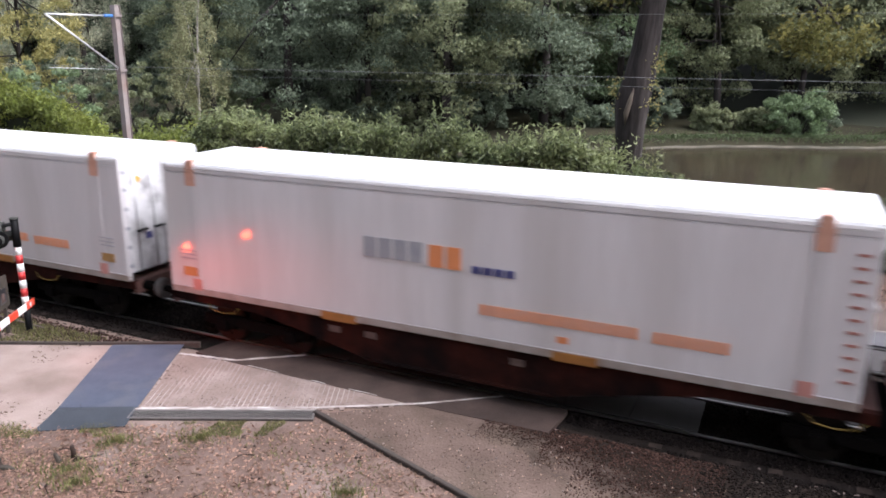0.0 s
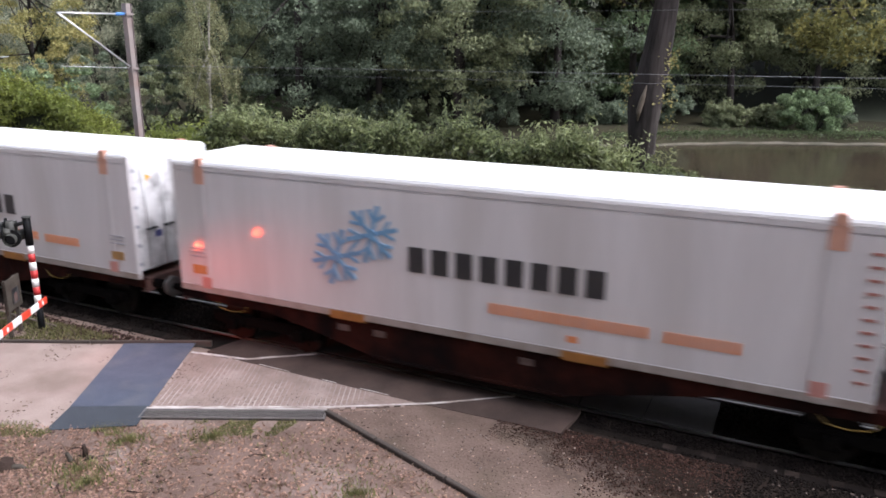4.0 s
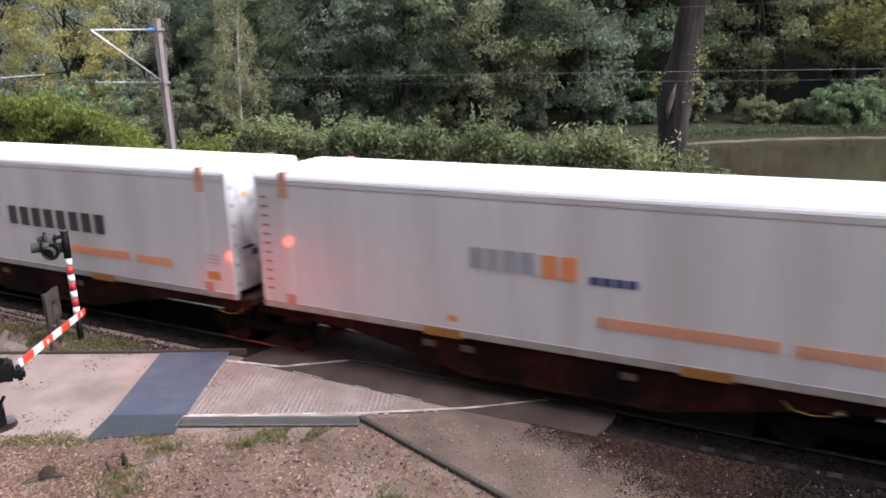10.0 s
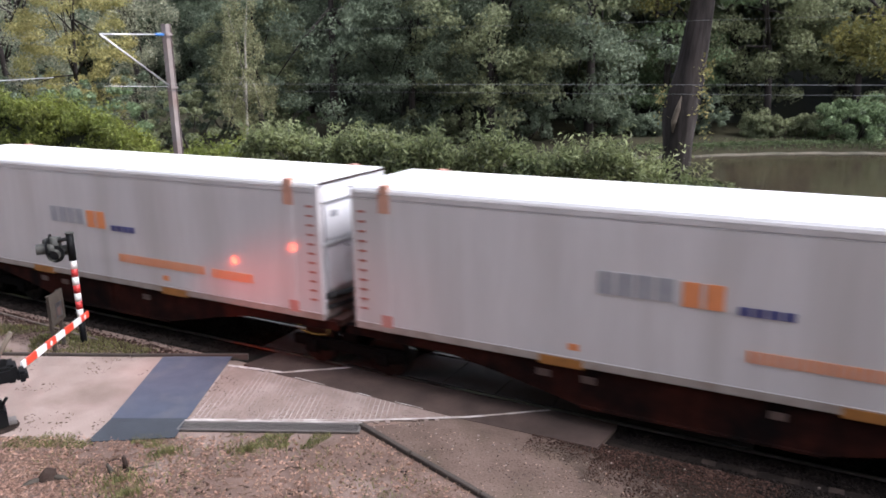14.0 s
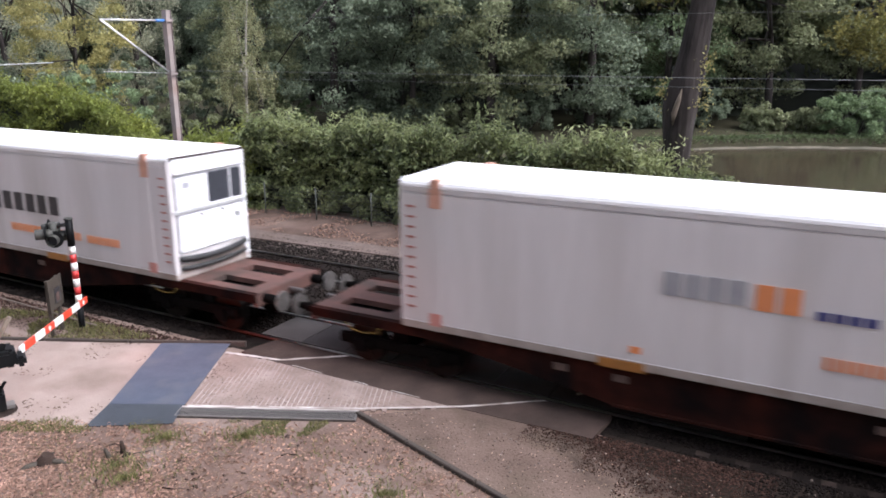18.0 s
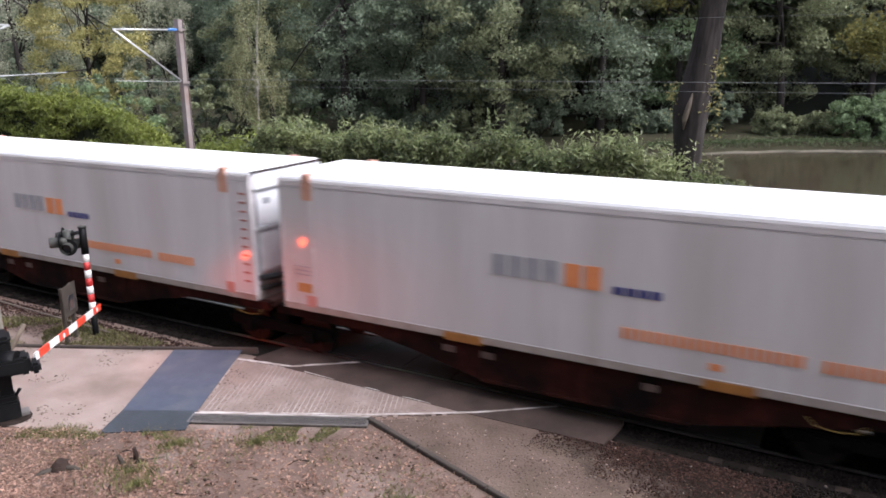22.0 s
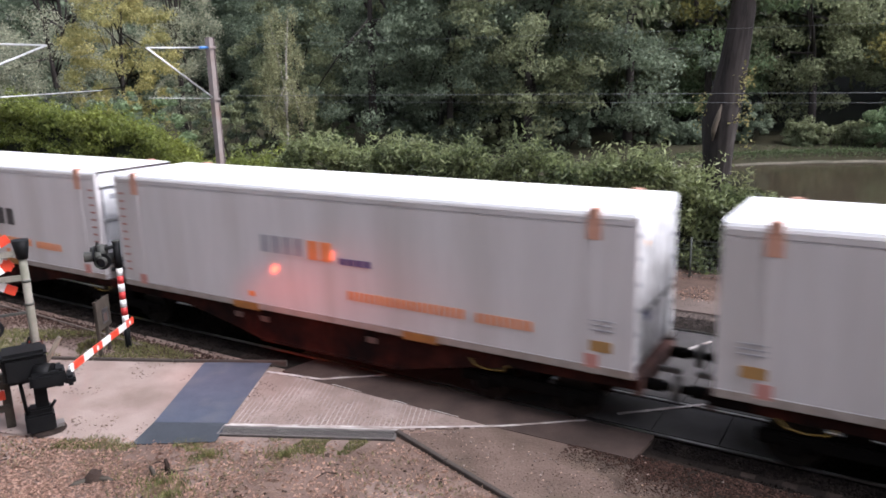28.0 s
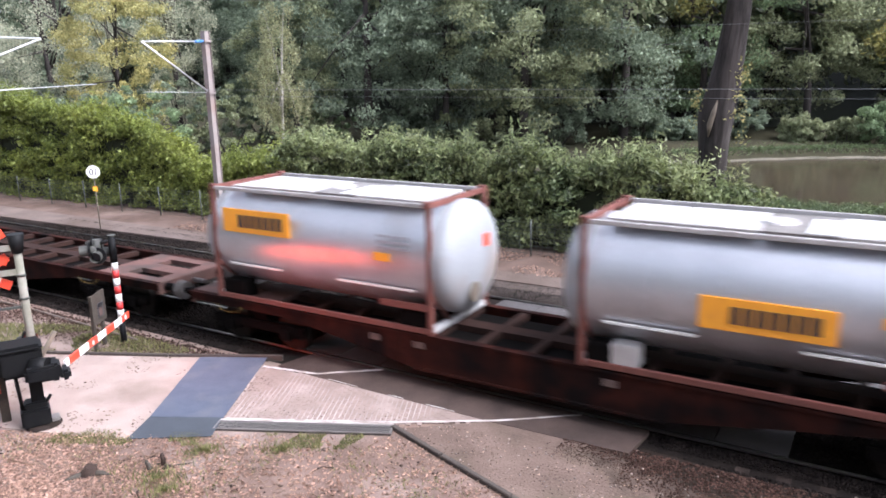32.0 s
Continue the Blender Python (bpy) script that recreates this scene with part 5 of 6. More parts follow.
# More trees, unseen, added behind the camera to block light from its own side of the line.
for k in range(14):
    WOODS.append((-62 + 8.6 * k + r4.uniform(-1.5, 1.5), -24.5 - 7 * (k % 2) + r4.uniform(-1, 1), 4 + k % 2, 1))
for x, y in ((-84, 12), (-92, 24), (-100, 16), (-92, 36), (-82, 44), (-100, 46), (-110, 30)):
    WOODS.append((x, y, r4.randrange(4) if x > -80 else 4, 1))
WOODS += [(-31, 37, 0, 0), (-25.5, 40, 3, 0), (-19.5, 42, 1, 0), (-37, 35, 2, 0), (-13, 47, 3, 0), (-22, 48, 0, 0), (-43, 40, 3, 0)]
for x, y, k, row in WOODS:
    kind = KINDS[k]
    m = on_ground(x, y, 0.2, r4.uniform(0, 360)) @ Matrix.Scale((1.3 if y > 40 else 1.05) * (1 + 0.10 * row + r4.uniform(-0.1, 0.1)), 4)
    if k not in first:
        first[k] = tree(kind[0], kind[1], m, *kind[2:], group="trees of the woods", bare=0.06)
        continue
    c = copy_thing(first[k], Matrix())
    c.matrix_basis = m


def bush(name, seed, at, size, n, per, leaf, foliage, label, category="bush", group=""):
    r = np.random.default_rng(seed)
    root = thing(name, label, category, group, at=at)
    cc = clumps(r, n, size, (0, 0, size[2] * 0.85), 0.4)
    cc[:, 2] = np.maximum(cc[:, 2], 0.1)
    pts, face = domes(r, cc, per, (0.42, 0.42, 0.34))
    pts[:, 2] = np.maximum(pts[:, 2], 0.02)
    t = B()
    for c in cc[:: max(1, n // 7)]:
        limb(t, [(c[0] * 0.15, c[1] * 0.15, -0.1), (c[0] * 0.6, c[1] * 0.6, c[2] * 0.6), tuple(c)], [0.05, 0.03, 0.01], 5)
    part("stem", t, M_BARK, root)
    part("foliage", scatter_mesh("foliage", foliage, pts, leaf, 0.1, 0.55, seed, face), foliage, root)
    return root


# Single trees that stand out before the woods.
tree("yellowing_tree", 21, on_ground(-49.0, 27), 17, 8.5, 0.2, 0.095, 150, 230, (0.75, 0.75, 0.6), M_BARK, M_LEAFYEL, "yellowing young tree before the dark woods", 0.08)
tree("willow_tree", 22, on_ground(-67, 33), 23, 15, 0.3, 0.095, 160, 230, (0.95, 0.95, 0.9), M_BARK, M_LEAFGREY, "grey-green willow with hanging twigs", 0.08, 0.5)
tree("willow_tree", 23, on_ground(-52.5, 36), 22, 7.5, 0.3, 0.095, 120, 230, (0.8, 0.8, 0.9), M_BARK, M_LEAFGREY, "grey-green willow with hanging twigs", 0.08, 0.5)
tree("birch_tree", 24, on_ground(-29.2, 24.8), 12.0, 3.6, 0.10, 0.062, 80, 130, (0.36, 0.36, 0.5), M_BIRCH, M_LEAFBIRCH, "slender pale birch with hanging twigs", 0.10, 0.45)
bush("willow_bush", 31, on_ground(6.1, 52.8), (2.7, 2.1, 2.1), 80, 110, 0.12, M_LIMELEAF, "rounded pale green willow bush on the far bank")
SHRUBS = [(1.3 * x - 1.7, 1.3 * y + 3.3, q) for x, y, q in ((-3, 37, 1.8), (1, 37.5, 1.1), (14, 37, 1.5), (-8, 35, 1.8), (-12, 31, 2.0), (-17, 29, 2.2), (-22, 29, 2.0), (-29, 27, 2.2), (-35, 26, 2.4), (18, 38, 2.2), (-5.5, 35.2, 1.0), (12.2, 36.0, 0.9), (16, 36.4, 1.2), (3.4, 38.6, 1.0), (7.0, 40.2, 1.2))]
SHRUBS = [(x, max(y, float(pond_edge_far(np.float64(x))) + 2.2), q * 0.9) for x, y, q in SHRUBS]
SHRUBS += [(-41, 22, 2.8), (-46, 23, 2.8), (-39, 29, 2.6), (-56, 24, 2.8), (-45, 30, 3.2)]
for k, (x, y, q) in enumerate(SHRUBS):
    bush("shrub", 40 + k, on_ground(x, y), (q * 1.7, q * 1.2, q * 1.1), 50, 95, 0.13, (M_LEAFDARK, M_LEAFMID, M_LIMELEAF)[(0, 1, 0, 0, 0, 1, 0, 2)[k % 8]], "loose green shrub below the woods", group="shrubs below the woods")

# The leaning old oak by the water.
oak = thing("old_oak_tree", "leaning old oak with dark furrowed bark beside the pond", "tree", at=on_ground(0.80, 13.3, 0.3))
tk = B()
heights = np.arange(0, 14.1, 0.25)
knots = [0, 1.2, 2.8, 4.9, 6.7, 8.3, 11.0, 14.0]
bend = np.interp(heights, knots, [0.0, 0.02, 0.06, 0.13, 0.38, 0.56, 0.62, 0.50])
girth = np.interp(heights, knots, [0.62, 0.48, 0.44, 0.55, 0.44, 0.37, 0.30, 0.16])
limb(tk, [(float(b), 0.014 * float(h), float(h)) for h, b in zip(heights, bend)], [float(g) for g in girth], 44)
for v in tk.verts:
    b = float(np.interp(v.co.z, heights, bend))
    a = math.atan2(v.co.y, v.co.x - b)
    k = 1 + 0.045 * math.sin(11 * a + 1.3 * math.sin(1.1 * v.co.z)) + 0.03 * math.sin(23 * a + 2.0 * math.sin(0.7 * v.co.z + 1)) + 0.07 * math.sin(3 * a + 0.9 * v.co.z) + 0.04 * math.sin(2 * a - 2.1 * v.co.z)
    v.co.x, v.co.y = b + (v.co.x - b) * k, v.co.y * k
stem = part("trunk", tk, M_BARK, oak, "dark leaning trunk with a pale scar")
sc = B()
limb(sc, [(-0.02, -0.46, 4.3), (0.02, -0.52, 4.7), (0.12, -0.50, 5.1), (0.20, -0.42, 5.5)], [0.02, 0.10, 0.09, 0.02], 8)
part("scar", sc, M_WOOD, stem, "pale weathered scar in the bark")
for k, pts in enumerate((((0.45, 0, 9.6), (-0.4, -0.3, 10.2), (-1.4, -0.5, 10.8), (-2.6, -0.6, 11.0)), ((0.55, 0, 9.8), (2.2, -0.3, 10.3), (4.4, -0.5, 9.4), (6.2, -0.6, 7.4)), ((-0.4, -0.3, 10.2), (-0.80, -0.4, 9.0), (-0.72, -0.5, 8.0)), ((0.5, 0.1, 10.5), (-0.5, 1.0, 12), (-2.0, 2, 13)), ((0.5, 0.1, 10.0), (2.2, 1.0, 11.5), (3.6, 2, 12.8)))):
    lb = B()
    limb(lb, pts, [0.17, 0.12, 0.07, 0.03][: len(pts)], 8)
    part("limb", lb, M_BARK, oak)
r5 = np.random.default_rng(5)
cc = np.concatenate([clumps(r5, 70, (5.5, 3.5, 2.6), (0.8, 0.5, 12.4)), clumps(r5, 10, (0.5, 0.6, 1.2), (-2.6, -1.0, 9.4))])
part("crown", scatter_mesh("crown", M_LEAFMID, leaves_round(r5, cc, 60, (0.5, 0.5, 0.35)), 0.11, 0.1, 0.55, 5), M_LEAFMID, oak)
cc = np.concatenate([clumps(r5, 10, (0.25, 0.3, 1.5), (0.85, -0.2, 5.4)), clumps(r5, 4, (0.2, 0.2, 0.5), (-0.45, -0.2, 5.2))])
cc2 = np.concatenate([clumps(r5, 26, (1.3, 0.8, 0.75), (6.0, -0.6, 7.2)), clumps(r5, 6, (0.5, 0.3, 0.4), (-0.6, -0.5, 8.6))])
part("low_spray", scatter_mesh("low_spray", M_OLIVELEAF, leaves_round(r5, cc2, 60, (0.30, 0.3, 0.16)), 0.08, 0.1, 0.55, 7), M_OLIVELEAF, oak, "olive autumn leaves on a low bough")
part("ivy", scatter_mesh("ivy_shoots", M_LEAFYEL, leaves_round(r5, cc, 18, (0.13, 0.13, 0.16)), 0.055, 0.1, 0.6, 6), M_LEAFYEL, oak, "yellow-green shoots on the trunk")


# Rough growth on the far bank of the pond.
r8 = np.random.default_rng(8)
gx_ = r8.uniform(-8, 26, 9000)
gy_ = pond_edge_far(gx_) + np.abs(r8.normal(size=9000)) * 1.5 - 0.2
gz_ = ground_z(gx_, gy_) + r8.uniform(0.0, 0.25, 9000)
whole("bank_growth", scatter_mesh("bank_growth", M_HEDGEDARK, np.stack([gx_, gy_, gz_], 1), 0.12, 0.0, 0.25, 8), M_HEDGEDARK, "rough grass and weeds on the far bank", "grass", kind="stuff")


# Hedge along the far path: clipped low at one end, tall and loose further on.
def hedge_top(x):
    """Height of the hedge along its length."""
    return 2.15 + 1.0 * step(2.9, 0.2, x) + 0.25 * step(0.0, -5.0, x) - 1.1 * step(-15.5, -20.0, x) + 2.1 * step(-21.0, -27.5, x) + 0.6 * step(-27.0, -36.0, x)


def hedge_front(x):
    return 10.75 + 0.095 * (x + 1) * (x > -1) - 0.05 * np.maximum(-x - 13, 0)


def hedge(name, x0, x1, per_m, per, clump, leaf, foliage, label, rough, seed, depth=1.5, shoots=None):
    """Leafy domes over a dark core, more uneven the higher rough is."""
    r = np.random.default_rng(seed)
    n = int((x1 - x0) * per_m)
    x = r.uniform(x0, x1, n)
    top = hedge_top(x) + rough * np.array([1.15 * noise.noise((a * 0.5, 3.1, seed)) + 0.75 * noise.noise((a * 1.5, 1.1, seed)) - 0.25 for a in x])
    on_face = r.uniform(0, 1, n) < 0.52
    z = np.where(on_face, (top - clump * 0.5) * r.uniform(0, 1, n), top - clump * r.uniform(0.5, 1.0, n))
    z = z + np.where(~on_face & (r.uniform(0, 1, n) < 0.3), rough * r.uniform(0, 0.5, n), 0)
    bulge = np.array([noise.noise((a * 1.1, b * 1.4, seed + 0.5)) for a, b in zip(x, z)]) * 0.5 * rough
    lean = 0.6 * rough * (z / np.maximum(top, 0.5)) ** 2
    y = hedge_front(x) + np.where(on_face, 0.18 - bulge + lean, r.uniform(0.3, depth, n))
    pts, face = domes(r, np.stack([x, y, z], 1), per, (clump, clump, clump * 0.8))
    face[:, 1] -= 0.25
    pts[:, 2] = np.maximum(pts[:, 2], 0.02)
    root = thing(name, label, "hedge")
    # Solid boxes in a shade-dark colour stand for the hedge's dark inside.
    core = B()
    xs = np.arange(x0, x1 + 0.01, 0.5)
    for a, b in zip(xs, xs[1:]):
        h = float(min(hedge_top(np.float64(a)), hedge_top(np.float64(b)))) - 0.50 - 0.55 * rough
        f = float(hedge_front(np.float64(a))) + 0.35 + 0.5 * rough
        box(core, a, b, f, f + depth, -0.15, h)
    part("core", core, M_WOODFLOOR, root, "solid core painted dark for the shade inside")
    if rough > 0.3:
        # Shoots that stand out of the top.
        m = int((x1 - x0) * 13)
        sx = r.uniform(x0, x1 - 1.2, m)
        sz = hedge_top(sx) + rough * np.array([1.15 * noise.noise((a * 0.5, 3.1, seed)) + 0.75 * noise.noise((a * 1.5, 1.1, seed)) - 0.25 for a in sx])
        sy = hedge_front(sx) + r.uniform(0.1, depth, m)
        long, way = r.uniform(0.15, 0.65, m) + 0.45 * (r.uniform(0, 1, m) < 0.15), r.normal(size=(m, 2)) * 0.4
        k = np.repeat(np.arange(m), 34)
        u = r.uniform(0, 1, len(k))
        sp = np.stack([sx[k] + way[k, 0] * u * long[k], sy[k] + way[k, 1] * u * long[k], sz[k] - 0.3 + u * (long[k] + 0.3)], 1) + r.normal(size=(len(k), 3)) * 0.12
        part("top_growth", scatter_mesh("top_growth", shoots, sp, leaf * 1.15, 0.0, 0.30, seed + 1, r.normal(size=sp.shape) + (0, -0.3, 0.6)), shoots, root, "loose leafy shoots")
    part("foliage", scatter_mesh("foliage", foliage, pts, leaf, 0.1, 0.40, seed, face), foliage, root)
    return root


hedge("clipped_hedge", 3.1, 17, 70, 55, 0.20, 0.048, M_HEDGEDARK, "clipped dark green hedge before the pond", 0.12, 51)
hedge("laurel_hedge", -17.2, 3.4, 60, 66, 0.34, 0.098, M_HEDGE, "tall loose laurel hedge behind a wire fence", 0.8, 52, shoots=M_SHOOT)
hedge("yellow_green_hedge", -52, -16.2, 44, 80, 0.40, 0.095, M_BRIGHTHEDGE, "tall bright yellow-green hedge along the railway", 0.6, 53, shoots=M_BRIGHTHEDGE)


# ---- wire fence before the hedge ----
def fence(name, x0, x1, gap, y_at, height):
    root = thing(name, "low dull green wire fence before the hedge", "fence")
    post = mesh_of("post", tube(B(), (0, 0, -0.2), (0, 0, height + 0.1), 0.03, n=8), M_FENCE)
    n = int(round((x1 - x0) / gap))
    at = [(x0 + gap * k, y_at(x0 + gap * k)) for k in range(n + 1)]
    for x, y in at:
        part("post", post, M_FENCE, root, m=pose(x, y, 0))
    for k in range(9):
        w = B()
        z = 0.06 + (height - 0.06) * k / 8
        limb(w, [(x, y, z) for x, y in at], [0.006] * len(at), 4)
        part("wire", w, M_FENCE, root)
    v = B()
    for (xa, ya), (xb, yb) in zip(at, at[1:]):
        for j in range(12):
            x, y = xa + (xb - xa) * j / 12, ya + (yb - ya) * j / 12
            box(v, x - 0.003, x + 0.003, y - 0.003, y + 0.003, 0.05, height)
    tagged(part("netting", v, M_FENCE, root), kind="stuff")
    return root


fence("wire_fence", -14.7, 3.5, 2.6, lambda x: 9.92 + 0.10 * max(x + 1, 0), 1.15)
fence("wire_fence", -43.5, -17.5, 2.6, lambda x: 9.75 + 0.05 * (x + 14), 1.2)


# ---- overhead line ----
def mast(x, y, height, reach, base_z, label, gantry_z=5.5, steady=-2.9):
    """A mast with a bracket arm that reaches across to the wire."""
    w = thing("catenary_mast", label, "catenary mast", at=pose(x, y, 0))
    part("foundation", box(B(), -0.35, 0.35, -0.35, 0.35, -0.4, 0.12, 0.03), M_SLEEPER, w, "concrete foot")
    post = part("post", box(box(box(B(), -0.11, 0.11, -0.13, -0.115, 0.1, height), -0.11, 0.11, 0.115, 0.13, 0.1, height), -0.055, 0.055, -0.115, 0.115, 0.1, height), M_MAST, w, "weathered reddish-grey steel post")
    part("number_strip", box(B(), -0.05, 0.05, -0.145, -0.132, 1.2, 1.7), M_WHITE, post)
    tip = reach
    part("top_tube", tube(B(), (0, 0, height - 0.36), (0, tip, height - 0.40), 0.028, n=8), M_TUBE, w, "pale top tube")
    part("diagonal_tube", tube(B(), (0, 0, gantry_z), (0, tip, height - 0.40), 0.032, n=8), M_TUBE, w, "pale diagonal tube")
    part("insulator", tube(B(), (0, 0.14 * np.sign(reach), height - 0.36), (0, 0.52 * np.sign(reach), height - 0.37), 0.055, n=10), M_INSUL, w, "blue insulator")
    part("steady_arm", tube(B(), (0, 0.1, gantry_z + 0.02), (0, steady, gantry_z + 0.16), 0.011 if reach < 0 else 0.018, n=6), M_TUBE, w)
    for z in (gantry_z, height - 0.36):
        part("bracket", box(B(), -0.13, 0.13, -0.15, 0.15, z - 0.04, z + 0.04), M_MAST, w)
    return w


mast(-15.96, 6.81, 7.85, -2.8, 0, "weathered steel catenary mast behind the second track", 5.63)
mast(-15.9, -3.7, 7.88, 4.14, 0, "steel catenary mast beside the near track", 5.95, 5.8)
mast(44, 6.81, 7.85, -2.8, 0, "weathered steel catenary mast behind the second track", 5.63)
mast(44, -3.7, 7.88, 4.14, 0, "steel catenary mast beside the near track", 5.95, 5.8)


def wire(name, y, z0, sag, radius, label):
    pts = [(x, y, z0 - sag * (1 - ((x - 14.0) / 30.0) ** 2) if -16 <= x <= 44 else z0) for x in [-300, -100, -60, -30] + list(range(-16, 45, 3)) + [60, 100, 300]]
    return whole(name, limb(B(), pts, [radius] * len(pts), 6), M_WIRE, label, "overhead wire")


wire("messenger_wire", 4.33, 7.50, 0.34, 0.0024, "thin grey messenger wire over the track")
for y, low in ((4.33, 5.64), (0.0, 6.0)):
    wire("contact_wire", y, low, 0.0, 0.0032, "thin grey contact wire over the track")


# ---- level crossing equipment ----
def lamp_head(parent, c, facing, glow_on):
    """A round flashing light with its hood; facing: the way it shines, in degrees."""
    m = pose(*c, 0, 0, facing)
    back = part("backing_disc", disc(B(), (0, 0, 0), 0.20, "y", 0.03, 20), M_BLACKPAINT, parent, "black backing disc", m=m)
    part("housing", tube(B(), (0, -0.02, 0), (0, -0.16, 0), 0.12, 0.08, n=16), M_OLIVE, back)
    part("hood", tube(B(), (0, 0.02, 0), (0, 0.22, 0), 0.125, n=16, caps=False), M_OLIVE, back)
    part("lens", disc(B(), (0, 0.03, 0), 0.105, "y", 0.02, 20), M_REDGLOW if glow_on else M_DARKGLASS, back, "red lens of an added lamp, placed from its reflection" if glow_on else "dark unlit lens")
    return back


flash = thing("flashing_light_post", "black post with red and white bands and crossing lamps", "crossing light", at=pose(-9.72, -2.36, 0, 0, 0, 55))
part("post", tube(B(), (0, 0, -0.2), (0, 0, 0.62), 0.075, n=12), M_BLACKPAINT, flash, "black lower post")
for k in range(7):
    part("band", tube(B(), (0, 0, 0.62 + 0.2 * k), (0, 0, 0.62 + 0.2 * (k + 1)), 0.0755, n=12), M_RED if k % 2 else M_WHITE, flash, "red band" if k % 2 else "white band")
part("upper_post", tube(B(), (0, 0, 2.02), (0, 0, 2.66), 0.085, n=12), M_BLACKPAINT, flash, "black upper post")
part("top_cap", tube(B(), (0, 0, 2.66), (0, 0, 2.69), 0.10, n=12), M_OLIVE, flash)
part("arm", tube(B(), (0, 0, 2.56), (-0.36, 0.0, 2.50), 0.045, n=8), M_BLACKPAINT, flash)
part("hub", tube(B(), (-0.34, 0, 2.22), (-0.34, 0, 2.62), 0.09, n=12), M_OLIVE, flash, "mossy lamp bracket")
for c, a, hot in (((-0.42, 0.16, 2.47), -98, False), ((-0.50, -0.06, 2.37), 85, False), ((-0.34, -0.12, 2.24), 165, False), ((-0.26, 0.20, 2.24), -80, False)):
    lamp_head(flash, c, a, hot)

# Added red spots, placed back from the red reflections on the containers.
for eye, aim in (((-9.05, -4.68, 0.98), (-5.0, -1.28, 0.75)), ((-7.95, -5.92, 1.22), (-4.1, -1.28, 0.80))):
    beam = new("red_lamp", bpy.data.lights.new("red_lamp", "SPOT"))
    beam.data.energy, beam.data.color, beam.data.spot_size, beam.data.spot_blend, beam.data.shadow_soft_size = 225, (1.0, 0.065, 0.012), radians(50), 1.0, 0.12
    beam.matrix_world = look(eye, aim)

board = thing("notice_board", "small weathered wooden notice board on two stakes", "notice board", at=pose(-9.86, -2.86, 0, 0, 0, 122))
for x in (-0.24, 0.24):
    part("stake", box(B(), x - 0.04, x + 0.04, 0.0, 0.08, -0.2, 1.34, 0.008), M_DARKWOOD, board)
part("panel", box(B(), -0.36, 0.36, -0.035, -0.002, 0.62, 1.36, 0.006), M_DARKWOOD, board)
part("notice", box(B(), -0.10, 0.22, -0.042, -0.036, 0.74, 1.10), M_INKBLACK, board, "black framed notice")
part("notice_sheet", box(B(), -0.04, 0.14, -0.046, -0.0425, 0.78, 0.98), M_PLATE, board, "faded pinkish sheet")

# Barrier: machine, boom, counterweight.
gate = thing("barrier", "lowered red and white crossing barrier on a black machine", "barrier", at=pose(-7.19, -6.09, 0, 0, 0, 62))
part("foot", tube(B(), (0.06, 0, -0.1), (0.06, 0, 0.05), 0.36, 0.30, n=16), M_SLEEPER, gate, "concrete foot")
part("pedestal", box(box(box(B(), -0.30, 0.20, -0.20, 0.20, 0.03, 0.40, 0.04), -0.22, 0.16, -0.16, 0.16, 0.38, 0.52, 0.03), -0.09, 0.13, -0.11, 0.11, 0.50, 1.12, 0.01), M_BLACKPAINT, gate, "black pedestal")
part("anchor_plate", box(B(), 0.14, 0.34, -0.12, 0.12, 0.05, 0.12, 0.01), M_GRATE, gate)
part("strut", tube(B(), (-0.25, -0.05, 0.40), (-0.29, -0.05, 1.12), 0.035, n=8), M_BLACKPAINT, gate)
part("lever", tube(B(), (0.14, -0.1, 0.46), (0.24, -0.1, 0.60), 0.03, n=8), M_BLACKPAINT, gate)
hs = part("housing", box(B(), -0.54, 0.20, -0.28, 0.30, 1.08, 1.62, 0.07), M_BLACKPAINT, gate, "black machine housing")
part("lid", box(B(), -0.56, 0.22, -0.30, 0.32, 1.54, 1.68, 0.06), M_BLACKPAINT, hs, "domed black lid")
part("hub", tube(B(), (0.0, -0.26, 1.24), (0.26, -0.40, 1.24), 0.19, n=16), M_BLACKPAINT, gate)
part("counterweight", box(B(), -0.14, 0.40, -0.62, -0.40, 1.04, 1.32, 0.05), M_BLACKPAINT, gate, "black counterweight")
part("boom_bracket", box(box(B(), 0.26, 0.46, -0.56, -0.10, 1.00, 1.34, 0.05), 0.44, 0.62, -0.46, -0.06, 0.94, 1.14, 0.05), M_BLACKPAINT, gate, "black boom bracket")
home = gate.matrix_basis.inverted()
p0, p1 = home @ Vector((-6.90, -5.62, 1.12)), home @ Vector((-8.72, -2.86, 1.00))
at_ = [0, 0.05] + [0.05 + 0.95 * k / 7 for k in range(1, 8)]
for k in range(8):
    a, b = p0.lerp(p1, at_[k]), p0.lerp(p1, at_[k + 1])
    bm = B()
    turn = (b - a).to_track_quat("X", "Z").to_matrix().to_4x4()
    box(bm, 0, (b - a).length, -0.022, 0.022, -0.075, 0.075, 0.008)
    seg = part("boom", bm, M_WHITE if k % 2 == 0 else M_BOOMRED, gate, "white boom length" if k % 2 == 0 else "red reflecting boom length", m=Matrix.Translation(a) @ turn)
    if k in (3, 7):
        part("reflector", disc(B(), (0.2, -0.026, 0), 0.05, "y", 0.008, 16), M_WHITE, seg, "pale oval reflector")

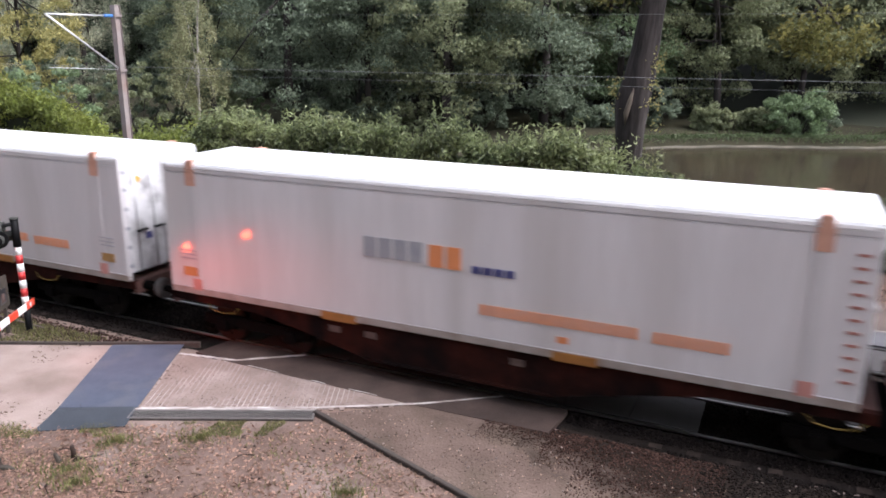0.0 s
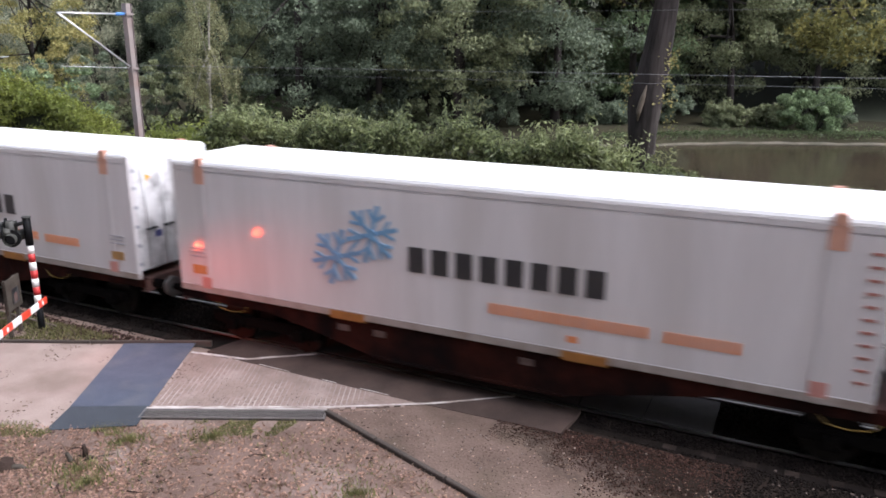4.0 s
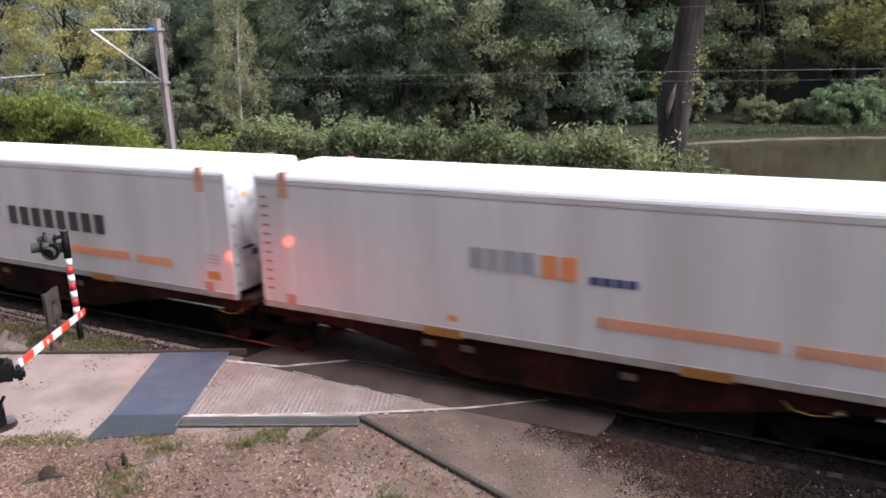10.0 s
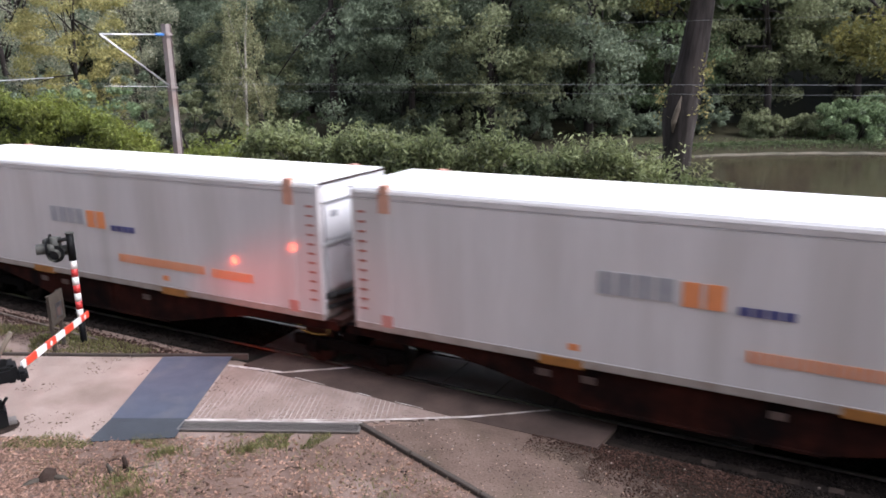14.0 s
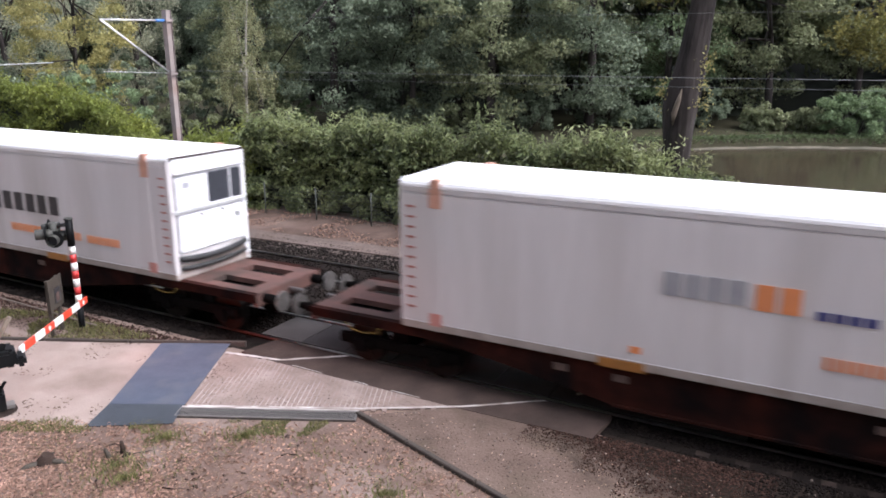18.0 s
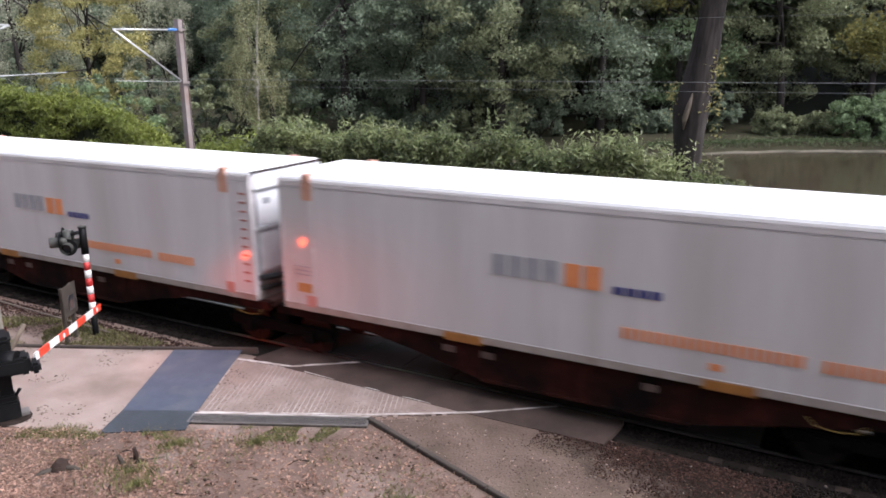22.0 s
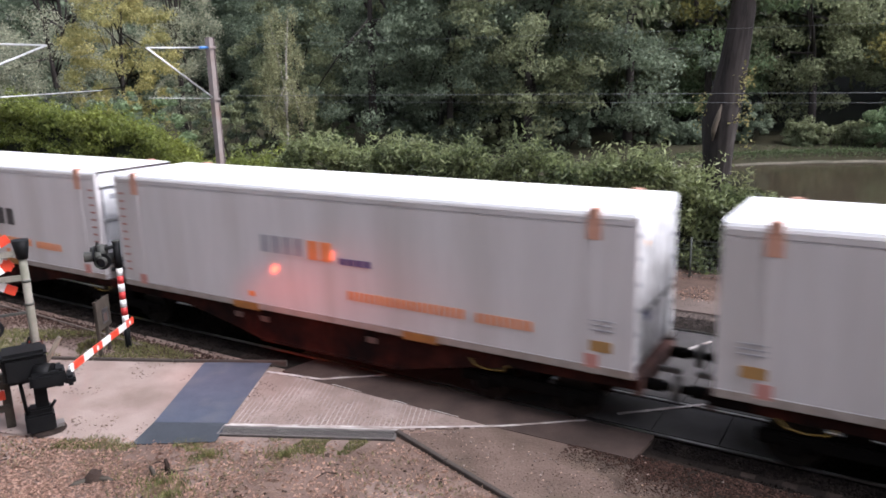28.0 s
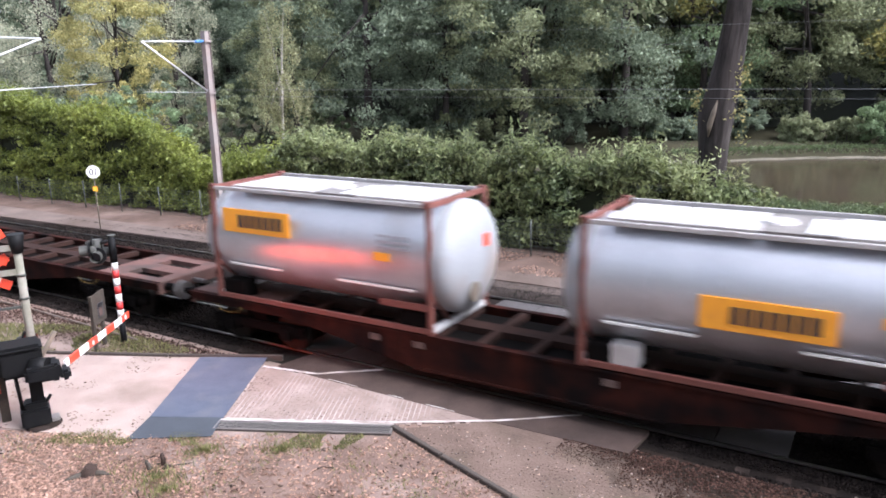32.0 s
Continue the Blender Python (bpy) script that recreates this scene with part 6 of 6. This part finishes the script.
cross = thing("crossing_sign", "pale mossy post with two red and white crosses", "crossing sign", at=pose(-9.11, -4.96, 0, 0, 0, 58))
part("post", tube(B(), (0, 0, -0.2), (0, 0, 2.92), 0.085, 0.08, n=14), M_POST, cross, "pale mossy post")
for z in (0.95, 1.9, 2.4):
    part("clamp", tube(B(), (0, 0, z), (0, 0, z + 0.05), 0.095, n=14), M_OLIVE, cross)
part("cap", tube(B(), (0, 0, 2.90), (0, 0, 3.30), 0.105, 0.17, n=14), M_BLACKPAINT, cross, "flared black cap")
for zc in (3.02, 2.50):
    for a in (28, -28):
        m = pose(-0.80, 0.12 + (0.02 if a > 0 else 0), zc) @ pose(0, 0, 0, 0, a, 0)
        arm = part("cross_arm", box(B(), -0.64, 0.64, -0.008, 0.008, -0.095, 0.095), M_WHITE, cross, "white cross arm", m=m)
        for x in (-0.56, 0.56):
            part("arm_tip", box(B(), x - 0.11, x + 0.11, -0.012, 0.012, -0.0955, 0.0955), M_BOOMRED, arm, "orange-red tip")
    part("sign_bracket", box(B(), -1.3, 0.0, -0.03, 0.02, zc - 0.06, zc + 0.06), M_POST, cross, "grey-green bracket")
part("lamp_arm", box(B(), -1.1, 0.02, -0.03, 0.03, 1.72, 1.77), M_OLIVE, cross)
for x in (-0.72, -1.25):
    lamp_head(cross, (x, -0.05, 1.48), 20, False)
# Added lit lamp, unseen, set where its reflection on the containers fits.
lamp_head(cross, (-0.12, 0.16, 0.96), -103, True)

# Second added lamp with a stalk, placed by its reflection alone.
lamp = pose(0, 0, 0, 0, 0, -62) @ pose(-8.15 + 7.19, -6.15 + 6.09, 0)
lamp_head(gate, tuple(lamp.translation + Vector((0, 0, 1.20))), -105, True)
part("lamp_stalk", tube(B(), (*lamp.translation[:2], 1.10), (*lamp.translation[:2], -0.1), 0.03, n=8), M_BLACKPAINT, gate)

rail_fence = thing("wooden_fence", "weathered grey-green wooden post and rail fence end", "fence", at=pose(-7.95, -6.30, 0, 0, 0, 62))
part("post", box(B(), -0.08, 0.08, -0.08, 0.08, -0.2, 1.08, 0.015), M_DARKWOOD, rail_fence)
for z in (0.42, 0.90):
    part("rail", box(B(), -3.0, 0.02, -0.13, -0.08, z - 0.07, z + 0.07, 0.008), M_DARKWOOD, rail_fence)
part("post", box(B(), -2.67, -2.53, -0.08, 0.08, -0.2, 1.08, 0.015), M_DARKWOOD, rail_fence)

part("warning_board", box(B(), -1.6, -0.02, -0.16, -0.135, 0.62, 0.80), M_WHITE, rail_fence, "white board with a red end")
part("board_end", box(B(), -0.30, -0.02, -0.166, -0.158, 0.62, 0.80), M_BOOMRED, rail_fence, "red board end")

stay = thing("timber_stay", "leaning brown timber stay beside the track", "timber", at=pose(-9.6, -4.2, 0, 0, 0, 58))
part("plank", tube(B(), (-0.55, 0, -0.1), (0.05, 0, 0.85), 0.055, n=6), M_WOOD, stay)

km = thing("distance_sign", "round white distance sign on a thin post", "sign", at=pose(-22.6, 6.1, -0.1, 0, 0, 48))
part("post", tube(B(), (0, 0, -0.2), (0, 0, 2.5), 0.025, n=8), M_WOOD, km)
sgn = part("disc", disc(B(), (0, -0.04, 2.52), 0.27, "y", 0.02, 28), M_WHITE, km, "white round plate")
tx = bpy.data.curves.new("numeral", "FONT")
tx.body, tx.size, tx.extrude, tx.align_x = "0", 0.36, 0.004, "CENTER"
num = new("numeral", tx)
num.parent = sgn
num.matrix_basis = pose(-0.07, -0.056, 2.40, 90)
num.data.materials.append(M_INKBLACK)
part("numeral_bar", box(box(B(), 0.08, 0.12, -0.06, -0.05, 2.52, 2.66), 0.08, 0.12, -0.06, -0.05, 2.36, 2.50), M_INKBLACK, sgn)
part("yellow_tag", box(B(), -0.09, 0.09, -0.05, -0.03, 1.72, 1.90), M_SIGNYEL, km, "small yellow tag")

for x, y, tag in ((5.71, 7.74, True), (6.56, 8.57, False)):
    pp = thing("path_post", "dark steel post beside the path" + (" with a lime yellow tag" if tag else ""), "post", group="posts beside the path", at=pose(x, y, 0))
    part("shaft", tube(B(), (0, 0, -0.2), (0, 0, 1.62), 0.045, n=10), M_BLACKPAINT, pp)
    if tag:
        part("tag", box(B(), 0.03, 0.25, -0.065, -0.05, 1.40, 1.60), mat("pale_lime_tag", (0.66, 0.72, 0.10), (0.6, 0.66, 0.1), 0.5), pp, "lime yellow tag")

# Anti-slip mat, drain, edging.
matt = thing("anti_slip_mat", "blue-grey ribbed anti-slip mat across the path", "mat")
part("long_piece", slab(B(), [(-5.6, -4.87), (-4.31, -4.21), (-5.76, -1.46), (-7.15, -2.24)], 0.001, 0.014), M_MAT, matt)
part("end_piece", slab(B(), [(-5.21, -5.68), (-3.93, -4.86), (-4.31, -4.22), (-5.59, -4.88)], 0.001, 0.018), M_MATDARK, matt, "darker end piece")
drain = thing("drain", "long galvanised drain grate in a concrete kerb", "drain")
dx_, dy_ = 3.03, 1.42
ang = math.degrees(math.atan2(dy_, dx_))
mm = pose(-4.25, -4.40, 0, 0, 0, ang)
part("kerb", box(B(), 0, 3.35, 0.085, 0.135, -0.2, 0.022, 0.01), M_PAINT, drain, "pale worn kerb", m=mm)
# Black box right under the bars stands for shade in the hollow.
part("channel", box(B(), 0, 3.35, -0.26, 0.075, -0.25, 0.0), M_BLACKPAINT, drain, m=mm)
fr = part("frame", box(box(box(box(B(), 0, 3.35, -0.26, -0.235, -0.03, 0.02), 0, 3.35, 0.05, 0.075, -0.03, 0.02), 0, 0.025, -0.235, 0.05, -0.03, 0.02), 3.325, 3.35, -0.235, 0.05, -0.03, 0.02), M_GRATE, drain, m=mm)
barm = mesh_of("grate_bar", box(B(), -0.006, 0.006, -0.235, 0.05, 0.001, 0.012), M_GRATE)
for k in range(100):
    part("grate_bar", barm, M_GRATE, drain, m=mm @ pose(0.045 + 0.033 * k, 0, 0))
part("long_bar", box(B(), 0.03, 3.32, -0.10, -0.09, 0.0125, 0.017), M_GRATE, drain, m=mm)
for name, pts in (("timber_edging", [(-11.95, -4.37), (-9.65, -3.35), (-7.86, -2.52), (-5.42, -1.32)]), ("board_edging", [(-1.23, -2.96), (0.13, -3.46), (1.71, -4.02), (3.69, -4.74)])):
    tim = thing(name, "dark weathered timber edging along the path", "edging")
    for (x0, y0), (x1, y1) in zip(pts, pts[1:]):
        n = math.hypot(x1 - x0, y1 - y0)
        part("board", box(B(), 0, n - 0.02, -0.05, 0.05, -0.2, 0.055, 0.012), M_TIMBER, tim, m=pose(x0, y0, 0, 0, 0, math.degrees(math.atan2(y1 - y0, x1 - x0))))


# ---- small growth and litter ----
def spread(n, pts_ok, box_, seed, z=0.0):
    r = np.random.default_rng(seed)
    x, y = r.uniform(box_[0], box_[1], n), r.uniform(box_[2], box_[3], n)
    ok = pts_ok(x, y)
    x, y = x[ok], y[ok]
    return np.stack([x, y, ground_z(x, y) + z], 1)


def patchy(x, y, s, cut):
    return np.array([noise.noise((a * s, b * s, 4.2)) for a, b in zip(x, y)]) > cut


c = spread(190000, lambda x, y: (rise(x, y) > 0.005) & (rng.uniform(0, 1, len(x)) < 0.25 + 0.75 * step(0.5, -4.5, x + 0.5 * y + 4)) & (rng.uniform(0, 1, len(x)) < 0.35 + 0.65 * step(0.03, 0.22, rise(x, y))) & (patchy(x, y, 0.9, -0.30) | (rng.uniform(0, 1, len(x)) < 0.3)), (-13, 3, -11, -3.0), 61, 0.02)
whole("leaf_litter", scatter_mesh("leaf_litter", M_LITTER, c, 0.034, 0.72, 0.55, 61), M_LITTER, "dry brown fallen leaves covering the slope", "leaf litter", kind="stuff")
c = spread(16000, lambda x, y: patchy(x, y, 0.8, -0.15), (-20, 14, 7.6, 10.6), 62, 0.03)
whole("leaf_litter", scatter_mesh("leaf_litter", M_LITTER, c, 0.030, 0.75, 0.6, 62), M_LITTER, "dry brown fallen leaves beneath the hedge", "leaf litter", kind="stuff")


def blades(name, centres, height, seed, label):
    r = np.random.default_rng(seed)
    n = len(centres)
    th = r.uniform(0, 2 * math.pi, n)
    lean = r.normal(size=(n, 2)) * 0.5 * height
    h = height * r.uniform(0.5, 1.3, n)
    w = np.stack([np.cos(th), np.sin(th), 0 * th], 1) * 0.011
    tipp = centres + np.stack([lean[:, 0], lean[:, 1], h], 1)
    v = np.stack([centres - w, centres + w, tipp], 1).reshape(-1, 3)
    me = bpy.data.meshes.new(name)
    me.from_pydata(v.tolist(), [], np.arange(3 * n).reshape(-1, 3).tolist())
    me.materials.append(M_GRASS)
    return whole(name, me, M_GRASS, label, "grass", kind="stuff")


def strip(x, y):
    """Between the timber edging and the ballast."""
    edge = -1.32 + (x + 5.42) * 0.467
    return (y > edge + 0.15) & (y < np.minimum(-1.9, edge + 2.2)) & patchy(x, y, 1.1, -0.25)


blades("grass", spread(30000, strip, (-16, -6.5, -6, -1.9), 63), 0.10, 63, "thin rough grass beside the ballast")
blades("grass", spread(36000, lambda x, y: (np.abs((x + 2.28) * 0.444 - (y + 3.87) * 0.896 - 0.25) < 0.30) & patchy(x, y, 1.6, -0.05), (-6.5, -1.5, -6.5, -3.2), 64), 0.055, 64, "green grass tufts along the foot of the slope")
blades("moss", spread(3200, lambda x, y: (np.abs(y + 2.45 + 0.03 * (x - 3)) < 0.28) & patchy(x, y, 2.2, 0.12), (2.3, 6.5, -2.9, -2.0), 67), 0.022, 67, "low green moss in the gravel beside the track")
blades("grass", spread(9000, lambda x, y: (rise(x, y) > 0.02) & (patchy(x, y, 1.0, 0.15) | (rise(x, y) < 0.12) & patchy(x, y, 2.0, -0.05)), (-12, 2, -10, -3.2), 65), 0.07, 65, "thin grass tufts on the slope")
c = spread(260, lambda x, y: x > -40, (-1, 9, -5, -2), 66, 0.03)
whole("pebbles", stones_mesh("pebbles", M_STONE, c, 0.022, 66), M_STONE, "pale pebbles on the dirt path", "pebbles", kind="stuff")


# Clods, straw and twigs on the slope; specks of dirt on the sand.
c = spread(6000, lambda x, y: (rise(x, y) > 0.03) & patchy(x, y, 1.4, 0.12), (-13, 3, -11, -3.0), 67, 0.0)
whole("soil_clods", stones_mesh("soil_clods", M_CLOD, c, 0.028, 67), M_CLOD, "dark crumbs of soil among the leaves", "soil", kind="stuff")
c = spread(16000, lambda x, y: (rise(x, y) > 0.0) & patchy(x, y, 0.7, -0.2), (-13, 3, -11, -3.0), 68, 0.025)
whole("dry_straw", scatter_mesh("dry_straw", M_STRAW, c, 0.055, 0.8, 0.07, 68), M_STRAW, "pale straw and thin twigs on the slope", "straw", kind="stuff")
c = spread(3200, lambda x, y: (rise(x, y) <= 0.0) & patchy(x, y, 1.2, 0.08), (-14, -4.6, -7.5, -2.0), 69, 0.036)
whole("dirt_specks", scatter_mesh("dirt_specks", M_DIRT, c, 0.034, 0.92, 0.5, 69), M_DIRT, "dark specks of dirt and leaf on the sand path", "dirt", kind="stuff")
c = spread(1500, lambda x, y: (y < -1.9), (-5, 3, -4.4, -1.8), 70, 0.034)
whole("dirt_specks", scatter_mesh("dirt_specks", M_CLOD, c, 0.016, 0.92, 0.55, 70), M_CLOD, "dark specks of dirt on the paving", "dirt", kind="stuff")
for k, (x, y, q) in enumerate(((-4.55, -6.88, 1.0), (-3.62, -6.12, 0.55))):
    st = thing("tree_stump", "dark rotten stump among dead leaves", "stump", at=on_ground(x, y, 0.06, 40 * k))
    sb_ = B()
    limb(sb_, [(0, 0, 0), (0.02, 0, 0.10 * q), (0.05, 0.02, 0.22 * q)], [0.20 * q, 0.15 * q, 0.09 * q], 9)
    part("stub", sb_, M_CLOD, st)
    for a, n in ((0.4, 0.5), (2.2, 0.4), (4.4, 0.55)):
        rt = B()
        limb(rt, [(0, 0, 0.08 * q), (0.5 * n * math.cos(a), 0.5 * n * math.sin(a), 0.10 * q), (n * math.cos(a), n * math.sin(a), 0.02)], [0.07 * q, 0.045 * q, 0.012], 6)
        part("root", rt, M_DARKWOOD, st)
for k, (x, y, h, lean, m_) in enumerate(((-3.75, -6.07, 0.26, 0.03, M_CLOD), (-3.78, -6.30, 0.20, -0.05, M_DARKWOOD), (-3.60, -6.35, 0.34, 0.10, M_STRAW), (-3.92, -6.22, 0.30, -0.12, M_STRAW), (-3.30, -6.70, 0.22, 0.06, M_STRAW))):
    sk = B()
    limb(sk, [(0, 0, -0.05), (lean * 0.5, 0.01, 0.5 * h), (lean, -0.02, h)], [0.05, 0.042, 0.03] if k < 2 else [0.011, 0.010, 0.006], 7)
    whole("dead_stick", sk, m_, "short dead stub standing in the leaves" if k < 2 else "pale dry stick standing in the leaves", "stick", "sticks on the slope", at=on_ground(x, y, 0.02))
rt_ = random.Random(9)
for k in range(26):
    x, y = rt_.uniform(-7.5, 1.5), rt_.uniform(-8.2, -4.6)
    if float(rise(np.float64(x), np.float64(y))) < 0.05:
        continue
    n, a = rt_.uniform(0.25, 0.7), rt_.uniform(0, 6.3)
    tw = B()
    limb(tw, [(0, 0, 0), (0.5 * n * math.cos(a), 0.5 * n * math.sin(a), 0.05), (n * math.cos(a + 0.2), n * math.sin(a + 0.2), rt_.uniform(0.01, 0.12))], [0.012, 0.009, 0.004], 5)
    whole("twig", tw, M_STRAW if k % 3 else M_CLOD, "thin dry twig on the slope", "twig", "twigs on the slope", at=on_ground(x, y, -0.03))
for k, (x, y, q) in enumerate(((-3.42, -6.42, 0.17), (-2.98, -6.66, 0.10), (0.72, -5.05, 0.12), (-3.62, -5.35, 0.10), (-2.45, -4.65, 0.09))):
    r9 = np.random.default_rng(90 + k)
    th, rad = r9.uniform(0, 6.3, 260), np.abs(r9.normal(size=260)) * q * 2.2
    c = np.stack([x + rad * np.cos(th), y + rad * np.sin(th), np.zeros(260)], 1)
    c[:, 2] = ground_z(c[:, 0], c[:, 1])
    blades("grass_tuft", c, 0.07 + q * 0.4, 90 + k, "green tuft of long grass on the slope")
duct = thing("cable_duct", "thin pale concrete cable duct edge in the grass", "cable duct")
part("edge", limb(B(), [(-20.0, -1.9, 0.0), (-14.39, -1.93, 0.0), (-11.39, -2.06, 0.0), (-9.5, -2.15, 0.0)], [0.022] * 4, 6), M_STONE, duct)


c = spread(2600, lambda x, y: (rise(x, y) <= 0.0) & patchy(x, y, 1.3, 0.0), (-1.2, 10, -5.2, -1.85), 71, 0.033)
whole("path_crumbs", stones_mesh("path_crumbs", M_DIRT, c, 0.012, 71), M_DIRT, "small dark crumbs on the dirt path", "dirt", kind="stuff")
c = spread(1500, lambda x, y: rise(x, y) <= 0.0, (-1.2, 10, -5.2, -1.85), 72, 0.033)
whole("path_leaves", scatter_mesh("path_leaves", M_STRAW, c, 0.020, 0.9, 0.4, 72), M_STRAW, "bits of straw and leaf on the dirt path", "leaf litter", kind="stuff")
c = spread(2600, lambda x, y: patchy(x, y, 0.8, -0.1), (-20, 12, 6.6, 10.4), 73, 0.02)
whole("soil_clods", stones_mesh("soil_clods", M_CLOD, c, 0.024, 73), M_CLOD, "dark crumbs of soil beneath the hedge", "soil", kind="stuff")


# ---- bricks of the paving between the lines ----
paving = thing("brick_paving", "worn brown brick paving with pale paint streaks", "paving", kind="structure")
PAVE = [(-4.29, -4.21), (-1.29, -2.81), (0.36, -1.82), (-4.1, -1.77), (-5.42, -1.99)]
part("bedding", slab(B(), PAVE, -0.12, -0.005), M_JOINT, paving, "sandy joints")


def inside(x, y, poly):
    odd = False
    for (x0, y0), (x1, y1) in zip(poly, poly[1:] + poly[:1]):
        if (y0 > y) != (y1 > y) and x < (x1 - x0) * (y - y0) / (y1 - y0) + x0:
            odd = not odd
    return odd


brick = mesh_of("brick", box(B(), -0.096, 0.096, -0.0435, 0.0435, -0.05, 0.0, 0.005), M_BRICK)
rest = B()
count = 0
for i in range(34):
    for j in range(110):
        u, w = 0.206 * i + (0.103 if j % 2 else 0), 0.101 * j
        a = radians(115)
        x, y = 2.0 + u * math.cos(a) - w * math.sin(a), -5.2 + u * math.sin(a) + w * math.cos(a)
        if not inside(x, y, PAVE):
            continue
        dz = random.uniform(-0.003, 0.001)
        if count < 300 and -4.4 < x < -0.8 and y < -2.2:
            part("brick", brick, M_BRICK, paving, m=pose(x, y, dz, 0, 0, 115 + random.uniform(-1, 1)))
            count += 1
        else:
            m = pose(x, y, dz, 0, 0, 115 + random.uniform(-1, 1))
            v = [rest.verts.new(m @ Vector(p)) for p in ((-0.095, -0.042, -0.05), (0.095, -0.042, -0.05), (0.095, 0.042, -0.05), (-0.095, 0.042, -0.05), (-0.095, -0.042, 0), (0.095, -0.042, 0), (0.095, 0.042, 0), (-0.095, 0.042, 0))]
            for q in ((4, 5, 6, 7), (0, 1, 5, 4), (1, 2, 6, 5), (2, 3, 7, 6), (3, 0, 4, 7)):
                rest.faces.new([v[k] for k in q])
tagged(part("joined_bricks", rest, M_BRICK, paving), kind="stuff")


# ---- what moves: the train, and its wheels while they pass ----
def motions():
    times = [0.5 * k for k in range(65)]
    for ob, x, z in TRAIN:
        walk(ob, [(t, pose(x + travelled(t), 0, z)) for t in times])
        for w in ob.children_recursive:
            if not w.name.startswith("wheelset"):
                continue
            base = w.matrix_basis.copy()
            rows, turn, last = [(0.0, base)], 0.0, 0.0
            for k in range(1, 401):
                t = 0.08 * k
                here = x + base.translation.x + travelled(t)
                if -20 < here < 12:
                    turn += degrees_rolled(t) - degrees_rolled(max(last, t - 0.08))
                    rows.append((t, base @ pose(0, 0, 0, 0, turn, 0)))
                last = t
            if rows[-1][0] < 32.0:
                rows.append((32.0, base @ pose(0, 0, 0, 0, turn, 0)))
            walk(w, rows)


def degrees_rolled(t):
    return math.degrees(travelled(t) / WHEEL)


motions()
